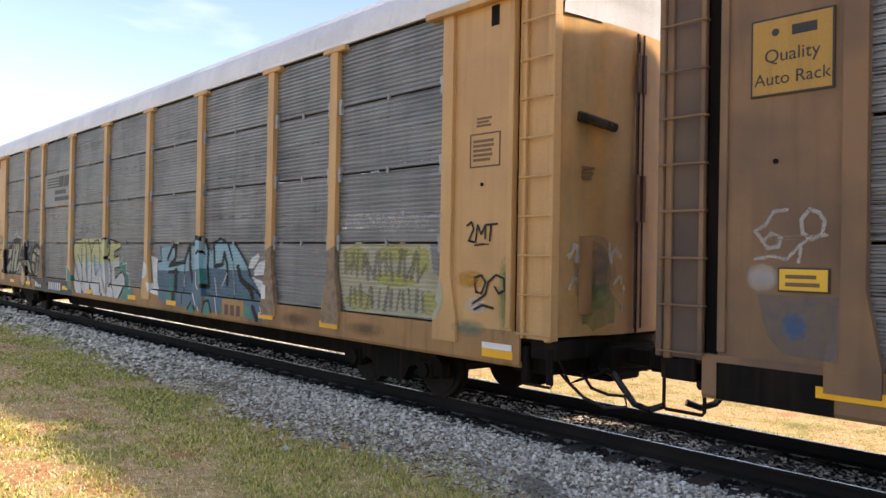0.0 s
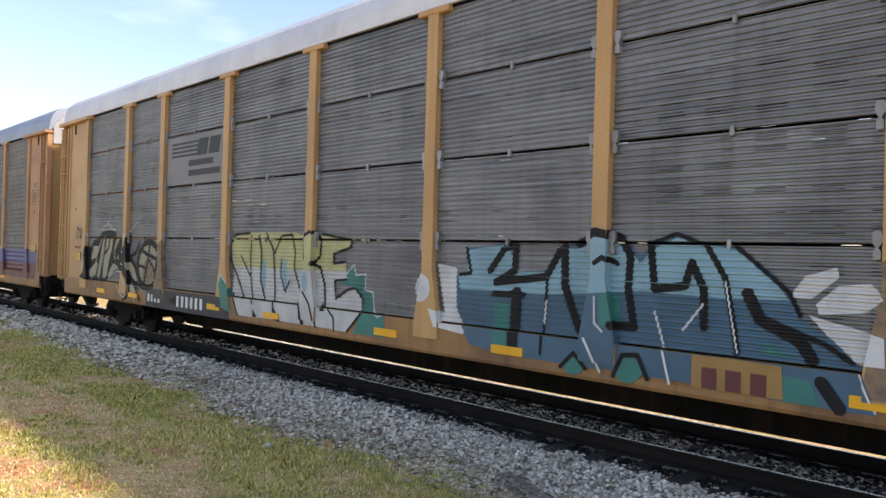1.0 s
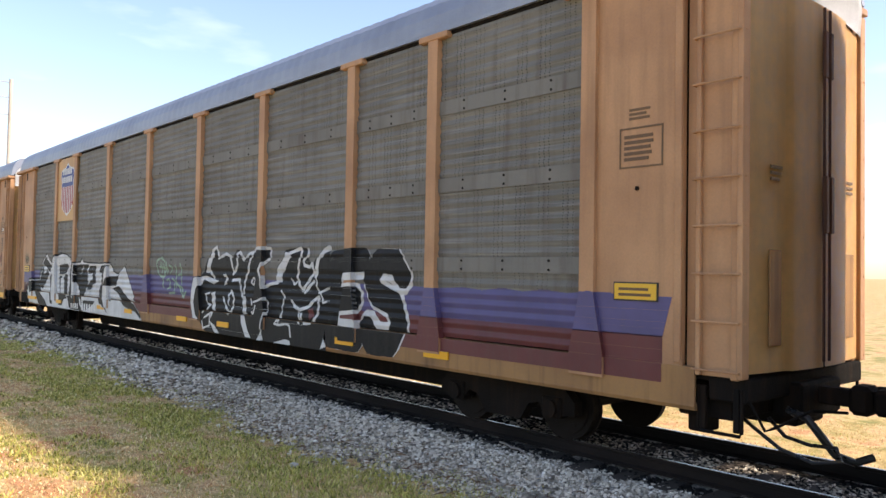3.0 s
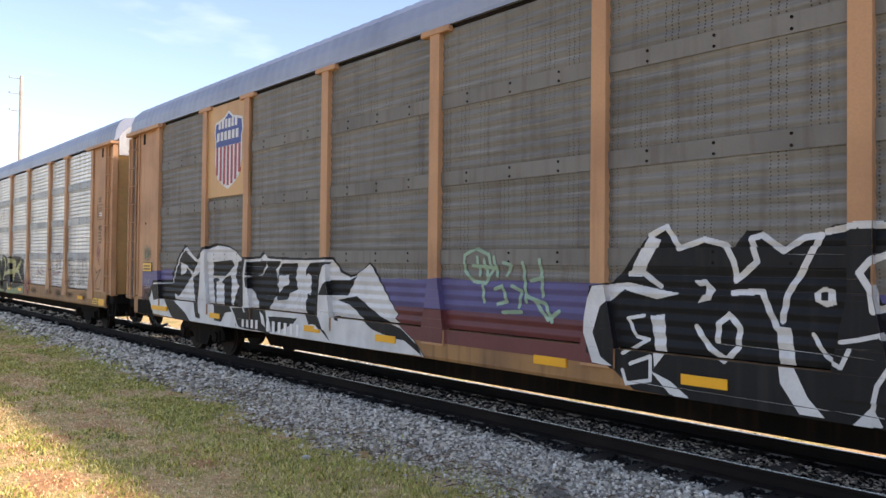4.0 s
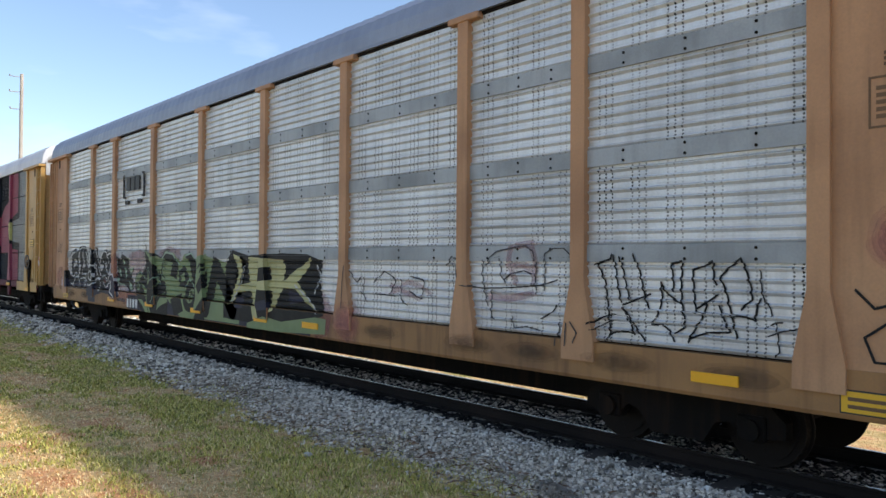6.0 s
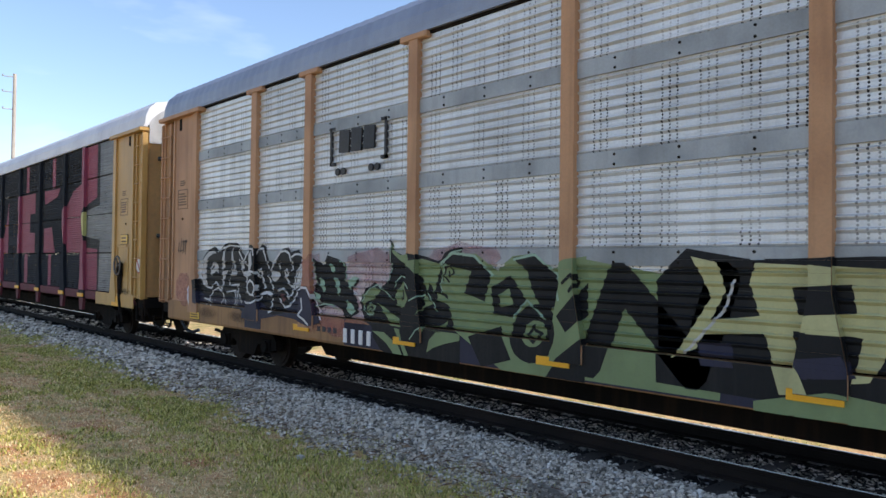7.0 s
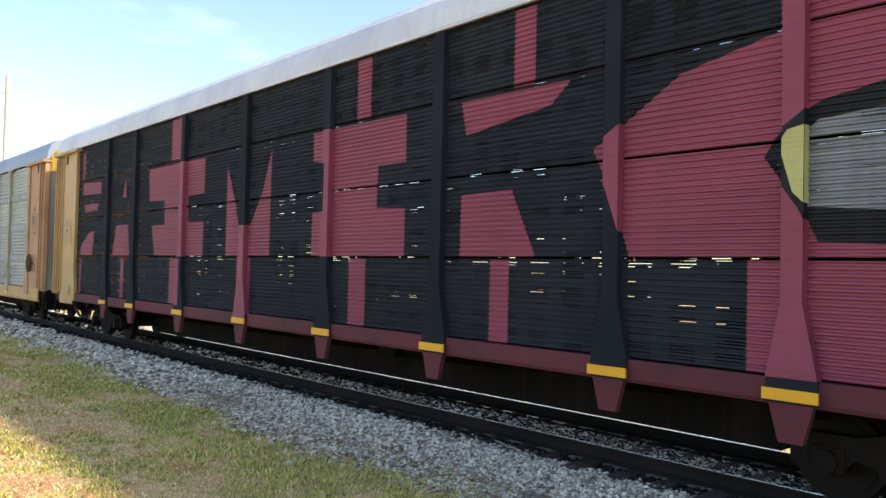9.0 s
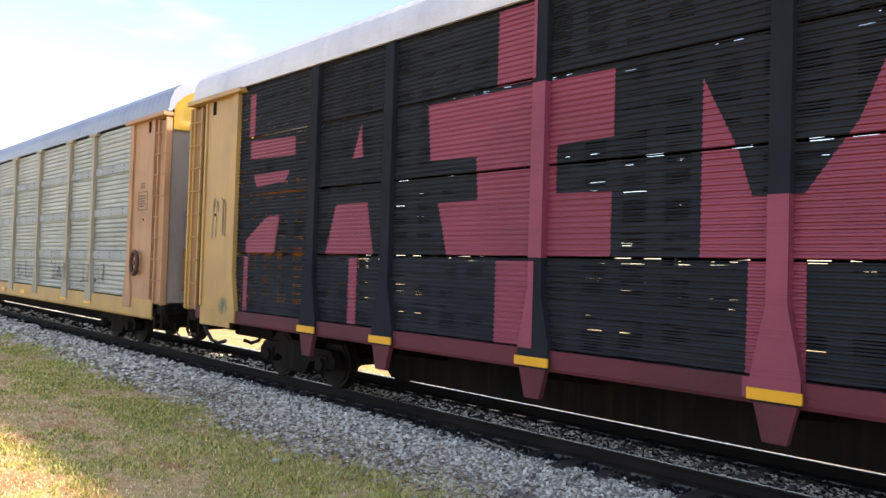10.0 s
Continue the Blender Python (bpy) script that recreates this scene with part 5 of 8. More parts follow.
def lime_letters(car, st):
    shapes = []
    shapes.append([(-0.24, 1.94), (0.12, 2.26), (0.81, 2.15), (2.15, 2.19), (3.04, 2.17), (3.50, 2.06), (3.44, 1.69), (3.55, 1.26), (3.61, 1.12), (2.58, 0.91), (0.84, 0.85), (-0.21, 0.87)])
    spray(car, st, shapes, "black", 2, label="lime and black graffiti lettering")
    shapes = []
    shapes.append([(0.84, 2.12), (2.15, 2.07), (2.26, 1.92), (2.16, 1.66), (2.56, 1.87), (2.85, 1.97), (3.17, 2.12), (3.05, 1.93), (2.67, 1.67), (3.06, 1.39), (3.25, 1.22), (2.96, 1.33), (2.57, 1.55), (2.16, 1.55), (1.96, 1.34), (1.85, 1.12), (1.70, 1.09), (1.78, 1.49), (1.18, 1.50), (1.26, 1.15), (1.35, 0.94), (1.08, 0.92), (0.92, 1.46), (0.21, 1.40), (0.34, 1.55), (0.87, 1.62), (0.77, 1.95)])
    shapes.append([(0.17, 2.18), (0.45, 2.12), (0.53, 1.84), (0.22, 1.26), (-0.04, 1.14), (0.38, 1.78)])
    spray(car, st, shapes, "lemon", 3)
    shapes = []
    shapes.append([(1.17, 1.90), (1.69, 1.94), (1.73, 1.69), (1.24, 1.65)])
    spray(car, st, shapes, "black", 4)
    shapes = []
    shapes.append([(0.84, 0.83), (1.53, 1.00), (2.18, 0.94), (3.34, 1.09), (3.70, 1.08), (3.67, 0.82), (2.18, 0.75), (0.84, 0.74)])
    spray(car, st, shapes, "green", 3)
    shapes = []
    shapes += stroke([(3.32, 1.98), (3.47, 1.79), (3.24, 1.49)], 0.030)
    shapes += stroke([(2.57, 1.62), (3.06, 1.39), (3.37, 1.16)], 0.030)
    shapes += stroke([(0.09, 1.20), (0.53, 1.67), (0.62, 1.95)], 0.030)
    spray(car, st, shapes, "pale", 4)
    shapes = []
    shapes.append([(0.22, 1.32), (0.59, 1.34), (0.64, 1.11), (0.30, 1.10)])
    shapes.append([(1.18, 1.25), (1.63, 1.32), (1.75, 1.14), (1.30, 1.09)])
    shapes.append([(2.37, 1.51), (2.77, 1.47), (2.87, 1.33), (2.41, 1.26)])
    spray(car, st, shapes, "navy", 4)


def tiger_letters(car, st):
    shapes = []
    shapes.append([(-12.33, 1.23), (-11.98, 1.60), (-10.85, 1.63), (-10.91, 1.79), (-10.64, 2.04), (-10.19, 2.46), (-9.50, 2.16), (-9.12, 2.37), (-8.54, 2.46), (-8.00, 2.41), (-7.61, 2.31), (-7.33, 2.16), (-6.56, 2.18), (-6.42, 2.28), (-6.29, 2.18), (-5.74, 2.17), (-4.91, 2.15), (-3.98, 2.17), (-3.78, 1.96), (-3.51, 1.88), (-3.36, 1.90), (-2.97, 2.09), (-2.84, 1.98), (-2.39, 1.45), (-2.25, 1.32), (-2.31, 1.26), (-2.09, 1.12), (-1.81, 0.97), (-1.58, 0.76), (-2.69, 0.75), (-3.96, 0.75), (-6.23, 0.75), (-9.74, 0.75), (-12.02, 0.78)])
    spray(car, st, shapes, "black", 1)
    shapes = []
    shapes.append([(-12.21, 1.17), (-11.86, 1.54), (-10.75, 1.57), (-10.80, 1.73), (-10.54, 1.98), (-10.09, 2.40), (-9.41, 2.10), (-9.04, 2.31), (-8.46, 2.41), (-7.92, 2.36), (-7.54, 2.26), (-7.26, 2.11), (-6.50, 2.14), (-6.36, 2.23), (-6.23, 2.14), (-5.68, 2.12), (-4.94, 2.11), (-4.01, 2.13), (-3.80, 1.92), (-3.53, 1.84), (-3.38, 1.87), (-2.99, 2.06), (-2.86, 1.94), (-2.41, 1.45), (-2.27, 1.32), (-2.33, 1.26), (-2.11, 1.12), (-1.83, 0.97), (-1.60, 0.76), (-2.71, 0.75), (-3.99, 0.75), (-6.18, 0.75), (-9.65, 0.75), (-11.91, 0.79)])
    spray(car, st, shapes, "white", 2, label="large white graffiti with black letters")
    shapes = []
    shapes.append([(-12.01, 1.50), (-10.81, 1.56), (-10.74, 1.33), (-10.59, 1.13), (-10.00, 0.92), (-9.68, 0.71), (-10.18, 0.66), (-10.78, 0.79), (-11.28, 1.20), (-11.81, 1.12)])
    shapes.append([(-10.85, 1.63), (-10.62, 1.95), (-10.14, 2.37), (-9.45, 2.06), (-9.75, 1.76), (-10.02, 1.56), (-10.49, 1.26), (-10.74, 1.33)])
    shapes.append([(-6.31, 2.09), (-5.74, 2.09), (-5.96, 1.94), (-5.90, 1.79), (-5.94, 1.45), (-6.23, 1.17), (-6.37, 1.30), (-6.28, 1.78)])
    shapes.append([(-5.74, 2.05), (-5.17, 2.06), (-5.24, 1.81), (-5.16, 1.60), (-5.45, 1.51), (-5.52, 1.40), (-5.87, 1.37), (-5.94, 1.45), (-5.88, 1.86), (-5.82, 1.98)])
    shapes.append([(-7.50, 0.98), (-6.59, 1.05), (-5.89, 1.07), (-5.10, 1.09), (-5.25, 0.97), (-5.88, 0.79), (-6.96, 0.76), (-7.49, 0.79)])
    shapes.append([(-4.74, 2.07), (-4.04, 2.09), (-4.25, 2.01), (-4.33, 1.84), (-4.37, 1.50), (-4.39, 1.15), (-4.59, 1.11), (-4.82, 1.16), (-4.91, 1.33), (-4.82, 1.54), (-4.73, 1.51), (-4.71, 1.82), (-4.83, 1.89), (-4.92, 1.82), (-4.88, 1.99)])
    shapes.append([(-4.37, 1.53), (-4.24, 1.71), (-4.08, 1.79), (-3.56, 1.79), (-3.34, 1.87), (-3.48, 1.68), (-3.59, 1.55), (-3.87, 1.54), (-4.16, 1.53)])
    shapes.append([(-3.91, 1.46), (-3.33, 1.55), (-3.08, 1.43), (-2.74, 1.28), (-2.36, 1.17), (-2.13, 1.12), (-1.93, 1.01), (-1.74, 0.90), (-1.63, 0.76), (-1.84, 0.86), (-2.07, 0.96), (-2.30, 0.96), (-2.61, 1.01), (-2.87, 1.06), (-3.22, 1.24), (-3.52, 1.40)])
    shapes.append([(-4.82, 1.16), (-4.36, 1.15), (-4.23, 0.95), (-4.02, 0.76), (-4.23, 0.88), (-4.45, 1.02), (-4.72, 1.01)])
    shapes.append([(-3.92, 1.21), (-3.81, 1.20), (-3.81, 1.12), (-3.92, 1.13)])
    shapes.append([(-9.70, 1.72), (-9.45, 1.78), (-9.15, 2.00), (-9.18, 1.53), (-9.25, 1.21), (-9.19, 0.83), (-9.44, 0.85), (-9.63, 1.40)])
    shapes.append([(-8.65, 2.06), (-7.72, 2.11), (-7.69, 1.98), (-8.05, 1.78), (-8.65, 1.78)])
    shapes.append([(-8.65, 1.72), (-8.44, 1.73), (-8.24, 1.64), (-8.11, 1.74), (-7.83, 1.80), (-7.78, 1.66), (-7.80, 1.33), (-7.73, 1.14), (-8.16, 1.04), (-8.50, 1.08), (-8.59, 1.37)])
    shapes.append([(-7.49, 2.07), (-7.07, 2.12), (-7.14, 1.86), (-7.11, 1.18), (-7.69, 1.17), (-7.61, 1.39), (-7.46, 1.58), (-7.61, 1.75), (-7.56, 1.94)])
    shapes.append([(-7.01, 2.07), (-6.28, 2.10), (-6.49, 1.84), (-6.82, 1.78), (-7.07, 1.82)])
    shapes.append([(-7.08, 1.77), (-6.49, 1.82), (-6.25, 2.01), (-6.22, 1.74), (-6.28, 1.46), (-6.27, 1.17), (-6.59, 1.20), (-6.61, 1.30), (-6.82, 1.52), (-7.03, 1.59)])
    shapes.append([(-8.50, 1.08), (-7.73, 1.14), (-7.11, 1.18), (-6.59, 1.20), (-6.27, 1.17), (-6.19, 0.96), (-6.08, 0.73), (-6.57, 0.77), (-7.03, 0.76), (-7.25, 0.79), (-7.64, 1.07), (-7.97, 1.03), (-8.15, 0.83), (-8.49, 0.84)])
    spray(car, st, shapes, "black", 3)
    shapes = []
    shapes.append([(-10.38, 2.05), (-10.03, 1.93), (-10.12, 1.80), (-10.35, 1.75)])
    shapes.append([(-5.84, 1.83), (-5.48, 1.84), (-5.48, 1.67), (-5.68, 1.63), (-5.81, 1.51), (-5.88, 1.64)])
    shapes.append([(-6.49, 1.14), (-6.34, 1.07), (-6.25, 0.85), (-6.40, 0.91)])
    shapes.append([(-8.50, 1.64), (-8.27, 1.69), (-8.13, 1.59), (-8.10, 1.19), (-8.47, 1.19)])
    shapes.append([(-6.26, 1.19), (-6.19, 1.14), (-6.08, 0.94), (-6.03, 0.76), (-6.12, 0.82), (-6.23, 1.04)])
    shapes += stroke([(-10.38, 2.03), (-10.03, 1.95), (-9.71, 1.79), (-9.96, 1.51), (-10.39, 1.27), (-10.65, 1.23)], 0.045)
    shapes += stroke([(-10.81, 1.58), (-10.62, 1.93), (-10.14, 2.35), (-9.49, 2.08)], 0.045)
    shapes += stroke([(-5.67, 1.20), (-5.46, 1.25), (-5.21, 1.38), (-5.06, 1.53), (-5.11, 1.17)], 0.045)
    shapes += stroke([(-7.73, 1.16), (-7.56, 1.00), (-7.44, 0.83), (-7.35, 0.76)], 0.045)
    shapes += stroke([(-7.12, 1.18), (-7.05, 1.10)], 0.045)
    spray(car, st, shapes, "white", 4)


def heavy_letters(car, st):
    shapes = []
    shapes.append([(1.34, 1.85), (1.61, 1.89), (1.81, 2.08), (2.06, 2.40), (2.26, 2.49), (2.45, 2.29), (2.72, 2.36), (3.03, 2.26), (3.15, 2.42), (3.32, 2.42), (3.52, 2.25), (3.82, 2.38), (3.97, 2.46), (4.35, 2.48), (4.55, 2.44), (4.55, 2.19), (4.29, 2.16), (4.29, 1.92), (4.36, 1.78), (4.74, 1.85), (4.80, 2.11), (5.01, 2.27), (5.01, 2.41), (5.57, 2.45), (5.80, 2.42), (5.83, 2.27), (5.98, 2.14), (6.12, 2.31), (6.30, 2.43), (6.47, 2.47), (6.47, 0.62), (5.68, 0.63), (4.53, 0.66), (3.05, 0.71), (2.51, 0.75), (1.93, 0.75), (1.62, 0.97), (1.31, 1.10)])
    spray(car, st, shapes, "black", 2, label="heavy black graffiti lettering with white edges")
    shapes = []
    shapes.append([(1.84, 1.99), (2.08, 2.40), (2.23, 2.35), (2.02, 2.00)])
    shapes.append([(1.39, 1.85), (1.82, 1.90), (2.17, 1.84), (2.46, 1.80), (2.17, 1.73), (1.77, 1.82), (1.50, 1.63), (1.40, 1.33), (1.51, 1.07), (1.67, 0.98), (1.40, 0.99), (1.27, 1.32), (1.28, 1.62)])
    shapes.append([(3.45, 1.53), (3.59, 1.53), (3.64, 1.16), (3.76, 0.92), (3.91, 0.76), (3.69, 0.76), (3.51, 1.02)])
    shapes.append([(2.10, 1.55), (2.27, 1.58), (2.30, 1.17), (2.18, 1.02), (2.15, 1.30)])
    shapes.append([(2.13, 0.98), (2.37, 0.90), (2.59, 0.75), (2.37, 0.76)])
    shapes.append([(2.61, 1.94), (2.75, 1.95), (2.84, 1.85), (2.79, 1.75), (2.64, 1.71), (2.73, 1.82)])
    shapes.append([(3.79, 1.85), (3.88, 1.91), (3.97, 1.89), (3.99, 1.76), (3.90, 1.73), (3.81, 1.78)])
    shapes.append([(4.12, 0.72), (4.29, 0.92), (4.38, 0.76)])
    shapes.append([(5.03, 2.38), (5.19, 2.35), (5.25, 2.27), (5.07, 2.05), (4.96, 2.00), (4.95, 1.83), (4.72, 1.83), (4.77, 2.05), (5.01, 2.25)])
    shapes.append([(4.78, 1.09), (4.95, 1.30), (4.96, 1.14)])
    shapes.append([(4.75, 0.74), (5.19, 0.84), (5.33, 0.81), (5.35, 0.74)])
    shapes.append([(5.57, 1.32), (5.63, 1.31), (5.64, 1.19), (5.59, 1.21)])
    shapes.append([(6.30, 0.76), (6.39, 0.94), (6.44, 1.08), (6.47, 0.81)])
    shapes += stroke([(2.09, 2.40), (2.29, 2.49), (2.45, 2.26), (2.72, 2.35), (2.96, 2.29), (3.05, 2.12), (3.06, 1.95)], 0.060)
    shapes += stroke([(1.84, 1.99), (2.02, 2.00), (2.22, 1.87)], 0.060)
    shapes += stroke([(3.06, 1.95), (3.28, 2.13), (3.21, 2.35), (3.32, 2.38), (3.53, 2.23), (3.71, 2.35), (3.86, 2.37)], 0.060)
    shapes += stroke([(3.91, 2.40), (4.18, 2.45), (4.52, 2.44), (4.54, 2.25), (4.29, 2.15), (4.20, 2.04), (4.29, 1.89), (4.31, 1.72)], 0.060)
    shapes += stroke([(4.31, 1.72), (4.52, 1.79), (4.81, 1.82)], 0.060)
    shapes += stroke([(3.86, 2.37), (3.71, 2.07), (3.56, 1.84), (3.51, 1.59)], 0.060)
    shapes += stroke([(3.03, 1.83), (3.32, 1.85), (3.37, 1.71), (3.46, 1.52)], 0.060)
    shapes += stroke([(2.64, 1.47), (2.78, 1.28), (2.96, 1.17), (3.08, 1.30), (3.10, 1.50), (2.99, 1.61), (2.88, 1.52), (2.87, 1.35)], 0.060)
    shapes += stroke([(5.19, 2.35), (5.57, 2.43), (5.60, 2.37), (5.53, 2.11), (5.47, 1.95), (5.55, 1.80), (5.65, 1.71)], 0.060)
    shapes += stroke([(5.65, 1.71), (5.98, 1.99)], 0.060)
    shapes += stroke([(5.73, 1.68), (6.00, 1.87)], 0.060)
    shapes += stroke([(5.80, 2.41), (5.83, 2.32), (5.70, 2.22), (5.73, 2.14), (5.90, 2.11), (5.98, 2.17), (6.01, 2.02)], 0.060)
    shapes += stroke([(5.30, 1.52), (5.39, 1.42), (5.57, 1.37), (5.83, 1.43), (6.07, 1.58), (6.17, 1.61), (6.14, 1.34), (5.98, 1.17), (5.78, 1.15)], 0.060)
    shapes += stroke([(2.02, 1.55), (1.82, 1.51), (1.93, 1.32), (2.08, 1.30), (1.78, 1.13)], 0.040)
    shapes += stroke([(1.88, 1.03), (2.13, 1.13), (2.13, 0.88), (1.83, 0.81), (1.78, 0.95)], 0.040)
    shapes += stroke([(3.79, 1.48), (3.90, 1.30), (4.05, 1.22), (4.12, 1.38)], 0.040)
    shapes += stroke([(4.05, 1.44), (4.19, 1.47), (4.36, 1.52), (4.46, 1.43), (4.45, 1.29), (4.34, 1.10), (4.29, 0.86)], 0.040)
    shapes += stroke([(5.27, 1.89), (5.39, 1.80), (5.46, 1.85)], 0.040)
    shapes += stroke([(4.93, 1.69), (5.05, 1.56), (4.99, 1.45), (4.96, 1.28), (4.91, 1.11)], 0.040)
    shapes += stroke([(4.78, 1.08), (4.96, 1.07), (5.22, 1.11), (5.31, 1.07), (5.35, 0.89)], 0.040)
    shapes += stroke([(5.52, 1.33), (5.55, 1.20), (5.63, 1.13)], 0.040)
    shapes += stroke([(6.06, 1.97), (6.10, 1.77), (6.17, 1.68), (6.47, 1.77)], 0.040)
    shapes += stroke([(6.23, 1.66), (6.30, 1.52), (6.47, 1.56)], 0.040)
    shapes += stroke([(6.06, 1.97), (6.12, 2.12), (6.16, 2.26), (6.30, 2.38), (6.47, 2.43)], 0.090)
    spray(car, st, shapes, "white", 3)
    shapes = []
    shapes.append([(5.83, 1.38), (6.00, 1.42), (6.02, 1.28), (5.88, 1.21)])
    spray(car, st, shapes, "maroon", 4)
    shapes = []
    shapes.append([(2.66, 1.88), (2.74, 1.89), (2.74, 1.80), (2.67, 1.79)])
    shapes.append([(3.85, 1.86), (3.91, 1.87), (3.92, 1.79), (3.86, 1.79)])
    spray(car, st, shapes, "black", 4)


def swirl_letters(car, st):
    shapes = []
    shapes.append([(-11.77, 1.65), (-11.45, 1.70), (-11.42, 1.92), (-11.28, 2.16), (-11.06, 2.31), (-10.83, 2.37), (-10.58, 2.28), (-10.43, 2.38), (-10.21, 2.44), (-9.76, 2.43), (-9.59, 2.28), (-9.29, 2.10), (-9.02, 2.32), (-9.01, 1.22), (-9.37, 1.13), (-10.05, 1.14), (-11.67, 1.15)])
    shapes.append([(-9.74, 1.21), (-9.76, 2.32), (-9.47, 2.06), (-9.23, 2.35), (-9.04, 2.39), (-8.93, 2.31), (-8.79, 2.40), (-8.62, 2.34), (-8.44, 2.07), (-8.34, 2.03), (-8.15, 2.19), (-7.97, 2.31), (-7.82, 2.33), (-7.67, 2.24), (-7.45, 2.29), (-7.18, 2.14), (-7.29, 2.03), (-7.45, 1.93), (-7.53, 1.71), (-7.58, 1.57), (-7.45, 1.64), (-7.05, 1.66), (-6.64, 1.05), (-6.93, 0.99), (-7.39, 1.09), (-7.96, 1.13), (-8.81, 1.04), (-9.50, 1.10)])
    spray(car, st, shapes, "black", 2, label="black and navy graffiti lettering with white edges")
    shapes = []
    shapes.append([(-11.73, 1.46), (-11.12, 1.31), (-10.05, 1.34), (-9.06, 1.32), (-8.97, 0.98), (-9.29, 1.14), (-10.05, 1.16), (-11.71, 1.16)])
    shapes.append([(-9.42, 1.30), (-8.75, 1.29), (-8.27, 1.10), (-7.90, 1.14), (-7.56, 1.39), (-7.42, 1.58), (-7.08, 1.60), (-6.67, 1.07), (-6.98, 0.98), (-7.50, 1.07), (-8.02, 1.10), (-8.81, 0.98), (-9.49, 0.97)])
    spray(car, st, shapes, "navy", 3)
    shapes = []
    shapes.append([(-11.39, 1.67), (-11.42, 1.89), (-11.28, 2.11), (-11.06, 2.25), (-10.84, 2.29), (-10.63, 2.23), (-10.84, 2.22), (-11.06, 2.14), (-11.17, 2.02), (-11.20, 1.80), (-11.16, 1.61), (-11.05, 1.53), (-11.24, 1.55)])
    shapes.append([(-10.98, 1.93), (-10.84, 2.05), (-10.70, 2.05), (-10.62, 1.94), (-10.63, 1.82), (-10.73, 1.87), (-10.84, 1.81), (-10.94, 1.75), (-10.99, 1.84)])
    shapes.append([(-10.34, 2.29), (-10.27, 2.32), (-10.29, 2.12), (-10.33, 1.94), (-10.40, 1.88), (-10.46, 1.94), (-10.40, 2.11)])
    shapes.append([(-10.46, 1.85), (-10.21, 1.89), (-10.23, 1.83), (-10.33, 1.71), (-10.36, 1.54), (-10.43, 1.54), (-10.42, 1.77)])
    shapes.append([(-9.98, 2.34), (-9.95, 2.34), (-9.90, 2.12), (-9.82, 1.90), (-9.77, 1.78), (-10.05, 1.77), (-9.98, 2.06)])
    shapes.append([(-9.66, 2.12), (-9.53, 2.07), (-9.48, 1.94), (-9.56, 1.85), (-9.59, 1.91)])
    shapes.append([(-9.59, 1.86), (-9.29, 1.89), (-9.12, 1.89), (-9.02, 1.82), (-9.22, 1.76), (-9.24, 1.68), (-9.21, 1.46), (-9.29, 1.42), (-9.37, 1.55), (-9.40, 1.75)])
    shapes.append([(-10.12, 1.67), (-10.08, 1.75), (-10.08, 1.58), (-10.14, 1.58)])
    shapes.append([(-9.22, 2.15), (-9.07, 2.27), (-9.02, 2.02), (-9.09, 1.89), (-9.27, 1.92)])
    shapes.append([(-9.00, 1.67), (-8.89, 1.61), (-8.88, 1.52), (-8.96, 1.45), (-8.93, 1.58)])
    shapes.append([(-8.44, 1.96), (-8.31, 1.90), (-8.12, 1.88), (-8.06, 1.80), (-8.28, 1.70), (-8.38, 1.73)])
    shapes.append([(-7.94, 1.86), (-7.88, 1.96), (-7.79, 1.92), (-7.79, 1.81), (-7.82, 1.78), (-7.70, 1.67), (-7.58, 1.65), (-7.58, 1.60), (-7.70, 1.62), (-7.87, 1.75)])
    shapes.append([(-8.14, 1.99), (-8.08, 2.08), (-8.09, 1.91)])
    spray(car, st, shapes, "pale", 4)
    shapes = []
    shapes += stroke([(-10.60, 2.26), (-10.43, 2.32), (-10.37, 2.35)], 0.032)
    shapes += stroke([(-10.37, 2.33), (-10.12, 2.39), (-9.67, 2.36), (-9.65, 2.25), (-9.48, 2.09), (-9.32, 1.97)], 0.032)
    shapes += stroke([(-11.05, 1.25), (-10.83, 1.45), (-10.63, 1.52), (-10.43, 1.45), (-10.30, 1.31), (-10.23, 1.18)], 0.032)
    shapes += stroke([(-11.43, 1.73), (-11.35, 1.61), (-11.16, 1.52), (-10.94, 1.50), (-10.73, 1.64), (-10.63, 1.58), (-10.43, 1.51)], 0.032)
    shapes += stroke([(-10.02, 1.59), (-9.70, 1.61), (-9.73, 1.47), (-9.64, 1.37), (-9.58, 1.26)], 0.032)
    shapes += stroke([(-10.20, 1.44), (-9.84, 1.49), (-9.84, 1.16)], 0.032)
    shapes += stroke([(-9.76, 1.47), (-9.75, 1.17)], 0.032)
    shapes += stroke([(-11.27, 1.27), (-11.09, 1.26)], 0.032)
    shapes += stroke([(-11.01, 1.29), (-11.05, 1.16)], 0.032)
    shapes += stroke([(-10.98, 1.25), (-10.83, 1.16)], 0.032)
    shapes += stroke([(-10.39, 1.28), (-10.46, 1.17)], 0.032)
    shapes += stroke([(-9.49, 2.03), (-9.35, 2.19), (-9.21, 2.30), (-9.01, 2.31), (-8.97, 2.19)], 0.038)
    shapes += stroke([(-8.93, 2.22), (-8.86, 2.31), (-8.72, 2.31), (-8.61, 2.19), (-8.51, 1.95)], 0.038)
    shapes += stroke([(-8.40, 1.96), (-8.18, 2.13), (-8.03, 2.25), (-7.88, 2.27), (-7.73, 2.22), (-7.66, 2.08), (-7.64, 1.92)], 0.038)
    shapes += stroke([(-7.64, 2.16), (-7.50, 2.21), (-7.31, 2.20), (-7.19, 2.10), (-7.31, 2.04), (-7.45, 1.95), (-7.53, 1.82), (-7.58, 1.65)], 0.038)
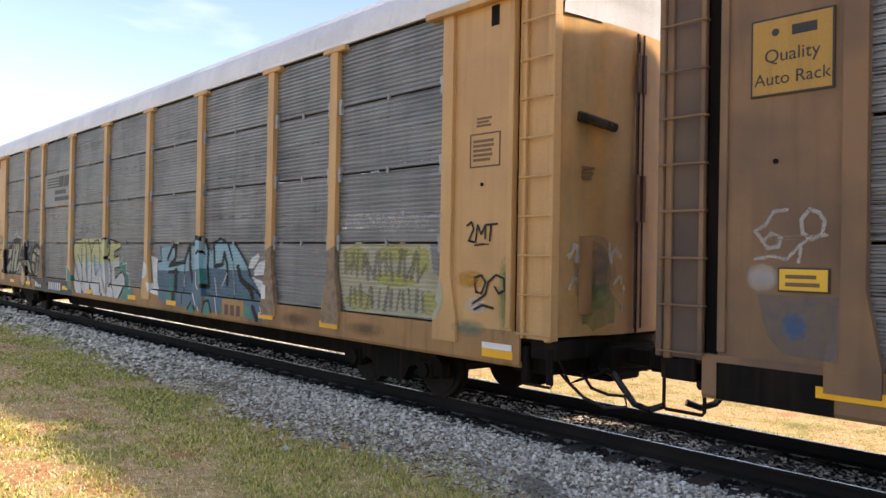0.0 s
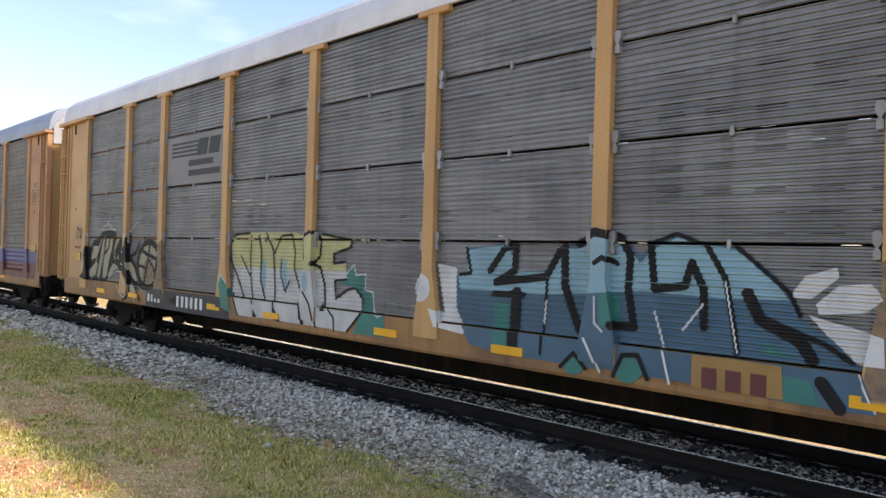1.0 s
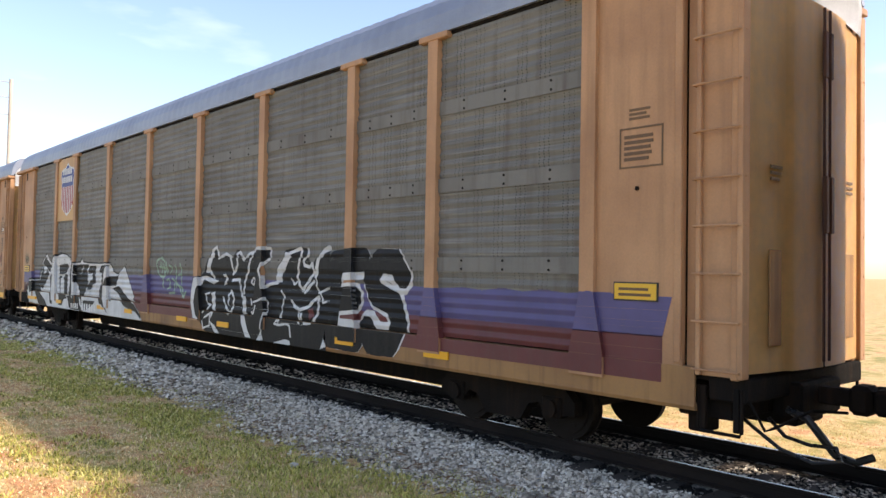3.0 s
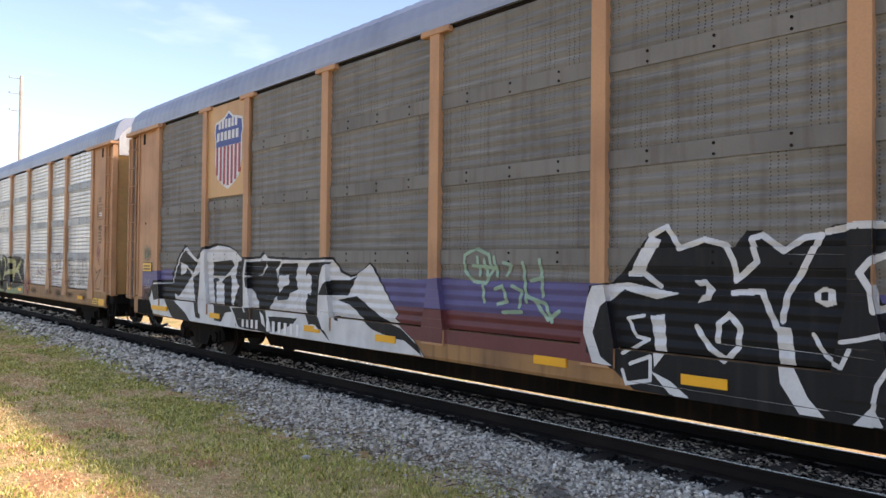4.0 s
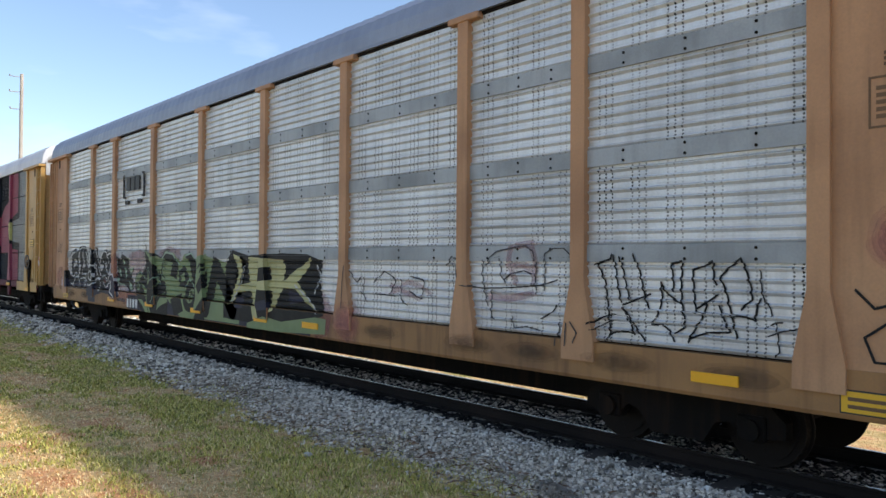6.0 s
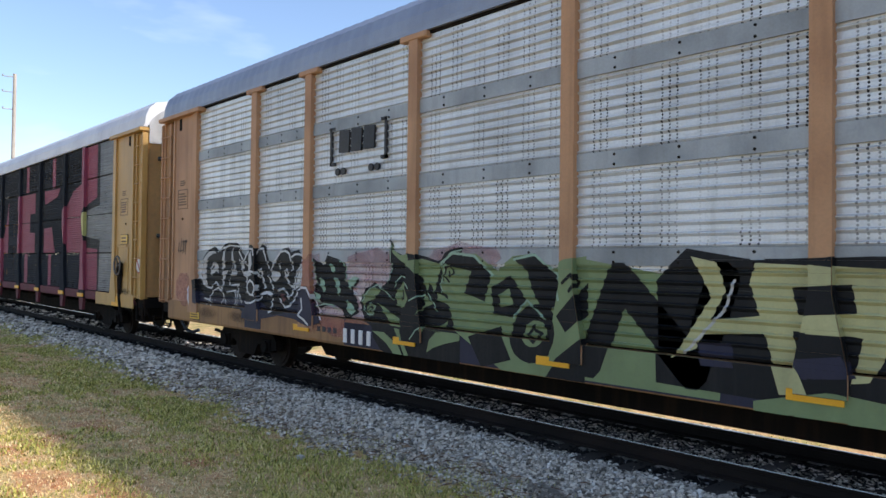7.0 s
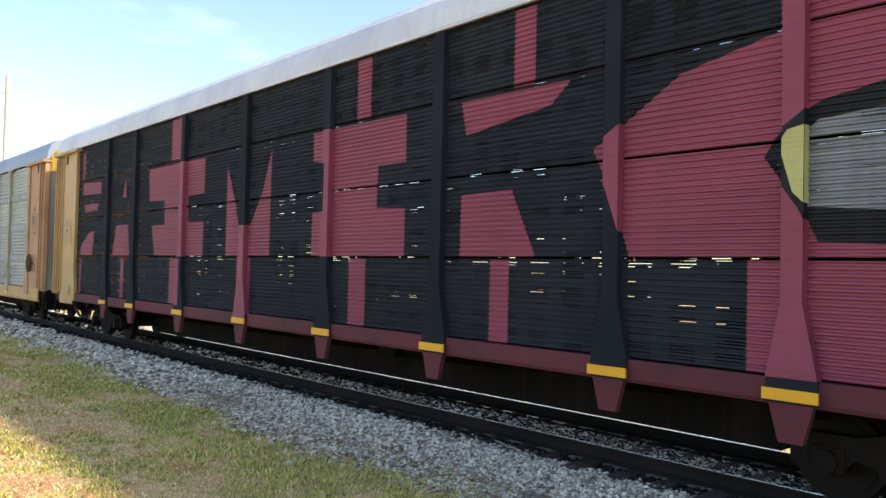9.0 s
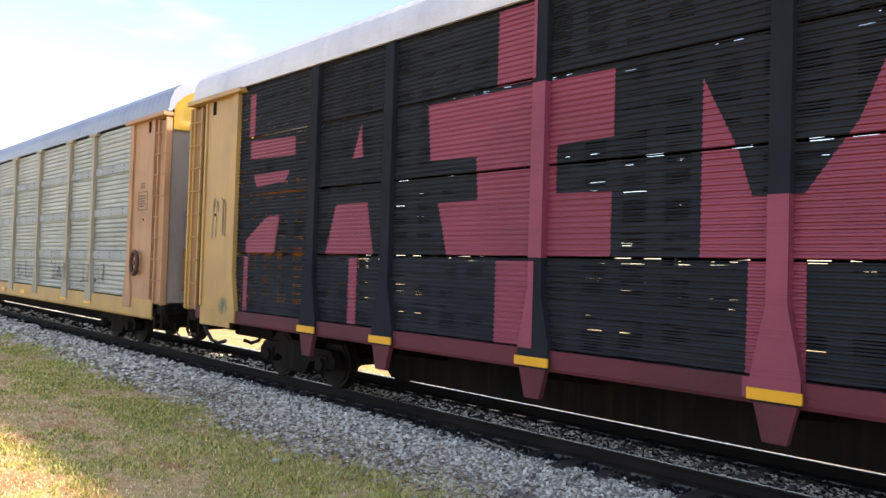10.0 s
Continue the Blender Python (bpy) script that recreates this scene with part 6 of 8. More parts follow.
    shapes += stroke([(-9.31, 1.81), (-9.15, 1.88), (-8.97, 1.87), (-8.82, 1.77)], 0.038)
    shapes += stroke([(-9.37, 1.36), (-9.22, 1.28), (-9.03, 1.28), (-8.85, 1.34), (-8.75, 1.41)], 0.038)
    shapes += stroke([(-8.93, 1.43), (-9.07, 1.44), (-9.17, 1.50), (-9.19, 1.63), (-9.08, 1.71), (-8.96, 1.67), (-8.89, 1.58), (-8.96, 1.47)], 0.038)
    shapes += stroke([(-8.51, 1.81), (-8.37, 1.64), (-8.30, 1.56)], 0.038)
    shapes += stroke([(-8.15, 1.54), (-7.96, 1.59), (-7.81, 1.50), (-7.78, 1.42), (-7.67, 1.49), (-7.58, 1.60)], 0.038)
    shapes += stroke([(-8.09, 1.40), (-7.90, 1.25), (-7.73, 1.29), (-7.56, 1.41), (-7.45, 1.58), (-7.28, 1.63), (-7.05, 1.63), (-6.93, 1.49), (-6.74, 1.26), (-6.64, 1.12)], 0.038)
    shapes += stroke([(-8.34, 1.38), (-8.40, 1.14), (-8.27, 1.18)], 0.038)
    shapes += stroke([(-7.21, 1.44), (-7.18, 1.26), (-7.28, 1.18)], 0.038)
    shapes += stroke([(-7.31, 1.15), (-7.13, 1.09), (-6.98, 1.01)], 0.038)
    shapes += stroke([(-8.86, 1.89), (-8.79, 1.92), (-8.75, 1.80), (-8.68, 1.68), (-8.62, 1.58)], 0.060)
    shapes += stroke([(-8.75, 1.46), (-8.54, 1.50), (-8.37, 1.46)], 0.060)
    spray(car, st, shapes, "white", 5)
    shapes = []
    shapes.append([(-10.91, 1.96), (-10.80, 1.99), (-10.80, 1.93), (-10.89, 1.88)])
    shapes.append([(-9.96, 2.06), (-9.90, 1.90), (-9.97, 1.90)])
    shapes.append([(-7.89, 1.89), (-7.85, 1.91), (-7.83, 1.86), (-7.88, 1.84)])
    shapes.append([(-8.82, 1.86), (-8.76, 1.82), (-8.81, 1.78)])
    spray(car, st, shapes, "black", 6)
    shapes = []
    shapes.append([(-8.06, 1.49), (-7.93, 1.49), (-7.87, 1.39), (-7.96, 1.35)])
    spray(car, st, shapes, "maroon", 6)
    shapes = []
    shapes.append([(-11.92, 1.60), (-12.10, 1.44), (-11.87, 1.10)])
    spray(car, st, shapes, "white", 4)


def green_letters(car, st):
    shapes = []
    shapes.append([(-6.95, 2.14), (-6.62, 2.02), (-6.50, 2.19), (-6.14, 2.12), (-5.96, 2.03), (-5.98, 1.75), (-5.69, 1.85), (-5.59, 1.80), (-5.80, 1.64), (-5.65, 1.46), (-5.62, 1.29), (-5.94, 1.14), (-6.13, 1.34), (-6.41, 1.38), (-6.74, 1.29), (-6.89, 1.38), (-6.94, 1.55), (-6.86, 1.75), (-6.92, 1.95)])
    spray(car, st, shapes, "black", 2)
    shapes = []
    shapes.append([(-6.75, 1.82), (-6.64, 1.79), (-6.58, 1.63), (-6.62, 1.56), (-6.75, 1.69)])
    shapes.append([(-6.33, 1.83), (-6.18, 1.81), (-6.14, 1.62), (-6.17, 1.52), (-6.25, 1.65)])
    shapes.append([(-6.47, 2.06), (-6.34, 2.03), (-6.29, 1.90), (-6.42, 1.93)])
    shapes.append([(-5.95, 1.78), (-5.76, 1.86), (-5.62, 1.83), (-5.76, 1.73), (-5.85, 1.63)])
    shapes.append([(-5.94, 1.48), (-5.83, 1.42), (-5.69, 1.31), (-5.83, 1.24), (-5.94, 1.29)])
    shapes.append([(-6.92, 1.58), (-6.74, 1.52), (-6.74, 1.39), (-6.87, 1.41)])
    shapes += stroke([(-6.85, 1.32), (-6.61, 1.38), (-6.37, 1.37), (-6.17, 1.30)], 0.025)
    shapes += stroke([(-6.95, 2.12), (-6.91, 1.88), (-6.84, 1.72)], 0.025)
    shapes += stroke([(-6.13, 2.10), (-5.98, 2.01), (-5.99, 1.77)], 0.025)
    spray(car, st, shapes, "mint", 3)
    shapes = []
    shapes.append([(-4.83, 2.47), (-4.71, 2.26), (-4.49, 2.19), (-4.35, 2.22), (-4.00, 2.18), (-3.71, 2.11), (-3.64, 2.13), (-3.57, 2.22), (-3.43, 2.28), (-3.22, 2.30), (-3.21, 0.67), (-4.00, 0.67), (-4.71, 0.65), (-5.00, 0.79), (-5.17, 0.94), (-5.21, 1.11), (-5.41, 1.17), (-5.53, 1.29), (-5.58, 1.47), (-5.47, 1.65), (-5.21, 1.78), (-5.05, 1.70), (-4.89, 1.79), (-4.80, 1.99)])
    spray(car, st, shapes, "black", 1, label="green and black graffiti lettering with pale edges")
    shapes = []
    shapes.append([(-4.80, 2.40), (-4.72, 2.27), (-4.54, 2.19), (-4.32, 2.21), (-4.29, 2.11), (-4.05, 2.14), (-3.66, 2.07), (-3.73, 1.87), (-3.80, 1.66), (-3.90, 1.81), (-3.96, 1.68), (-4.05, 1.86), (-4.27, 2.01), (-4.54, 2.11), (-4.73, 2.22)])
    shapes.append([(-4.69, 1.61), (-4.54, 1.76), (-4.47, 1.81), (-4.37, 1.71), (-4.29, 1.56), (-4.37, 1.44), (-4.51, 1.41), (-4.63, 1.45)])
    shapes.append([(-5.51, 1.56), (-5.38, 1.66), (-5.18, 1.70), (-5.05, 1.66), (-5.21, 1.52), (-5.38, 1.48), (-5.48, 1.39)])
    shapes.append([(-5.41, 1.39), (-5.28, 1.46), (-5.18, 1.41), (-5.21, 1.29), (-5.34, 1.25)])
    shapes.append([(-5.11, 1.47), (-4.89, 1.38), (-4.60, 1.26), (-4.43, 1.15), (-4.71, 1.14), (-4.89, 1.26)])
    shapes.append([(-5.18, 1.04), (-4.89, 1.04), (-4.54, 0.87), (-4.40, 0.67), (-4.54, 0.65), (-4.83, 0.88)])
    shapes.append([(-4.65, 1.12), (-4.48, 1.11), (-4.40, 0.88), (-4.29, 0.72), (-4.37, 0.69)])
    shapes.append([(-4.03, 1.65), (-3.95, 1.60), (-3.83, 1.51), (-4.00, 1.45), (-4.13, 1.33), (-4.00, 1.50)])
    shapes.append([(-3.68, 1.87), (-3.52, 1.78), (-3.38, 1.69), (-3.34, 1.60), (-3.52, 1.63), (-3.66, 1.72)])
    shapes.append([(-3.75, 1.67), (-3.61, 1.63), (-3.43, 1.54), (-3.32, 1.43), (-3.38, 1.43), (-3.56, 1.53), (-3.73, 1.57)])
    shapes.append([(-3.61, 2.02), (-3.52, 2.08), (-3.43, 2.05), (-3.34, 1.93), (-3.32, 1.74), (-3.43, 1.78), (-3.54, 1.87), (-3.62, 1.92)])
    shapes.append([(-3.85, 1.01), (-3.70, 1.13), (-3.52, 1.14), (-3.22, 1.14), (-3.22, 1.05), (-3.52, 0.98), (-3.75, 0.91), (-3.90, 0.83)])
    shapes.append([(-3.68, 1.20), (-3.52, 1.29), (-3.53, 1.20)])
    shapes.append([(-4.05, 1.16), (-3.99, 1.20), (-3.96, 1.15), (-4.02, 1.10)])
    spray(car, st, shapes, "green", 3)
    shapes = []
    shapes += stroke([(-4.79, 2.33), (-4.77, 1.99), (-4.87, 1.77)], 0.020)
    shapes += stroke([(-4.54, 1.89), (-4.40, 1.84), (-4.29, 1.71)], 0.020)
    shapes += stroke([(-4.26, 1.54), (-4.13, 1.59), (-4.00, 1.63)], 0.020)
    shapes += stroke([(-3.95, 1.66), (-3.83, 1.54), (-3.74, 1.42)], 0.020)
    shapes += stroke([(-4.23, 0.99), (-4.10, 1.13), (-4.00, 1.17)], 0.020)
    shapes += stroke([(-5.53, 1.47), (-5.38, 1.64), (-5.15, 1.74), (-4.96, 1.66), (-4.72, 1.53)], 0.020)
    shapes += stroke([(-5.48, 1.39), (-5.38, 1.28), (-5.24, 1.28), (-5.18, 1.41), (-5.28, 1.46), (-5.34, 1.39)], 0.020)
    shapes += stroke([(-4.70, 1.72), (-4.63, 1.83), (-4.54, 1.89)], 0.020)
    shapes += stroke([(-3.63, 1.90), (-3.67, 1.75), (-3.62, 1.68)], 0.020)
    shapes += stroke([(-3.61, 1.97), (-3.56, 2.12), (-3.43, 2.23), (-3.22, 2.26)], 0.020)
    spray(car, st, shapes, "mint", 5)
    shapes = []
    shapes += stroke([(-4.44, 1.49), (-4.50, 1.54), (-4.48, 1.67), (-4.38, 1.67), (-4.37, 1.57), (-4.44, 1.53)], 0.028)
    shapes += stroke([(-3.50, 1.83), (-3.59, 1.90), (-3.56, 2.02), (-3.45, 2.05), (-3.40, 1.95), (-3.47, 1.90), (-3.50, 1.97)], 0.028)
    shapes += stroke([(-5.38, 1.31), (-5.33, 1.40), (-5.24, 1.39), (-5.28, 1.33)], 0.028)
    spray(car, st, shapes, "black", 5)
    shapes = []
    shapes.append([(-3.39, 1.21), (-3.67, 2.03), (-3.40, 2.21), (-2.94, 2.21), (-2.57, 1.99), (-2.29, 2.18), (-1.92, 2.21), (-1.67, 2.01), (-1.44, 2.14), (-1.14, 2.18), (-1.13, 0.75), (-2.45, 0.75)])
    spray(car, st, shapes, "green", 2)
    shapes = []
    shapes.append([(-3.68, 2.09), (-3.40, 2.24), (-3.00, 2.18), (-2.69, 1.93), (-2.81, 1.59), (-3.19, 1.69), (-3.06, 1.98), (-3.39, 2.03)])
    shapes.append([(-2.69, 1.77), (-2.34, 1.94), (-2.07, 1.64), (-2.29, 1.41), (-2.63, 1.44)])
    shapes.append([(-2.29, 2.16), (-1.92, 2.21), (-1.58, 1.96), (-1.53, 1.67), (-1.77, 1.46), (-1.97, 1.75), (-2.07, 2.00)])
    shapes.append([(-1.55, 1.28), (-1.57, 1.16), (-1.63, 1.05), (-1.73, 0.96), (-1.85, 0.90), (-1.98, 0.88), (-2.11, 0.91), (-2.22, 0.97), (-2.29, 1.08), (-2.31, 1.20), (-2.29, 1.33), (-2.22, 1.45), (-2.11, 1.54), (-1.98, 1.59), (-1.85, 1.60), (-1.73, 1.56), (-1.63, 1.49), (-1.57, 1.39)])
    shapes.append([(-1.53, 1.48), (-1.14, 1.88), (-1.13, 1.51), (-1.39, 1.30)])
    shapes.append([(-3.06, 1.12), (-2.51, 1.29), (-2.28, 0.89), (-2.80, 0.75)])
    shapes.append([(-1.53, 0.99), (-1.13, 1.28), (-1.13, 0.75), (-1.71, 0.75)])
    spray(car, st, shapes, "black", 3)
    shapes = []
    shapes.append([(-1.74, 1.26), (-1.75, 1.19), (-1.80, 1.13), (-1.87, 1.09), (-1.96, 1.08), (-2.03, 1.10), (-2.08, 1.15), (-2.10, 1.22), (-2.08, 1.30), (-2.03, 1.36), (-1.96, 1.40), (-1.88, 1.40), (-1.80, 1.38), (-1.75, 1.33)])
    shapes.append([(-2.54, 1.69), (-2.37, 1.78), (-2.29, 1.57), (-2.51, 1.53)])
    spray(car, st, shapes, "green", 4)
    shapes = []
    shapes += stroke([(-1.92, 1.34), (-2.02, 1.23), (-1.91, 1.14), (-1.81, 1.25), (-1.92, 1.28)], 0.041)
    shapes += stroke([(-1.44, 1.87), (-1.32, 1.97), (-1.26, 1.88), (-1.34, 1.78)], 0.039)
    spray(car, st, shapes, "black", 5)
    shapes = []
    shapes += stroke([(-3.67, 2.06), (-3.40, 2.22), (-2.97, 2.18), (-2.66, 1.93)], 0.036)
    shapes += stroke([(-2.26, 2.14), (-1.92, 2.20), (-1.58, 1.96), (-1.50, 1.67)], 0.032)
    shapes += stroke([(-2.29, 1.41), (-2.07, 1.64), (-1.77, 1.43)], 0.026)
    spray(car, st, shapes, "mint", 4)


def thin_tags(car, st):
    shapes = []
    shapes += stroke([(9.25, 2.05), (9.30, 2.06), (9.49, 2.11), (9.50, 2.16)], 0.022)
    shapes += stroke([(9.30, 2.05), (9.40, 1.85), (9.44, 1.57), (9.47, 1.29), (9.43, 1.21)], 0.022)
    shapes += stroke([(9.52, 2.15), (9.56, 1.85), (9.61, 1.64)], 0.022)
    shapes += stroke([(9.60, 2.13), (9.67, 1.86), (9.72, 1.67)], 0.022)
    shapes += stroke([(9.78, 2.16), (9.85, 1.98), (9.90, 1.77), (9.96, 1.59)], 0.022)
    shapes += stroke([(9.63, 1.61), (9.81, 1.67), (9.98, 1.74)], 0.022)
    shapes += stroke([(9.64, 1.58), (9.76, 1.43), (9.85, 1.32), (9.92, 1.24)], 0.022)
    shapes += stroke([(9.45, 1.27), (9.55, 1.31), (9.71, 1.32), (9.79, 1.30), (9.74, 1.40), (9.63, 1.58)], 0.022)
    shapes += stroke([(9.20, 1.38), (9.40, 1.47), (9.53, 1.50)], 0.022)
    shapes += stroke([(10.11, 1.87), (10.13, 1.69), (10.08, 1.54), (10.00, 1.41), (10.12, 1.43), (10.22, 1.37), (10.27, 1.26)], 0.022)
    shapes += stroke([(10.11, 1.86), (10.19, 1.75), (10.36, 1.65)], 0.022)
    shapes += stroke([(10.24, 2.06), (10.26, 1.87), (10.26, 1.78)], 0.022)
    shapes += stroke([(10.23, 2.06), (10.37, 2.09), (10.35, 1.87), (10.36, 1.67), (10.39, 1.50), (10.40, 1.42), (10.29, 1.35)], 0.022)
    shapes += stroke([(10.48, 2.00), (10.61, 2.04), (10.71, 2.09), (10.71, 1.94), (10.74, 1.86)], 0.022)
    shapes += stroke([(10.48, 2.00), (10.50, 1.76), (10.52, 1.57)], 0.022)
    shapes += stroke([(10.52, 1.61), (10.64, 1.68), (10.75, 1.76)], 0.022)
    shapes += stroke([(10.64, 1.66), (10.58, 1.51), (10.48, 1.36), (10.43, 1.27)], 0.022)
    shapes += stroke([(10.44, 1.30), (10.64, 1.38), (10.89, 1.40)], 0.022)
    shapes += stroke([(10.77, 1.65), (10.83, 1.50), (10.89, 1.40)], 0.022)
    shapes += stroke([(10.78, 1.94), (10.88, 2.03), (11.01, 2.12), (11.05, 2.00), (11.10, 1.84), (11.11, 1.73), (11.00, 1.63)], 0.022)
    shapes += stroke([(10.78, 1.94), (10.85, 1.78), (10.90, 1.56), (10.96, 1.35)], 0.022)
    shapes += stroke([(10.90, 1.55), (11.02, 1.57), (11.14, 1.53), (11.15, 1.63), (11.19, 1.74)], 0.022)
    shapes += stroke([(11.19, 2.01), (11.20, 1.84), (11.23, 1.71), (11.28, 1.69), (11.30, 1.58)], 0.014)
    shapes += stroke([(11.24, 1.47), (11.33, 1.52), (11.40, 1.53)], 0.014)
    shapes += stroke([(11.26, 1.39), (11.41, 1.45), (11.55, 1.48)], 0.014)
    shapes += stroke([(11.34, 1.52), (11.36, 1.38), (11.37, 1.25), (11.34, 1.21)], 0.014)
    shapes += stroke([(9.24, 1.31), (9.44, 1.41), (9.51, 1.43)], 0.014)
    spray(car, st, shapes, "black", 4, label="black sprayed tag in thin lines")
    shapes = []
    shapes += stroke([(8.05, 2.27), (8.29, 2.30), (8.36, 2.10), (8.31, 1.82)], 0.090)
    shapes += stroke([(7.95, 2.02), (8.15, 2.03), (8.34, 1.96)], 0.090)
    shapes += stroke([(7.55, 1.62), (7.91, 1.60), (8.29, 1.68)], 0.090)
    shapes += stroke([(7.95, 2.24), (7.90, 2.02), (8.02, 1.81)], 0.090)
    spray(car, st, shapes, "mist_pink", 2)
    shapes = []
    shapes += stroke([(7.50, 2.02), (7.56, 2.11), (7.70, 2.20), (7.95, 2.24), (8.19, 2.27), (8.33, 2.20), (8.36, 2.03), (8.34, 1.82), (8.37, 1.68)], 0.018)
    shapes += stroke([(7.44, 2.09), (7.41, 1.94), (7.45, 1.72), (7.52, 1.50)], 0.018)
    shapes += stroke([(7.75, 2.13), (7.76, 1.88), (7.83, 1.81)], 0.018)
    shapes += stroke([(7.80, 1.84), (7.95, 1.92), (8.15, 1.96), (8.29, 1.92)], 0.018)
    shapes += stroke([(8.52, 2.17), (8.50, 1.96), (8.49, 1.72)], 0.018)
    shapes += stroke([(8.52, 2.17), (8.65, 2.23), (8.82, 2.23), (8.95, 2.13)], 0.018)
    shapes += stroke([(7.06, 1.75), (7.39, 1.72), (7.91, 1.74), (8.47, 1.79), (8.70, 1.86)], 0.018)
    shapes += stroke([(7.60, 1.73), (7.58, 1.36), (7.66, 1.33)], 0.018)
    shapes += stroke([(7.96, 1.38), (7.99, 1.24), (8.20, 1.27), (8.43, 1.24)], 0.018)
    shapes += stroke([(8.43, 1.38), (8.61, 1.46), (8.70, 1.56)], 0.018)
    shapes += stroke([(8.74, 1.36), (8.70, 1.09)], 0.018)
    shapes += stroke([(8.83, 1.40), (8.81, 1.07)], 0.018)
    shapes += stroke([(8.90, 1.37), (8.88, 1.10)], 0.018)
    shapes += stroke([(8.96, 1.38), (9.06, 1.26), (9.00, 1.15)], 0.018)
    shapes += stroke([(6.71, 2.01), (6.83, 2.13), (6.96, 2.09), (7.00, 1.86)], 0.018)
    spray(car, st, shapes, "charcoal", 4, label="thin grey sprayed tag")
    shapes = []
    shapes += stroke([(4.27, 1.99), (4.23, 1.71), (4.20, 1.30)], 0.020)
    shapes += stroke([(4.32, 1.90), (4.52, 1.72), (4.67, 1.81)], 0.020)
    shapes += stroke([(4.75, 1.81), (4.68, 1.55), (4.83, 1.42)], 0.020)
    shapes += stroke([(4.98, 1.73), (5.27, 1.91), (5.56, 1.79), (5.42, 1.57)], 0.020)
    shapes += stroke([(5.06, 1.56), (5.56, 1.54)], 0.020)
    shapes += stroke([(5.69, 1.79), (5.67, 1.50), (5.83, 1.42)], 0.020)
    shapes += stroke([(5.90, 1.84), (6.22, 1.80), (6.16, 1.52), (5.86, 1.63)], 0.020)
    spray(car, st, shapes, "charcoal", 4)
    shapes = []
    shapes += stroke([(5.42, 1.57), (5.83, 1.75), (6.09, 1.72), (6.35, 1.61)], 0.070)
    shapes += stroke([(5.42, 1.70), (6.10, 1.52)], 0.070)
    spray(car, st, shapes, "mist_pink", 3)


def bubble_letters(car, st):
    shapes = []
    shapes.append([(-4.39, 1.41), (-4.29, 1.59), (-4.08, 1.43), (-3.90, 0.87), (-4.24, 0.93)])
    shapes.append([(-0.74, 1.61), (-0.43, 1.74), (-0.26, 1.88), (-0.20, 1.72), (0.04, 1.75), (0.03, 1.51), (0.22, 1.49), (0.26, 1.19), (0.56, 1.19), (0.55, 0.86), (-0.19, 0.85), (0.02, 1.22), (-0.06, 1.44), (-0.27, 1.54)])
    spray(car, st, shapes, "teal", 1)
    shapes = []
    shapes += stroke([(-0.43, 1.74), (-0.26, 1.88), (-0.20, 1.72), (0.04, 1.75), (0.03, 1.51), (0.22, 1.49), (0.26, 1.22), (0.39, 1.14), (0.56, 1.20)], 0.020)
    shapes += stroke([(-4.39, 1.40), (-4.29, 1.58), (-4.08, 1.42)], 0.022)
    spray(car, st, shapes, "white", 2)
    shapes = []
    shapes.append([(-4.07, 2.22), (-3.81, 2.35), (-3.31, 2.37), (-2.79, 2.37), (-2.30, 2.37), (-1.85, 2.36), (-1.61, 2.31), (-1.34, 2.40), (-1.12, 2.31), (-0.75, 2.32), (-0.31, 2.27), (-0.36, 2.14), (-0.78, 2.01), (-0.78, 1.88), (-0.47, 1.89), (-0.43, 1.67), (-0.74, 1.62), (-0.65, 1.34), (-0.35, 1.48), (-0.20, 1.53), (-0.02, 1.38), (0.02, 1.22), (-0.33, 0.86), (-1.05, 0.87), (-2.37, 0.87), (-3.64, 0.86), (-3.98, 1.26), (-3.92, 1.57)])
    spray(car, st, shapes, "pale", 2, label="lemon and white graffiti lettering with black edges")
    shapes = []
    shapes.append([(-4.07, 2.22), (-3.81, 2.35), (-3.31, 2.37), (-2.79, 2.37), (-2.30, 2.37), (-1.85, 2.36), (-1.61, 2.31), (-1.34, 2.40), (-1.12, 2.31), (-0.75, 2.32), (-0.31, 2.27), (-0.36, 2.14), (-0.78, 2.01), (-0.78, 1.88), (-0.47, 1.89), (-0.45, 1.79), (-1.33, 1.75), (-2.50, 1.74), (-3.93, 1.74)])
    spray(car, st, shapes, "lemon", 3)
    shapes = []
    shapes.append([(-2.11, 1.66), (-2.12, 1.51), (-2.15, 1.41), (-2.18, 1.37), (-2.23, 1.40), (-2.26, 1.51), (-2.27, 1.65), (-2.27, 1.79), (-2.24, 1.90), (-2.20, 1.94), (-2.16, 1.90), (-2.13, 1.80)])
    shapes.append([(-2.78, 1.62), (-2.79, 1.48), (-2.82, 1.38), (-2.86, 1.34), (-2.91, 1.37), (-2.94, 1.47), (-2.96, 1.62), (-2.95, 1.76), (-2.92, 1.86), (-2.88, 1.90), (-2.83, 1.87), (-2.80, 1.76)])
    shapes.append([(-1.39, 1.57), (-1.39, 1.49), (-1.42, 1.42), (-1.45, 1.40), (-1.49, 1.42), (-1.52, 1.48), (-1.53, 1.56), (-1.52, 1.64), (-1.50, 1.70), (-1.46, 1.73), (-1.43, 1.71), (-1.40, 1.65)])
    spray(car, st, shapes, "sky_blue", 4)
    shapes = []
    shapes += stroke([(-3.37, 2.36), (-3.88, 2.33), (-4.04, 2.18), (-4.06, 1.87), (-3.76, 1.53), (-3.52, 1.18)], 0.046)
    shapes += stroke([(-3.67, 1.94), (-3.29, 1.56), (-3.25, 1.31), (-3.16, 1.11)], 0.039)
    shapes += stroke([(-3.31, 2.31), (-3.33, 1.93), (-3.29, 1.56)], 0.038)
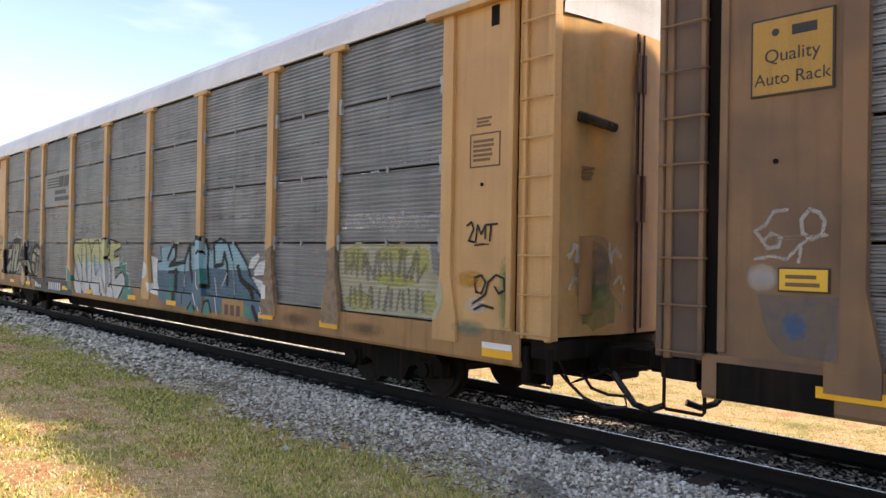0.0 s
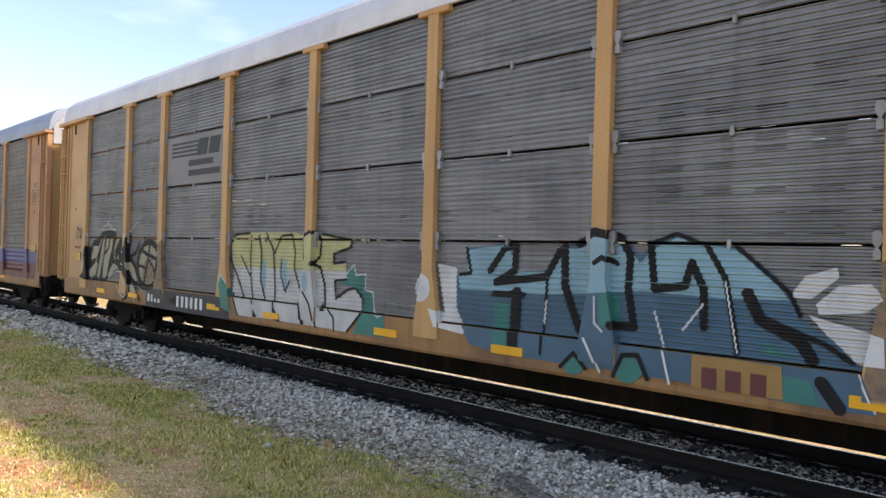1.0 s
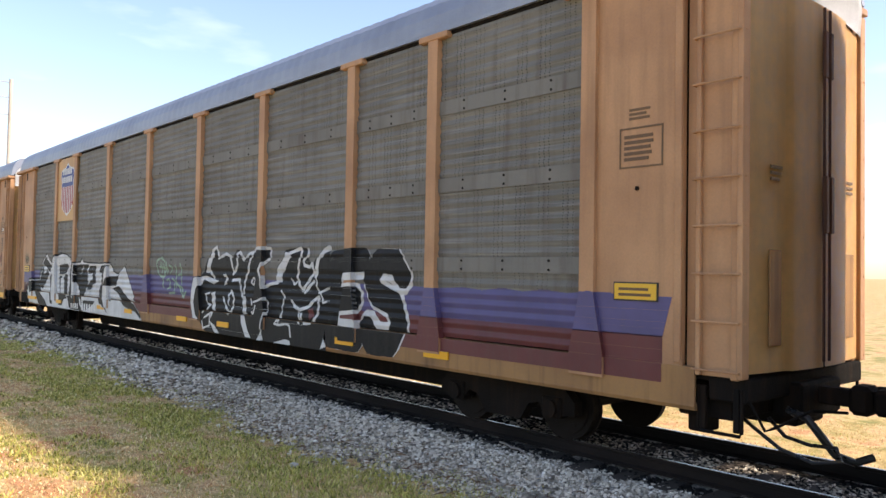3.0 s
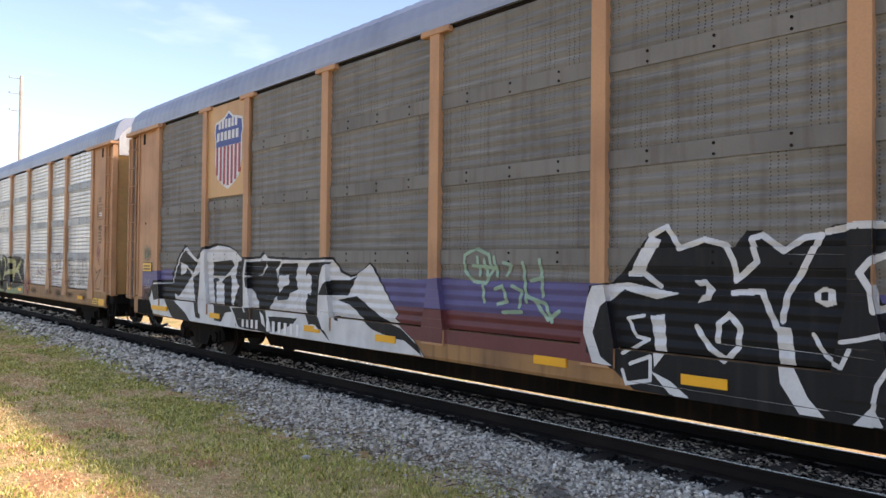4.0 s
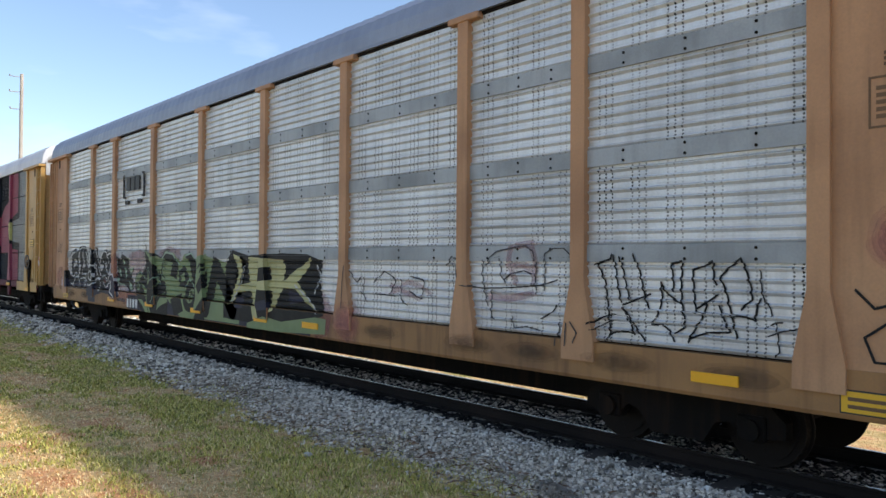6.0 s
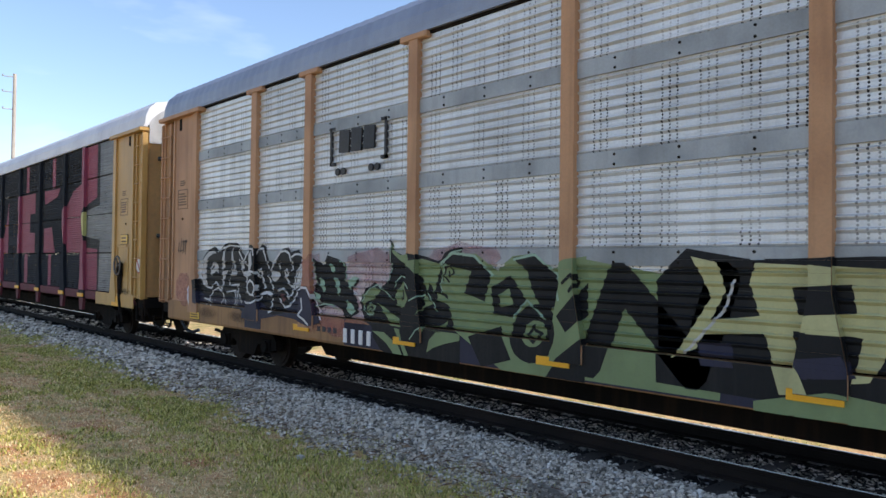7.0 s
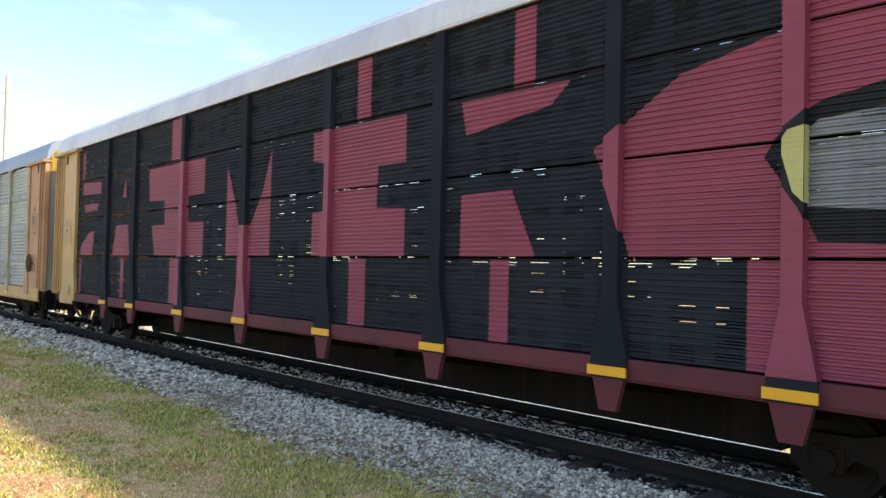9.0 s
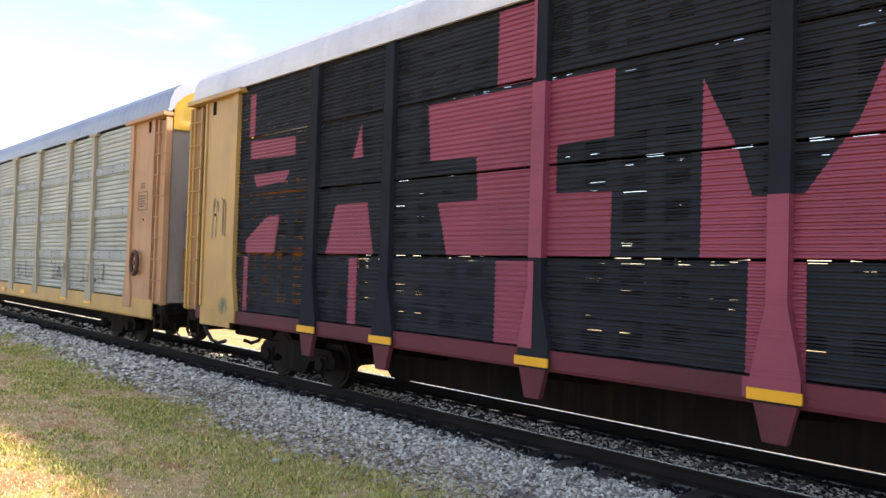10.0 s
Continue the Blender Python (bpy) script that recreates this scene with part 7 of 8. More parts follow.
    shapes += stroke([(-3.04, 2.31), (-2.95, 2.02), (-2.96, 1.53), (-2.78, 1.18)], 0.049)
    shapes += stroke([(-2.79, 2.35), (-2.56, 2.07), (-2.50, 1.72), (-2.45, 0.97), (-2.26, 0.88)], 0.044)
    shapes += stroke([(-2.53, 1.99), (-2.30, 2.31), (-1.97, 2.33), (-1.87, 2.04), (-1.89, 1.78), (-1.64, 1.31), (-1.56, 0.88)], 0.039)
    shapes += stroke([(-1.61, 2.27), (-1.34, 2.38), (-1.12, 2.27), (-1.14, 1.99), (-1.33, 1.86), (-1.13, 1.81), (-1.00, 1.54), (-0.97, 1.19)], 0.051)
    shapes += stroke([(-1.52, 2.16), (-1.49, 1.94)], 0.033)
    shapes += stroke([(-1.50, 1.40), (-1.32, 1.23), (-1.16, 0.86)], 0.036)
    shapes += stroke([(-0.83, 1.16), (-0.68, 1.05), (-0.66, 0.85)], 0.034)
    shapes += stroke([(-1.08, 2.34), (-0.32, 2.25), (-0.34, 2.14), (-0.78, 2.03), (-0.78, 1.88), (-0.47, 1.92)], 0.039)
    shapes += stroke([(-0.69, 1.34), (-0.74, 1.62), (-0.42, 1.65)], 0.030)
    shapes += stroke([(-0.69, 1.34), (-0.42, 1.49), (-0.20, 1.53), (-0.02, 1.38), (0.00, 1.16), (-0.33, 0.86)], 0.037)
    shapes += stroke([(-3.91, 1.24), (-3.67, 0.87)], 0.039)
    shapes += stroke([(-2.29, 1.92), (-2.31, 1.65), (-2.15, 1.37), (-2.03, 1.55)], 0.035)
    spray(car, st, shapes, "black", 5)
    shapes = []
    shapes.append([(-1.06, 1.26), (-0.91, 1.13), (-1.05, 1.12)])
    shapes.append([(-3.12, 1.01), (-2.97, 0.87), (-3.12, 0.87)])
    shapes.append([(-2.43, 1.09), (-2.21, 0.86), (-2.42, 0.87)])
    shapes.append([(-1.61, 1.24), (-1.49, 0.87), (-1.60, 0.88)])
    spray(car, st, shapes, "black", 6)


def blue_letters(car, st):
    shapes = []
    shapes.append([(1.59, 1.95), (1.95, 1.91), (2.04, 1.24), (1.76, 1.27)])
    shapes.append([(1.54, 1.63), (1.52, 1.53), (1.45, 1.46), (1.35, 1.42), (1.25, 1.44), (1.17, 1.51), (1.14, 1.61), (1.17, 1.70), (1.24, 1.78), (1.33, 1.81), (1.43, 1.79), (1.51, 1.72)])
    shapes.append([(6.21, 1.78), (6.34, 1.97), (6.61, 2.06), (6.63, 1.97), (6.41, 1.78)])
    shapes.append([(6.44, 1.73), (6.62, 1.90), (6.88, 1.93), (7.00, 1.80), (6.83, 1.68), (6.47, 1.64)])
    shapes.append([(6.38, 1.63), (7.01, 1.49), (7.02, 1.25), (6.75, 1.25)])
    shapes.append([(1.50, 1.35), (2.18, 1.23), (2.15, 1.06), (1.62, 1.11)])
    spray(car, st, shapes, "white", 1, label="sprayed white cloud")
    shapes = []
    shapes.append([(1.95, 1.82), (2.15, 1.87), (2.11, 2.16), (2.54, 2.19), (2.84, 2.26), (2.98, 1.90), (3.43, 1.92), (3.64, 2.18), (3.90, 2.23), (4.10, 2.37), (4.48, 2.31), (4.67, 2.12), (4.84, 2.24), (5.09, 2.35), (5.41, 2.24), (5.71, 2.23), (6.07, 1.98), (6.29, 1.72), (6.33, 1.59), (6.60, 1.42), (6.84, 1.20), (6.96, 0.84), (6.10, 0.85), (5.29, 0.88), (4.34, 0.89), (2.83, 0.88), (2.26, 0.95), (1.97, 1.38)])
    spray(car, st, shapes, "blue", 2, label="blue graffiti lettering with black edges")
    shapes = []
    shapes.append([(1.99, 1.79), (2.15, 1.87), (2.14, 2.14), (2.84, 2.22), (2.98, 1.90), (3.43, 1.90), (3.70, 2.18), (3.90, 2.18), (4.15, 2.31), (4.48, 2.27), (4.67, 2.04), (4.84, 2.20), (5.09, 2.31), (5.37, 2.24), (5.68, 2.21), (6.04, 1.96), (6.21, 1.75), (5.58, 1.73), (4.68, 1.75), (3.44, 1.64), (2.03, 1.63)])
    spray(car, st, shapes, "sky_blue", 3)
    shapes = []
    shapes.append([(2.62, 1.52), (2.87, 1.49), (2.89, 0.91), (2.68, 0.93)])
    shapes.append([(4.22, 1.70), (4.43, 1.72), (4.46, 1.38), (4.25, 1.36)])
    shapes.append([(4.04, 0.91), (4.02, 0.85), (3.97, 0.80), (3.90, 0.78), (3.83, 0.78), (3.77, 0.82), (3.75, 0.88), (3.77, 0.94), (3.82, 0.99), (3.89, 1.01), (3.96, 1.00), (4.01, 0.97)])
    shapes.append([(4.76, 0.94), (4.75, 0.88), (4.70, 0.83), (4.63, 0.79), (4.56, 0.78), (4.49, 0.80), (4.44, 0.84), (4.42, 0.90), (4.43, 0.96), (4.48, 1.02), (4.55, 1.05), (4.63, 1.06), (4.69, 1.04), (4.74, 1.00)])
    shapes.append([(6.00, 1.38), (6.24, 1.23), (6.02, 1.24)])
    shapes.append([(6.18, 1.08), (6.42, 1.06), (6.52, 0.85), (6.20, 0.85)])
    spray(car, st, shapes, "teal", 4)
    shapes = []
    shapes += stroke([(2.02, 1.82), (2.22, 1.85), (2.14, 2.16)], 0.048)
    shapes += stroke([(2.55, 1.89), (2.79, 2.17), (2.97, 2.22), (2.95, 1.90), (2.65, 1.75), (3.44, 1.85), (3.64, 2.16)], 0.093)
    shapes += stroke([(2.99, 1.63), (2.98, 0.96)], 0.161)
    shapes += stroke([(2.62, 1.61), (3.10, 1.62)], 0.074)
    shapes += stroke([(3.46, 1.88), (3.43, 1.31), (3.41, 0.96)], 0.039)
    shapes += stroke([(3.70, 2.18), (3.71, 1.76), (3.82, 1.51), (3.93, 1.27)], 0.110)
    shapes += stroke([(3.90, 2.23), (4.15, 2.37), (4.43, 2.31), (4.56, 2.12), (4.54, 1.76), (4.62, 1.37), (4.37, 1.37)], 0.092)
    shapes += stroke([(4.16, 2.03), (4.25, 2.09), (4.40, 2.03)], 0.057)
    shapes += stroke([(4.80, 2.24), (4.85, 1.78), (5.19, 1.83), (5.26, 2.06), (5.39, 1.81), (5.40, 1.44)], 0.085)
    shapes += stroke([(4.84, 2.26), (5.09, 2.35), (5.33, 2.26)], 0.042)
    shapes += stroke([(5.41, 2.24), (5.61, 1.92), (5.70, 1.47), (5.74, 1.23)], 0.062)
    shapes += stroke([(5.71, 2.23), (6.21, 1.82), (6.31, 1.62)], 0.042)
    shapes += stroke([(5.83, 1.79), (5.95, 1.56), (6.32, 1.39), (6.42, 1.24)], 0.118)
    shapes += stroke([(6.08, 1.54), (6.54, 1.38), (6.75, 1.25)], 0.047)
    shapes += stroke([(6.52, 1.06), (6.67, 0.86)], 0.116)
    shapes += stroke([(3.71, 0.85), (3.89, 1.02), (4.05, 0.87)], 0.050)
    shapes += stroke([(4.41, 0.84), (4.52, 1.07), (4.70, 1.09), (4.82, 0.86)], 0.051)
    spray(car, st, shapes, "black", 5)
    shapes = []
    shapes += stroke([(3.45, 1.57), (3.43, 1.31)], 0.026)
    shapes += stroke([(4.17, 1.66), (4.18, 1.38), (4.28, 1.30)], 0.028)
    shapes += stroke([(4.86, 1.55), (4.95, 1.29), (5.07, 0.85)], 0.027)
    shapes += stroke([(5.39, 1.66), (5.18, 1.39)], 0.025)
    shapes += stroke([(5.61, 1.89), (5.74, 1.23)], 0.018)
    shapes += stroke([(6.81, 1.19), (6.95, 0.87)], 0.019)
    shapes += stroke([(4.04, 1.20), (4.24, 0.86)], 0.033)
    spray(car, st, shapes, "white", 6)
    shapes = []
    shapes.append([(5.31, 1.18), (6.18, 1.16), (6.20, 0.86), (5.31, 0.85)])
    spray(car, st, shapes, "tan", 6)


def looks(**over):
    base = {"tan": TAN, "door": DOOR_TAN, "gable": WHITE, "roof": ROOF_WHITE, "rail": ROOF_WHITE, "sill": TAN_DULL, "panel": GREY, "panels": {}, "posts": {}, "style": FINE,
            "clips": False, "bands": None, "belly": 0.255, "strip": (0.0, 0.94), "caps": True, "recess": TAN_DULL, "sill_low": SILL_LOW, "front": 0.08, "rear": 0.2, "reflectors": (-10.5, -8.5, -4.6, -2.5, 0.6, 2.9, 7.0, 9.0)}
    base.update(over)
    return base


def end_markings(car, front=True, rear=True):
    """The framed data box, stencils and yellow notice on the flat end plates."""
    for s, on in ((1, front), (-1, rear)):
        if not on:
            continue
        u0 = 12.15 if s > 0 else -12.7
        part("data_frame", box(box(box(box(bmesh.new(), u0, u0 + 0.54, -PLATE_Y - 0.006, -PLATE_Y + 0.01, 3.64, 3.66), u0, u0 + 0.54, -PLATE_Y - 0.006, -PLATE_Y + 0.01, 3.22, 3.24),
             u0, u0 + 0.018, -PLATE_Y - 0.006, -PLATE_Y + 0.01, 3.24, 3.64), u0 + 0.522, u0 + 0.54, -PLATE_Y - 0.006, -PLATE_Y + 0.01, 3.24, 3.64), FADED_INK, car)
        stencil(car, u0 + 0.06, u0 + 0.46, 3.3, 3.6, 5, 1)
        stencil(car, u0 + 0.12, u0 + 0.4, 3.74, 3.88, 3, 1)


def height_notice(car):
    """The words on the bright panel above the front end doors."""
    words("height_notice", "EXCESS HEIGHT", 0.1, pose(13.692, -0.66, 5.42, 90, 0, 86), FADED_INK, car, "faded words on the panel above the doors")


def car_zero():
    car = autorack(0, looks(tan=TAN_DARK, sill=TAN_DARK, panel=GREY, clips=False, rear=0.14, recess=SOOT_SHADE), "sooty tan-ended railway car carrier with grey louvred sides")
    board = part("notice_board", box(bmesh.new(), -12.68, -11.93, -PLATE_Y - 0.02, -PLATE_Y, 3.6, 4.32, 0.004), INK, car, "worn yellow notice board with faded black writing")
    part("face", box(bmesh.new(), -12.66, -11.95, -PLATE_Y - 0.024, -PLATE_Y - 0.01, 3.62, 4.30), SIGN_DIRTY, board)
    part("mark", box(bmesh.new(), -12.3, -12.08, -PLATE_Y - 0.027, -PLATE_Y - 0.02, 4.13, 4.22), INK, board)
    part("mark", disc(bmesh.new(), -12.45, -PLATE_Y - 0.027, -PLATE_Y - 0.02, 4.18, 0.035, 10), INK, board)
    tagged(words("writing", "Quality", 0.17, pose(-12.3, -PLATE_Y - 0.026, 3.96, 90), INK, board), kind="stuff")
    tagged(words("writing", "Auto Rack", 0.16, pose(-12.3, -PLATE_Y - 0.026, 3.75, 90), INK, board), kind="stuff")
    plate_sign(car, -12.40, -11.95, 1.81, 2.03, SIGN_YELLOW, 2, "small yellow placard")
    part("end_sill_cover", box(bmesh.new(), -12.98, -11.9, -SILL_Y - 0.006, -SILL_Y + 0.01, SILL_LOW + 0.01, 1.1), UNDER, car, "sooty end of the side sill")
    part("end_reflector", box(bmesh.new(), -12.05, -11.2, -SILL_Y - 0.018, -SILL_Y, 0.9, 1.0), REFLECTOR, car, "yellow reflective strip")
    tag = stroke([(-12.33, 2.55), (-12.45, 2.54), (-12.52, 2.42), (-12.62, 2.36), (-12.55, 2.27), (-12.5, 2.2), (-12.4, 2.22), (-12.38, 2.3), (-12.47, 2.34), (-12.52, 2.28)], 0.035)
    tag += stroke([(-12.05, 2.52), (-12.13, 2.55), (-12.2, 2.46), (-12.19, 2.34), (-12.1, 2.28), (-12.02, 2.33), (-12.0, 2.44), (-12.05, 2.52)], 0.035)
    tag += stroke([(-12.62, 2.1), (-12.45, 2.13), (-12.33, 2.1), (-12.22, 2.22), (-12.12, 2.3), (-11.98, 2.32)], 0.03) + stroke([(-12.2, 2.2), (-12.22, 2.08)], 0.03)
    spray(car, FINE, tag, "mist_white", 3, label="white sprayed tag")
    mist(car, FINE, -12.55, 1.93, 0.15, 0.13, "mist_white", 6, 3)
    spray(car, FINE, [[(-12.6, 1.78), (-11.86, 1.78), (-11.86, 1.22), (-12.35, 1.24), (-12.5, 1.4)]], "mist_grey", 1, label="patch painted over in grey")
    mist(car, FINE, -12.25, 1.5, 0.13, 0.13, "mist_blue", 8, 3, "blue sprayed blot")
    return car


def car_one():
    st = FINE
    car = autorack(1, looks(panel=GREY, clips=True, rear=0.26), "tan-framed car carrier with dark grey louvred sides and colourful graffiti")
    black_sill = [[(-7.8, SILL_LOW), (-7.8, 1.15), (-4.0, 1.15), (-4.0, SILL_LOW)]]
    spray(car, st, black_sill, "charcoal", 0, "painted_sill", "blackened stretch of sill")
    number_bars(car, -7.66, -6.95, 0.86, 1.02, 4)
    number_bars(car, -6.2, -4.95, 0.84, 1.06, 6)
    # brush-shaped emblem on a smooth grey plate
    part("emblem_plate", box(bmesh.new(), -6.92, -4.42, -1.468, -1.44, 3.36, 4.36), surface("plate_grey", (0.21, 0.21, 0.21), (0.17, 0.17, 0.17), 0.55), car, "smooth grey plate with a faded black emblem")
    emblem = bmesh.new()
    for k in range(4):
        box(emblem, -6.7, -5.5, -1.473, -1.46, 3.93 + 0.085 * k, 3.975 + 0.085 * k)
    for u in (-5.55, -5.05):
        prism(emblem, [(u, 3.92), (u + 0.42, 3.92), (u + 0.5, 4.25), (u + 0.08, 4.25)], "y", -1.473, -1.46)
    for z, end in ((3.72, -4.85), (3.52, -4.55)):
        box(emblem, -5.9, end, -1.473, -1.46, z, z + 0.12)
    part("emblem", emblem, INK, car)
    for k, c in enumerate((-7.1, 4.2, 7.08, 9.05)):
        spray(car, st, [[(c - 0.24, 0.97), (c + 0.24, 0.97), (c + 0.22, 1.5), (c + 0.11, 1.9), (c + 0.1, 2.2), (c - 0.1, 2.12), (c - 0.12, 1.8)]], "mist_grey", 0.2, label="grey paint over the foot of a post")
        mist(car, st, c + 0.9, 0.95, 0.5, 0.12, "mist_brown", 200 + k, 0.2)
    star_letters(car, st)
    bubble_letters(car, st)
    blue_letters(car, st)
    spray(car, st, [[(5.42 + 0.24 * k, 0.86), (5.42 + 0.24 * k, 1.06), (5.57 + 0.24 * k, 1.06), (5.57 + 0.24 * k, 0.86)] for k in range(3)], "maroon", 8)
    front_tags(car, st)
    mist(car, st, 12.8, 1.6, 0.11, 0.5, "mist_green", 9, 2, "green sprayed haze")
    mist(car, st, 12.2, 1.78, 0.28, 0.12, "mist_orange", 19, 2)
    mist(car, st, 12.2, 1.15, 0.3, 0.12, "mist_teal", 29, 2)
    for k, f in enumerate((1.0, 0.8, 0.6)):
        door_spray(car, 0.08, [blob(-0.78, 1.92, 0.34 * f, 0.46 * f, 70 + k, 22, 0.08)], "soft_grey", 0.4 + 0.2 * k, "grey paint rolled over graffiti" if k == 0 else "")
    door_spray(car, 0.08, [blob(-0.72, 1.5, 0.3, 0.3, 4)], "mist_green", 2)
    door_spray(car, 0.08, stroke([(-1.2, 2.1), (-1.12, 2.22), (-1.04, 2.2), (-1.08, 2.05)], 0.07) + stroke([(-1.18, 1.72), (-1.1, 1.86), (-1.03, 1.8)], 0.05)
               + stroke([(-0.58, 2.25), (-0.52, 2.05), (-0.45, 2.22), (-0.36, 2.1)], 0.06) + stroke([(-0.5, 1.75), (-0.36, 1.85), (-0.28, 1.7), (-0.42, 1.58), (-0.3, 1.45)], 0.045), "mist_white", 3, "white sprayed scrawl")
    scribble(car, st, (-12.45, -11.95, 2.2, 2.55), "black", 46, 0.025, 4)
    part("door_slot", tube(bmesh.new(), [(13.61, -1.1, 3.78), (13.645, -1.0, 3.77), (13.68, -0.7, 3.73), (13.71, -0.5, 3.7)], 0.06, 8), RUBBER, car, "black rubber buffer bar")
    end_markings(car, True, False)
    stencil(car, -12.55, -12.1, 1.96, 2.06, 1, 6)
    plate_sign(car, -12.35, -12.05, 1.64, 1.86, SIGN_YELLOW, 3, "small yellow placard")
    part("end_reflector", box(bmesh.new(), 12.45, 12.97, -SILL_Y - 0.012, -SILL_Y + 0.01, 0.82, 0.92), REFLECTOR, car, "yellow reflective strip")
    part("end_reflector", box(bmesh.new(), 12.45, 12.95, -SILL_Y - 0.012, -SILL_Y + 0.01, 0.924, 1.0), WHITE, car, "white reflective strip")
    return car


def car_two():
    st = WAVE
    car = autorack(2, looks(tan=TAN_RUST, recess=SOOT_SHADE, panel=OLIVE, roof=ROOF_LILAC, rail=ROOF_LILAC, style=WAVE, bands=OLIVE_BAND, belly=0.258, rear=0.26, reflectors=(-8.45, -4.6, -2.5, 0.75, 2.75, 7.0, 9.2)), "rust-streaked car carrier with olive-grey sides and purple and red stripes")
    rng = random.Random(2)
    wavy = [(-12.74 + 0.35 * k, 1.86 + rng.uniform(-0.03, 0.03)) for k in range(74)]
    spray(car, st, [[(-12.74, 1.44), (12.7, 1.44)] + [p for p in reversed(wavy)]], "violet", 0, "painted_stripe", "faded purple sprayed stripe")
    spray(car, st, [[(-12.74, 0.98), (12.7, 0.98), (12.7, 1.45), (-12.74, 1.45)]], "maroon", 0, "painted_stripe", "dark red sprayed stripe")
    # shield-shaped emblem on a tan plate
    part("emblem_plate", box(bmesh.new(), -8.95, -7.0, -1.482, -1.44, 3.42, 5.34), TAN, car, "tan plate behind a shield emblem")

    def shield(scale, y, z_top=9.0, z_low=-9.0):
        shape = [(-0.62, 0.62), (-0.42, 0.66), (-0.2, 0.70), (0.0, 0.82), (0.2, 0.70), (0.42, 0.66), (0.62, 0.62), (0.66, 0.4), (0.60, 0.25), (0.62, -0.2), (0.5, -0.55), (0.25, -0.7), (0.0, -0.8), (-0.25, -0.7), (-0.5, -0.55), (-0.62, -0.2), (-0.60, 0.25), (-0.66, 0.4)]
        pts = [(-7.96 + u * scale, 4.36 + min(max(v * scale, z_low), z_top)) for u, v in shape]
        return prism(bmesh.new(), pts, "y", y, y + 0.012)
    sh = part("shield", shield(1.0, -1.490), SPRAY["white"], car, "shield emblem with blue head and red and white stripes")
    part("shield_head", shield(0.93, -1.494, 9.0, 0.10), SPRAY["shield_blue"], sh)
    for k in range(7):
        u = -7.96 - 0.51 + k * 0.17
        part("shield_stripe", box(bmesh.new(), u - 0.045, u + 0.045, -1.494, -1.48, 4.36 - 0.72 + 0.9 * abs(u + 7.96) ** 2, 4.455), SPRAY["shield_red"], sh)
    for z, w in ((4.83, 0.45), (4.58, 0.52)):
        for k in range(6):
            u = -7.96 - w + k * w / 3
            part("shield_bar", box(bmesh.new(), u, u + w * 0.22, -1.499, -1.493, z, z + 0.18), SPRAY["white"], sh)
    mist(car, st, -12.35, 1.2, 0.4, 0.22, "mist_black", 64, 0.5, "soot over the lower end")
    tiger_letters(car, st)
    heavy_letters(car, st)
    spray(car, st, letters("ES", 6.42, 8.4, 0.80, 2.40, 0.50, 0.1, 61, 0.02, 0.06), "white", 2)
    spray(car, st, letters("ES", 6.42, 8.4, 0.80, 2.40, 0.38, 0.1, 61, 0.02, 0.06), "black", 3)
    number_bars(car, -7.2, -6.45, 0.80, 0.96, 4)
    number_bars(car, -6.2, -4.9, 0.78, 0.98, 6)
    shapes = []
    shapes += stroke([(-0.59, 2.27), (-0.78, 2.20), (-0.80, 1.99), (-0.63, 1.85), (-0.40, 1.83), (-0.27, 2.00), (-0.32, 2.20), (-0.55, 2.28)], 0.048)
    shapes += stroke([(-0.54, 2.17), (-0.50, 1.93)], 0.048)
    shapes += stroke([(-0.41, 2.13), (-0.36, 1.93)], 0.048)
    shapes += stroke([(-0.23, 2.17), (-0.18, 1.93)], 0.048)
    shapes += stroke([(-0.64, 2.06), (-0.23, 2.03)], 0.048)
    shapes += stroke([(-0.06, 2.10), (0.07, 2.07), (-0.01, 1.94)], 0.048)
    shapes += stroke([(0.27, 2.10), (0.32, 1.62)], 0.048)
    shapes += stroke([(0.55, 2.14), (0.59, 1.70)], 0.048)
    shapes += stroke([(0.39, 1.88), (0.59, 1.92)], 0.048)
    shapes += stroke([(-0.45, 1.79), (-0.43, 1.59)], 0.048)
    shapes += stroke([(-0.23, 1.76), (-0.10, 1.80), (-0.01, 1.61), (-0.18, 1.57)], 0.048)
    shapes += stroke([(-0.09, 1.47), (0.24, 1.49)], 0.048)
    shapes += stroke([(0.07, 1.81), (0.24, 1.75), (0.20, 1.55)], 0.048)
    shapes += stroke([(0.32, 1.69), (0.63, 1.61), (0.74, 1.40)], 0.048)
    shapes += stroke([(0.47, 1.63), (0.67, 1.42), (0.85, 1.53)], 0.048)
    spray(car, st, shapes, "mint", 4, label="pale green sprayed tag")
    end_markings(car, True, False)
    plate_sign(car, -12.68, -12.09, 1.8, 2.03, SIGN_YELLOW, 2, "small yellow placard")
    part("end_sill_cover", box(bmesh.new(), -12.98, -11.95, -SILL_Y - 0.006, -SILL_Y + 0.01, SILL_LOW + 0.01, 1.1), UNDER, car, "sooty end of the side sill")
    plate_sign(car, 12.1, 12.65, 1.8, 2.0, SIGN_YELLOW, 2, "small yellow placard")
    scribble(car, st, (-12.55, -12.2, 1.35, 1.65), "mist_white", 63, 0.02, 4)
    mist(car, st, -12.4, 2.25, 0.3, 0.22, "mist_teal", 5, 2, "faint green sprayed haze")
    part("end_reflector", box(bmesh.new(), -11.93, -11.0, -SILL_Y - 0.05, -SILL_Y, 0.9, 1.0), REFLECTOR, car, "yellow reflective strip")
    height_notice(car)
    return car


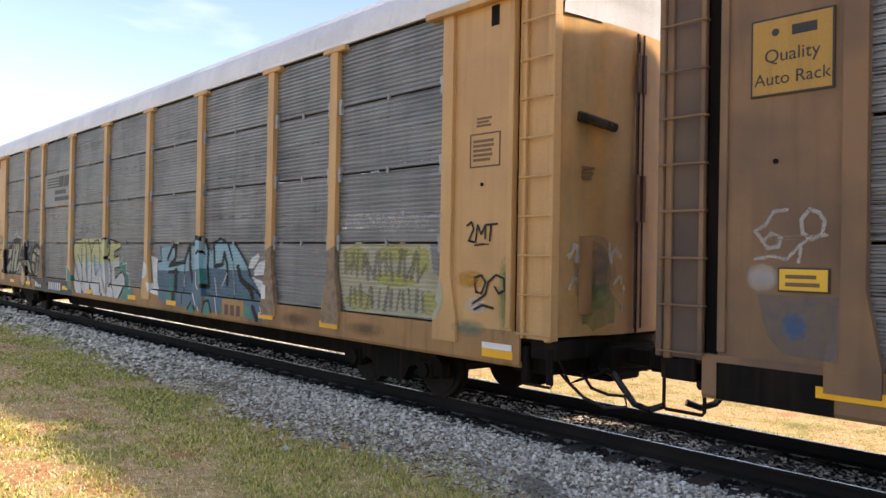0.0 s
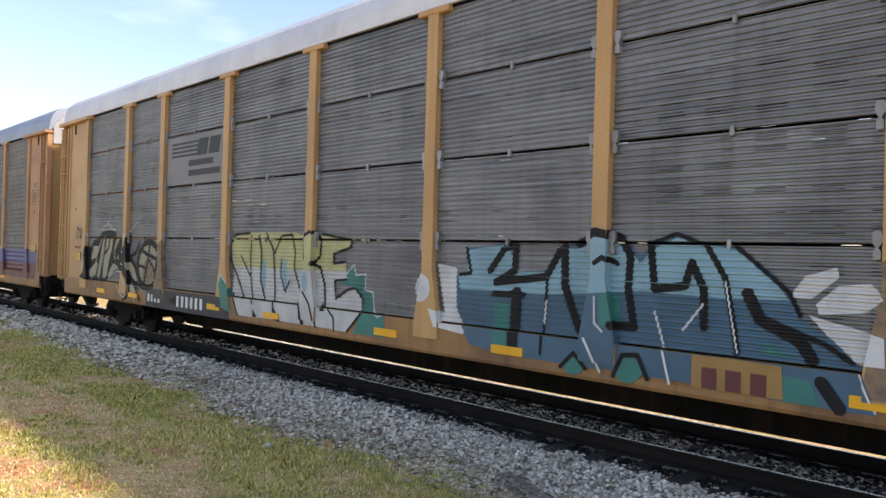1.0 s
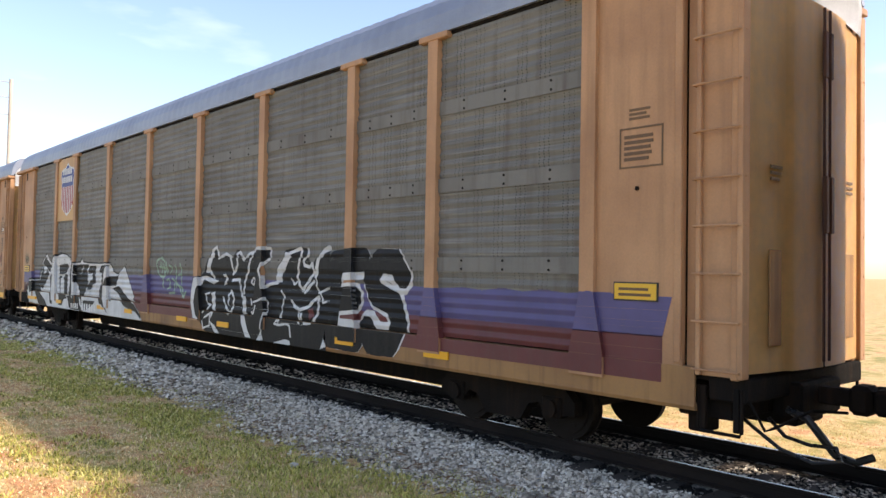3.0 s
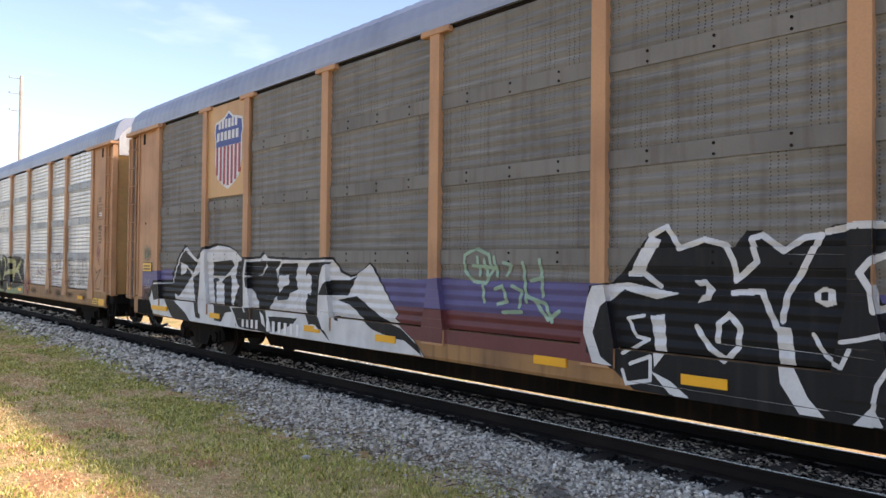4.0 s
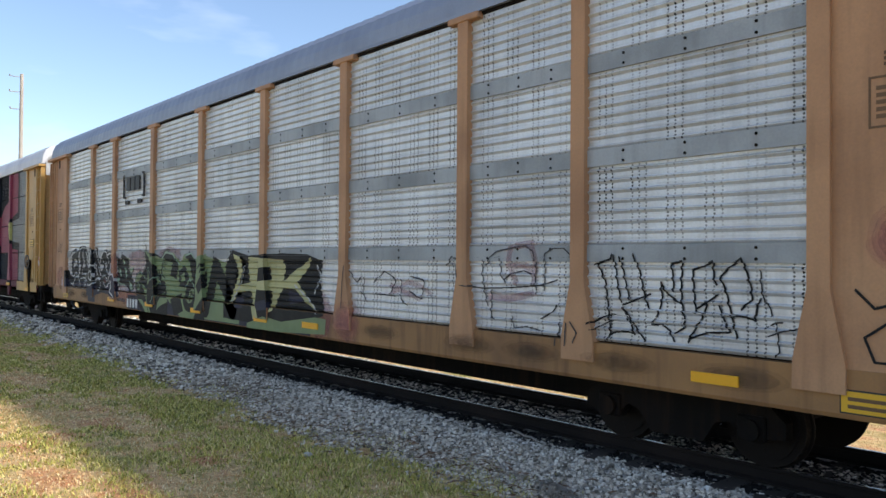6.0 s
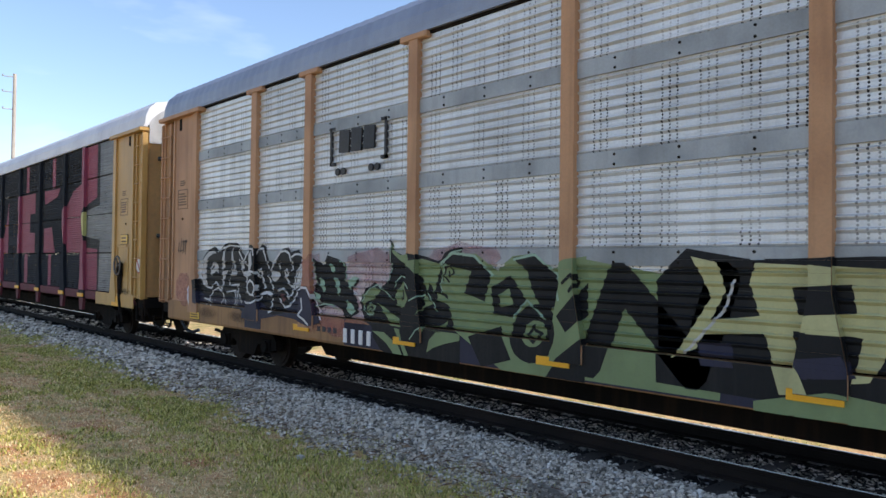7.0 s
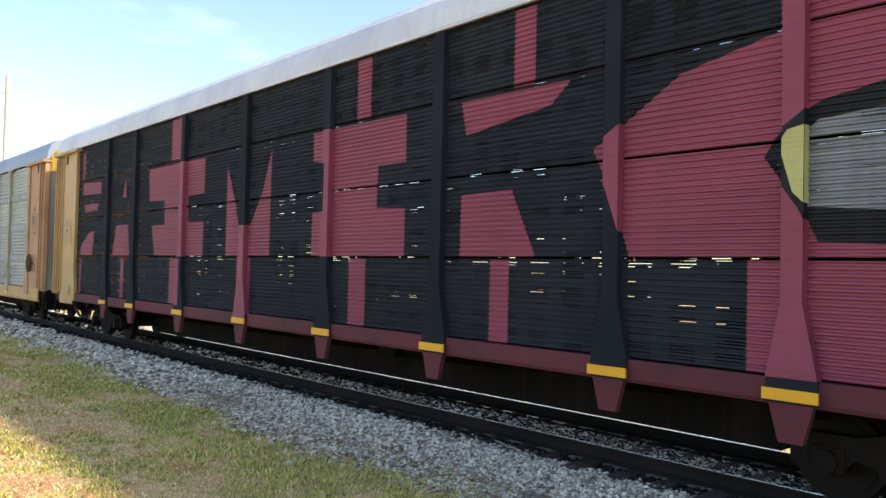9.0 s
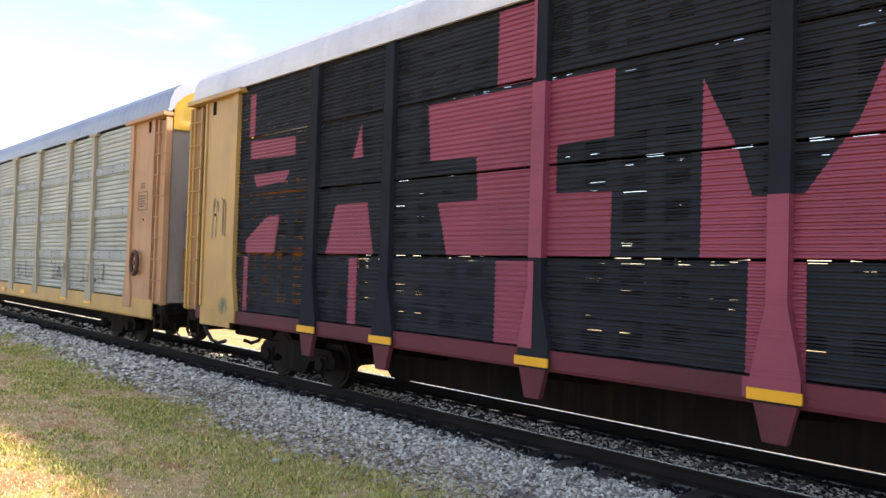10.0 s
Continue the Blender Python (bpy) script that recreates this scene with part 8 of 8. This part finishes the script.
def car_three():
    st = RIB
    car = autorack(3, looks(tan=TAN_RUST, panel=SILVER, roof=ROOF_LILAC, rail=ROOF_LILAC, style=RIB, bands=BAND, belly=0.27, rear=0.12, sill=TAN_DULL, reflectors=(-7.25, -4.4, -1.6, 1.4, 3.2, 10.75)), "tan-framed car carrier with silver galvanised louvred sides")
    logo = bmesh.new()
    for u, s in ((-6.46, 1), (-4.92, -1)):
        box(logo, min(u, u + 0.05 * s), max(u, u + 0.05 * s), -1.478, -1.44, 3.66, 4.29)
        for z in (3.66, 4.24):
            box(logo, min(u, u + 0.14 * s), max(u, u + 0.14 * s), -1.478, -1.44, z, z + 0.05)
    for u in (-6.2, -5.86, -5.52):
        prism(logo, [(u, 3.86), (u + 0.28, 3.84), (u + 0.30, 4.20), (u + 0.02, 4.22)], "y", -1.480, -1.44)
    for u in (-6.24, -6.08, -5.32, -5.16):
        disc(logo, u, -1.478, -1.44, 3.55, 0.06, 14)
    part("emblem", logo, INK, car, "black block emblem between square brackets")
    spray(car, st, [blob(-12.3, 1.45, 0.42, 0.36, 3), blob(-6.95, 1.75, 0.35, 0.5, 4), blob(-5.3, 1.9, 0.8, 0.4, 5), blob(-6.0, 1.2, 0.7, 0.35, 6), blob(3.5, 1.1, 0.35, 0.4, 9), blob(-3.2, 2.15, 0.7, 0.2, 10)], "mist_pink", 0, label="pink sprayed haze")
    for k, u in enumerate((-11.0, -9.6, 5.2, 7.2, 8.3, 9.6, 11.0)):
        mist(car, st, u, 0.98, 0.5, 0.13, "mist_brown", 300 + k, 0.2)
    swirl_letters(car, st)
    spray(car, st, [[(-5.95, 0.76), (-5.95, 1.12), (3.2, 1.12), (3.2, 0.76)]], "navy", 0)
    green_letters(car, st)
    spray(car, st, [[(-1.2, 0.78), (-1.2, 2.15), (-0.2, 2.0), (0.6, 1.9), (0.5, 0.78)]], "green", 1)
    spray(car, st, letters("N", -1.1, 0.5, 0.85, 2.1, 0.36, 0.3, 75, 0.1, 0.1), "black", 2)
    lime_letters(car, st)
    number_bars(car, -5.95, -5.1, 0.80, 1.02, 4)
    stencil(car, -6.75, -6.1, 0.92, 1.06, 1, 4, INK, SILL_Y)
    thin_tags(car, st)
    spray(car, st, [[(-9.35, 0.8), (-9.35, 1.2), (-8.7, 1.2), (-8.7, 0.8)]], "navy", 1)
    mist(car, st, -6.95, 1.25, 0.35, 0.4, "mist_pink", 91, 2)
    mist(car, st, 4.3, 1.05, 0.4, 0.35, "mist_pink", 92, 1)
    mist(car, st, 12.35, 2.3, 0.22, 0.28, "mist_pink", 14, 2, "pink sprayed haze")
    spray(car, st, stroke([(12.05, 1.85), (12.2, 1.7), (12.6, 1.82), (12.35, 1.62), (12.12, 1.45), (12.2, 1.25), (12.55, 1.25), (12.62, 1.5)], 0.024) + stroke([(12.3, 1.95), (12.42, 2.1), (12.5, 1.93)], 0.024), "black", 4, label="black marker tag")
    scribble(car, st, (-12.6, -12.1, 2.2, 2.6), "black", 83, 0.022, 4)
    end_markings(car)
    stencil(car, 12.3, 12.6, 2.55, 3.1, 6, 1)
    part("label_sticker", box(bmesh.new(), 12.34, 12.56, -PLATE_Y - 0.006, -PLATE_Y + 0.01, 3.32, 3.43), WHITE, car, "white sticker")
    plate_sign(car, 11.92, 12.42, 0.79, 1.0, SIGN_YELLOW, 2, "small yellow placard", SILL_Y)
    part("end_reflector", box(bmesh.new(), 12.47, 12.95, -SILL_Y - 0.012, -SILL_Y + 0.01, 0.79, 0.98), REFLECTOR, car, "yellow reflective strip")
    plate_sign(car, -11.9, -11.4, 0.8, 0.98, SIGN_YELLOW, 2, "small yellow placard", SILL_Y)
    height_notice(car)
    return car


def car_four():
    st = FINE
    painted = {i: BLACK_WALL for i in range(8)}
    post_paint = {c: BLACK_POST for c in POSTS[1:-1]}
    car = autorack(4, looks(tan=TAN_OLIVE, door=DOOR_TAN, panel=GREY, panels=painted, posts=post_paint, style=FINE, clips=False, caps=False, belly=0.238, sill_low=0.93, front=0.26, strip=(-0.045, 1.03), sill=RED_SILL, rail=ROOF_WHITE,
                            reflectors=POSTS[1:-1]), "car carrier covered in huge black and dark red painted letters")
    red = []
    red += [[(-8.03, 3.74), (-7.84, 4.27), (-7.77, 3.74)], [(-8.7, 2.26), (-8.44, 3.04), (-7.63, 3.05), (-7.45, 2.26)], [(-8.05, 1.18), (-8.05, 2.2), (-7.84, 2.2), (-7.84, 1.18)]]
    red += [[(-11.24, 4.33), (-9.7, 4.27), (-9.7, 3.95), (-11.22, 3.99)], [(-11.09, 3.69), (-9.85, 3.7), (-10.0, 3.52), (-10.97, 3.46)], [(-11.3, 2.26), (-11.3, 2.5), (-10.6, 2.9), (-10.14, 2.94), (-10.29, 2.26)],
            [(-11.3, 4.4), (-11.3, 5.2), (-11.1, 5.2), (-11.1, 4.4)], [(-11.35, 1.2), (-11.35, 2.2), (-11.2, 2.2), (-11.2, 1.2)]]
    red += [[(-6.3, 4.32), (-3.24, 4.32), (-3.24, 3.58), (-4.02, 3.56), (-4.02, 2.99), (-3.25, 2.98), (-3.25, 2.25), (-5.85, 2.25), (-6.05, 2.97), (-5.3, 2.97), (-5.34, 3.54), (-6.23, 3.55)],
            [(-5.0, 4.38), (-5.0, 5.34), (-4.3, 5.34), (-4.3, 4.38)], [(-4.95, 1.18), (-4.95, 2.2), (-4.26, 2.2), (-4.26, 1.18)]]
    red += [[(-2.2, 4.05), (-1.83, 3.31), (-1.68, 2.85), (-1.2, 2.85), (-0.75, 3.47), (-0.45, 4.23), (-0.46, 2.26), (-2.2, 2.26)], [(-1.72, 0.98), (-1.70, 2.85), (-1.18, 2.85), (-1.16, 0.98)]]
    red += [[(0.95, 4.34), (3.44, 4.34), (3.44, 3.64), (2.78, 3.63), (2.76, 2.99), (3.44, 2.96), (3.44, 2.26), (0.95, 2.26), (0.96, 3.0), (1.41, 3.0), (1.42, 3.78), (0.96, 3.86)],
            [(2.2, 4.4), (2.2, 5.34), (2.56, 5.34), (2.56, 4.4)], [(2.07, 1.18), (2.07, 2.22), (2.51, 2.22), (2.51, 1.18)]]
    red += [[(5.55, 4.37), (5.55, 5.34), (5.9, 5.34), (5.9, 4.37)], [(4.6, 4.32), (6.44, 4.32), (6.15, 4.07), (4.7, 3.87)], [(4.62, 2.26), (4.63, 3.08), (5.54, 3.1), (5.95, 2.26)], [(5.19, 1.18), (5.19, 2.22), (5.52, 2.22), (5.52, 1.18)]]
    red += [[(6.78, 3.47), (7.26, 3.75), (7.87, 4.14), (8.9, 4.36), (8.9, 5.34), (10.1, 5.34), (10.1, 3.82), (9.25, 3.66), (8.88, 3.4), (8.75, 3.2), (9.1, 2.7), (9.25, 2.4), (10.2, 2.36), (10.2, 1.18), (8.6, 1.18), (8.6, 2.24), (7.29, 2.24), (7.02, 2.98)]]
    spray(car, st, [[(8.9, 1.18), (8.9, 5.34), (10.32, 5.34), (10.36, 3.6), (9.25, 3.50), (8.95, 3.3), (9.15, 2.72), (10.38, 2.62), (10.3, 1.18)]], "black", 1, label="huge black painted letters")
    spray(car, st, red, "maroon_wall", 2, label="dark red paint between the black letters")
    spray(car, st, [[(8.92, 3.3), (9.0, 3.42), (9.15, 3.45), (9.15, 2.75), (9.05, 2.85)]], "yellow", 3)
    end_markings(car, True, False)
    part("end_sill_cover", box(bmesh.new(), 10.3, 13.24, -SILL_Y - 0.008, -SILL_Y + 0.01, 0.84, SILL_TOP), TAN_OLIVE, car, "tan end of the side sill")
    part("end_sill_cover", box(bmesh.new(), -12.98, -11.75, -SILL_Y - 0.008, -SILL_Y + 0.01, 0.84, SILL_TOP), TAN_OLIVE, car, "tan end of the side sill")
    part("end_reflector", box(bmesh.new(), 11.66, 12.16, -SILL_Y - 0.02, -SILL_Y, 0.84, 1.1), REFLECTOR, car, "yellow reflective strip")
    plate_sign(car, 12.24, 12.76, 2.47, 2.73, SIGN_YELLOW, 2, "small yellow placard")
    part("hand_brake_panel", box(bmesh.new(), 12.0, 12.7, -PLATE_Y - 0.03, -PLATE_Y, 2.40, 2.46, 0.01), TAN_OLIVE, car)
    for v in (11.98, 12.78):
        part("recess_edge", box(bmesh.new(), v, v + 0.03, -PLATE_Y - 0.02, -PLATE_Y, 1.25, 2.40, 0.006), TAN_OLIVE, car)
    housing = box(box(bmesh.new(), 12.18, 12.42, -PLATE_Y - 0.10, -PLATE_Y, 1.62, 2.0, 0.03), 12.2, 12.36, -PLATE_Y - 0.06, -PLATE_Y, 1.3, 1.64, 0.03)
    brake = part("hand_brake", housing, UNDER, car, "greasy hand brake housing with a bright worn wheel")
    rim = [(12.33 + 0.14 * math.cos(a * math.pi / 8), -PLATE_Y - 0.13 + 0.03 * math.cos(a * math.pi / 8), 1.92 + 0.24 * math.sin(a * math.pi / 8)) for a in range(17)]
    wheel = tube(bmesh.new(), rim, 0.024, 7)
    for a in range(3):
        tube(wheel, [(12.33, -PLATE_Y - 0.12, 1.92), rim[a * 5]], 0.018, 5)
    part("brake_wheel", tube(wheel, [(12.33, -PLATE_Y - 0.02, 1.92), (12.33, -PLATE_Y - 0.15, 1.92)], 0.05, 8), surface("worn_brake_steel", (0.30, 0.29, 0.28), (0.06, 0.05, 0.045), 0.4, 0.6), brake)
    part("brake_chain", tube(bmesh.new(), [(12.2, -PLATE_Y - 0.03, 1.75), (12.22, -PLATE_Y - 0.03, 1.4), (12.28, -PLATE_Y - 0.03, 1.0), (12.36, -PLATE_Y - 0.02, 0.7)], 0.05, 7), UNDER, brake)
    sticker = part("round_sticker", disc(bmesh.new(), 13.47, -1.456, -1.44, 1.93, 0.2, 28), SPRAY["red"], car, "round white sticker crossed by a red bar")
    part("sticker_face", disc(bmesh.new(), 13.47, -1.462, -1.452, 1.93, 0.165, 28), SPRAY["white"], sticker)
    part("sticker_bar", prism(bmesh.new(), [(13.33, 2.07), (13.36, 2.1), (13.61, 1.79), (13.58, 1.76)], "y", -1.468, -1.455), SPRAY["red"], sticker)
    for z in (4.55, 2.62):
        for s in (-1, 1):
            part("door_handle", tube(bmesh.new(), [(13.79, s * 1.14, z + 0.06), (13.84, s * 1.05, z + 0.06), (13.88, s * 0.75, z + 0.02), (13.95, s * 0.52, z - 0.01), (13.9, s * 0.46, z - 0.02)], 0.055, 10), RUBBER, car, "black rubber buffer bar")
    for u in POSTS[1:-1]:
        part("bracket", prism(bmesh.new(), [(u - 0.2, 0.95), (u + 0.2, 0.95), (u + 0.11, 0.60), (u - 0.11, 0.60)], "y", -1.525, -1.45), RED_SILL, car)
    scribble(car, st, (-12.6, -12.0, 2.5, 3.4), "charcoal", 91, 0.02, 4)
    mist(car, st, -12.0, 1.25, 0.25, 0.2, "mist_teal", 3, 3)
    mist(car, st, 12.3, 1.55, 0.22, 0.5, "mist_brown", 33, 1, "brown grease stain under the hand brake")
    mist(car, st, 12.55, 1.25, 0.45, 0.10, "mist_brown", 36, 1)
    return car


def car_five():
    car = autorack(5, looks(tan=TAN_RUST, panel=PALE, roof=ROOF_LILAC, rail=ROOF_LILAC, style=RIB, bands=PALE_BAND, gable=YELLOW_END, front=0.2, sill=TAN_OLIVE, door=CREAM_DOOR, posts={c: PALE_TAN for c in POSTS[1:-1]}), "tan-framed car carrier with pale silver sides and a yellow roof end")
    for k, u in enumerate((-6.0, -2.5, 2.0, 5.6, 8.2)):
        scribble(car, RIB, (u, u + 1.6, 1.4, 2.0), "charcoal", 95 + k, 0.03, 6, label="black sprayed tag")
    end_markings(car)
    part("hand_brake", tube(bmesh.new(), [(12.3 + 0.18 * math.cos(a * math.pi / 8), -PLATE_Y - 0.1, 2.0 + 0.26 * math.sin(a * math.pi / 8)) for a in range(17)], 0.05, 6), ROD, car, "dark hand brake wheel")
    part("brake_shaft", tube(bmesh.new(), [(12.3, -PLATE_Y, 2.0), (12.3, -PLATE_Y - 0.12, 2.0)], 0.06, 8), ROD, car)
    return car


SPRAY["maroon_wall"] = RED_SPRAY
build_ground()
build_track()
build_stones()
build_grass()
build_pole(-67.4, 5.9, 16.95)
build_debris()
TRAIN = [car_zero(), car_one(), car_two(), car_three(), car_four(), car_five()]


# ---- motion of the train ----
def travel(t):
    """Metres that the train has rolled since the start."""
    return 10.231 * t + 0.0117 * t * t


def motions():
    for k, car in enumerate(TRAIN):
        start = -19.3 - 28.6 * (k - 1)
        walk(car, [(t / 2, pose(start + travel(t / 2), 0, 0)) for t in range(21)])
    for wheel, dx in WHEELSETS:
        walk(wheel, [(i / FPS, pose(dx, 0, WHEEL_R, 0, math.degrees(travel(i / FPS) / WHEEL_R) % 360, 0)) for i in range(301)])


motions()
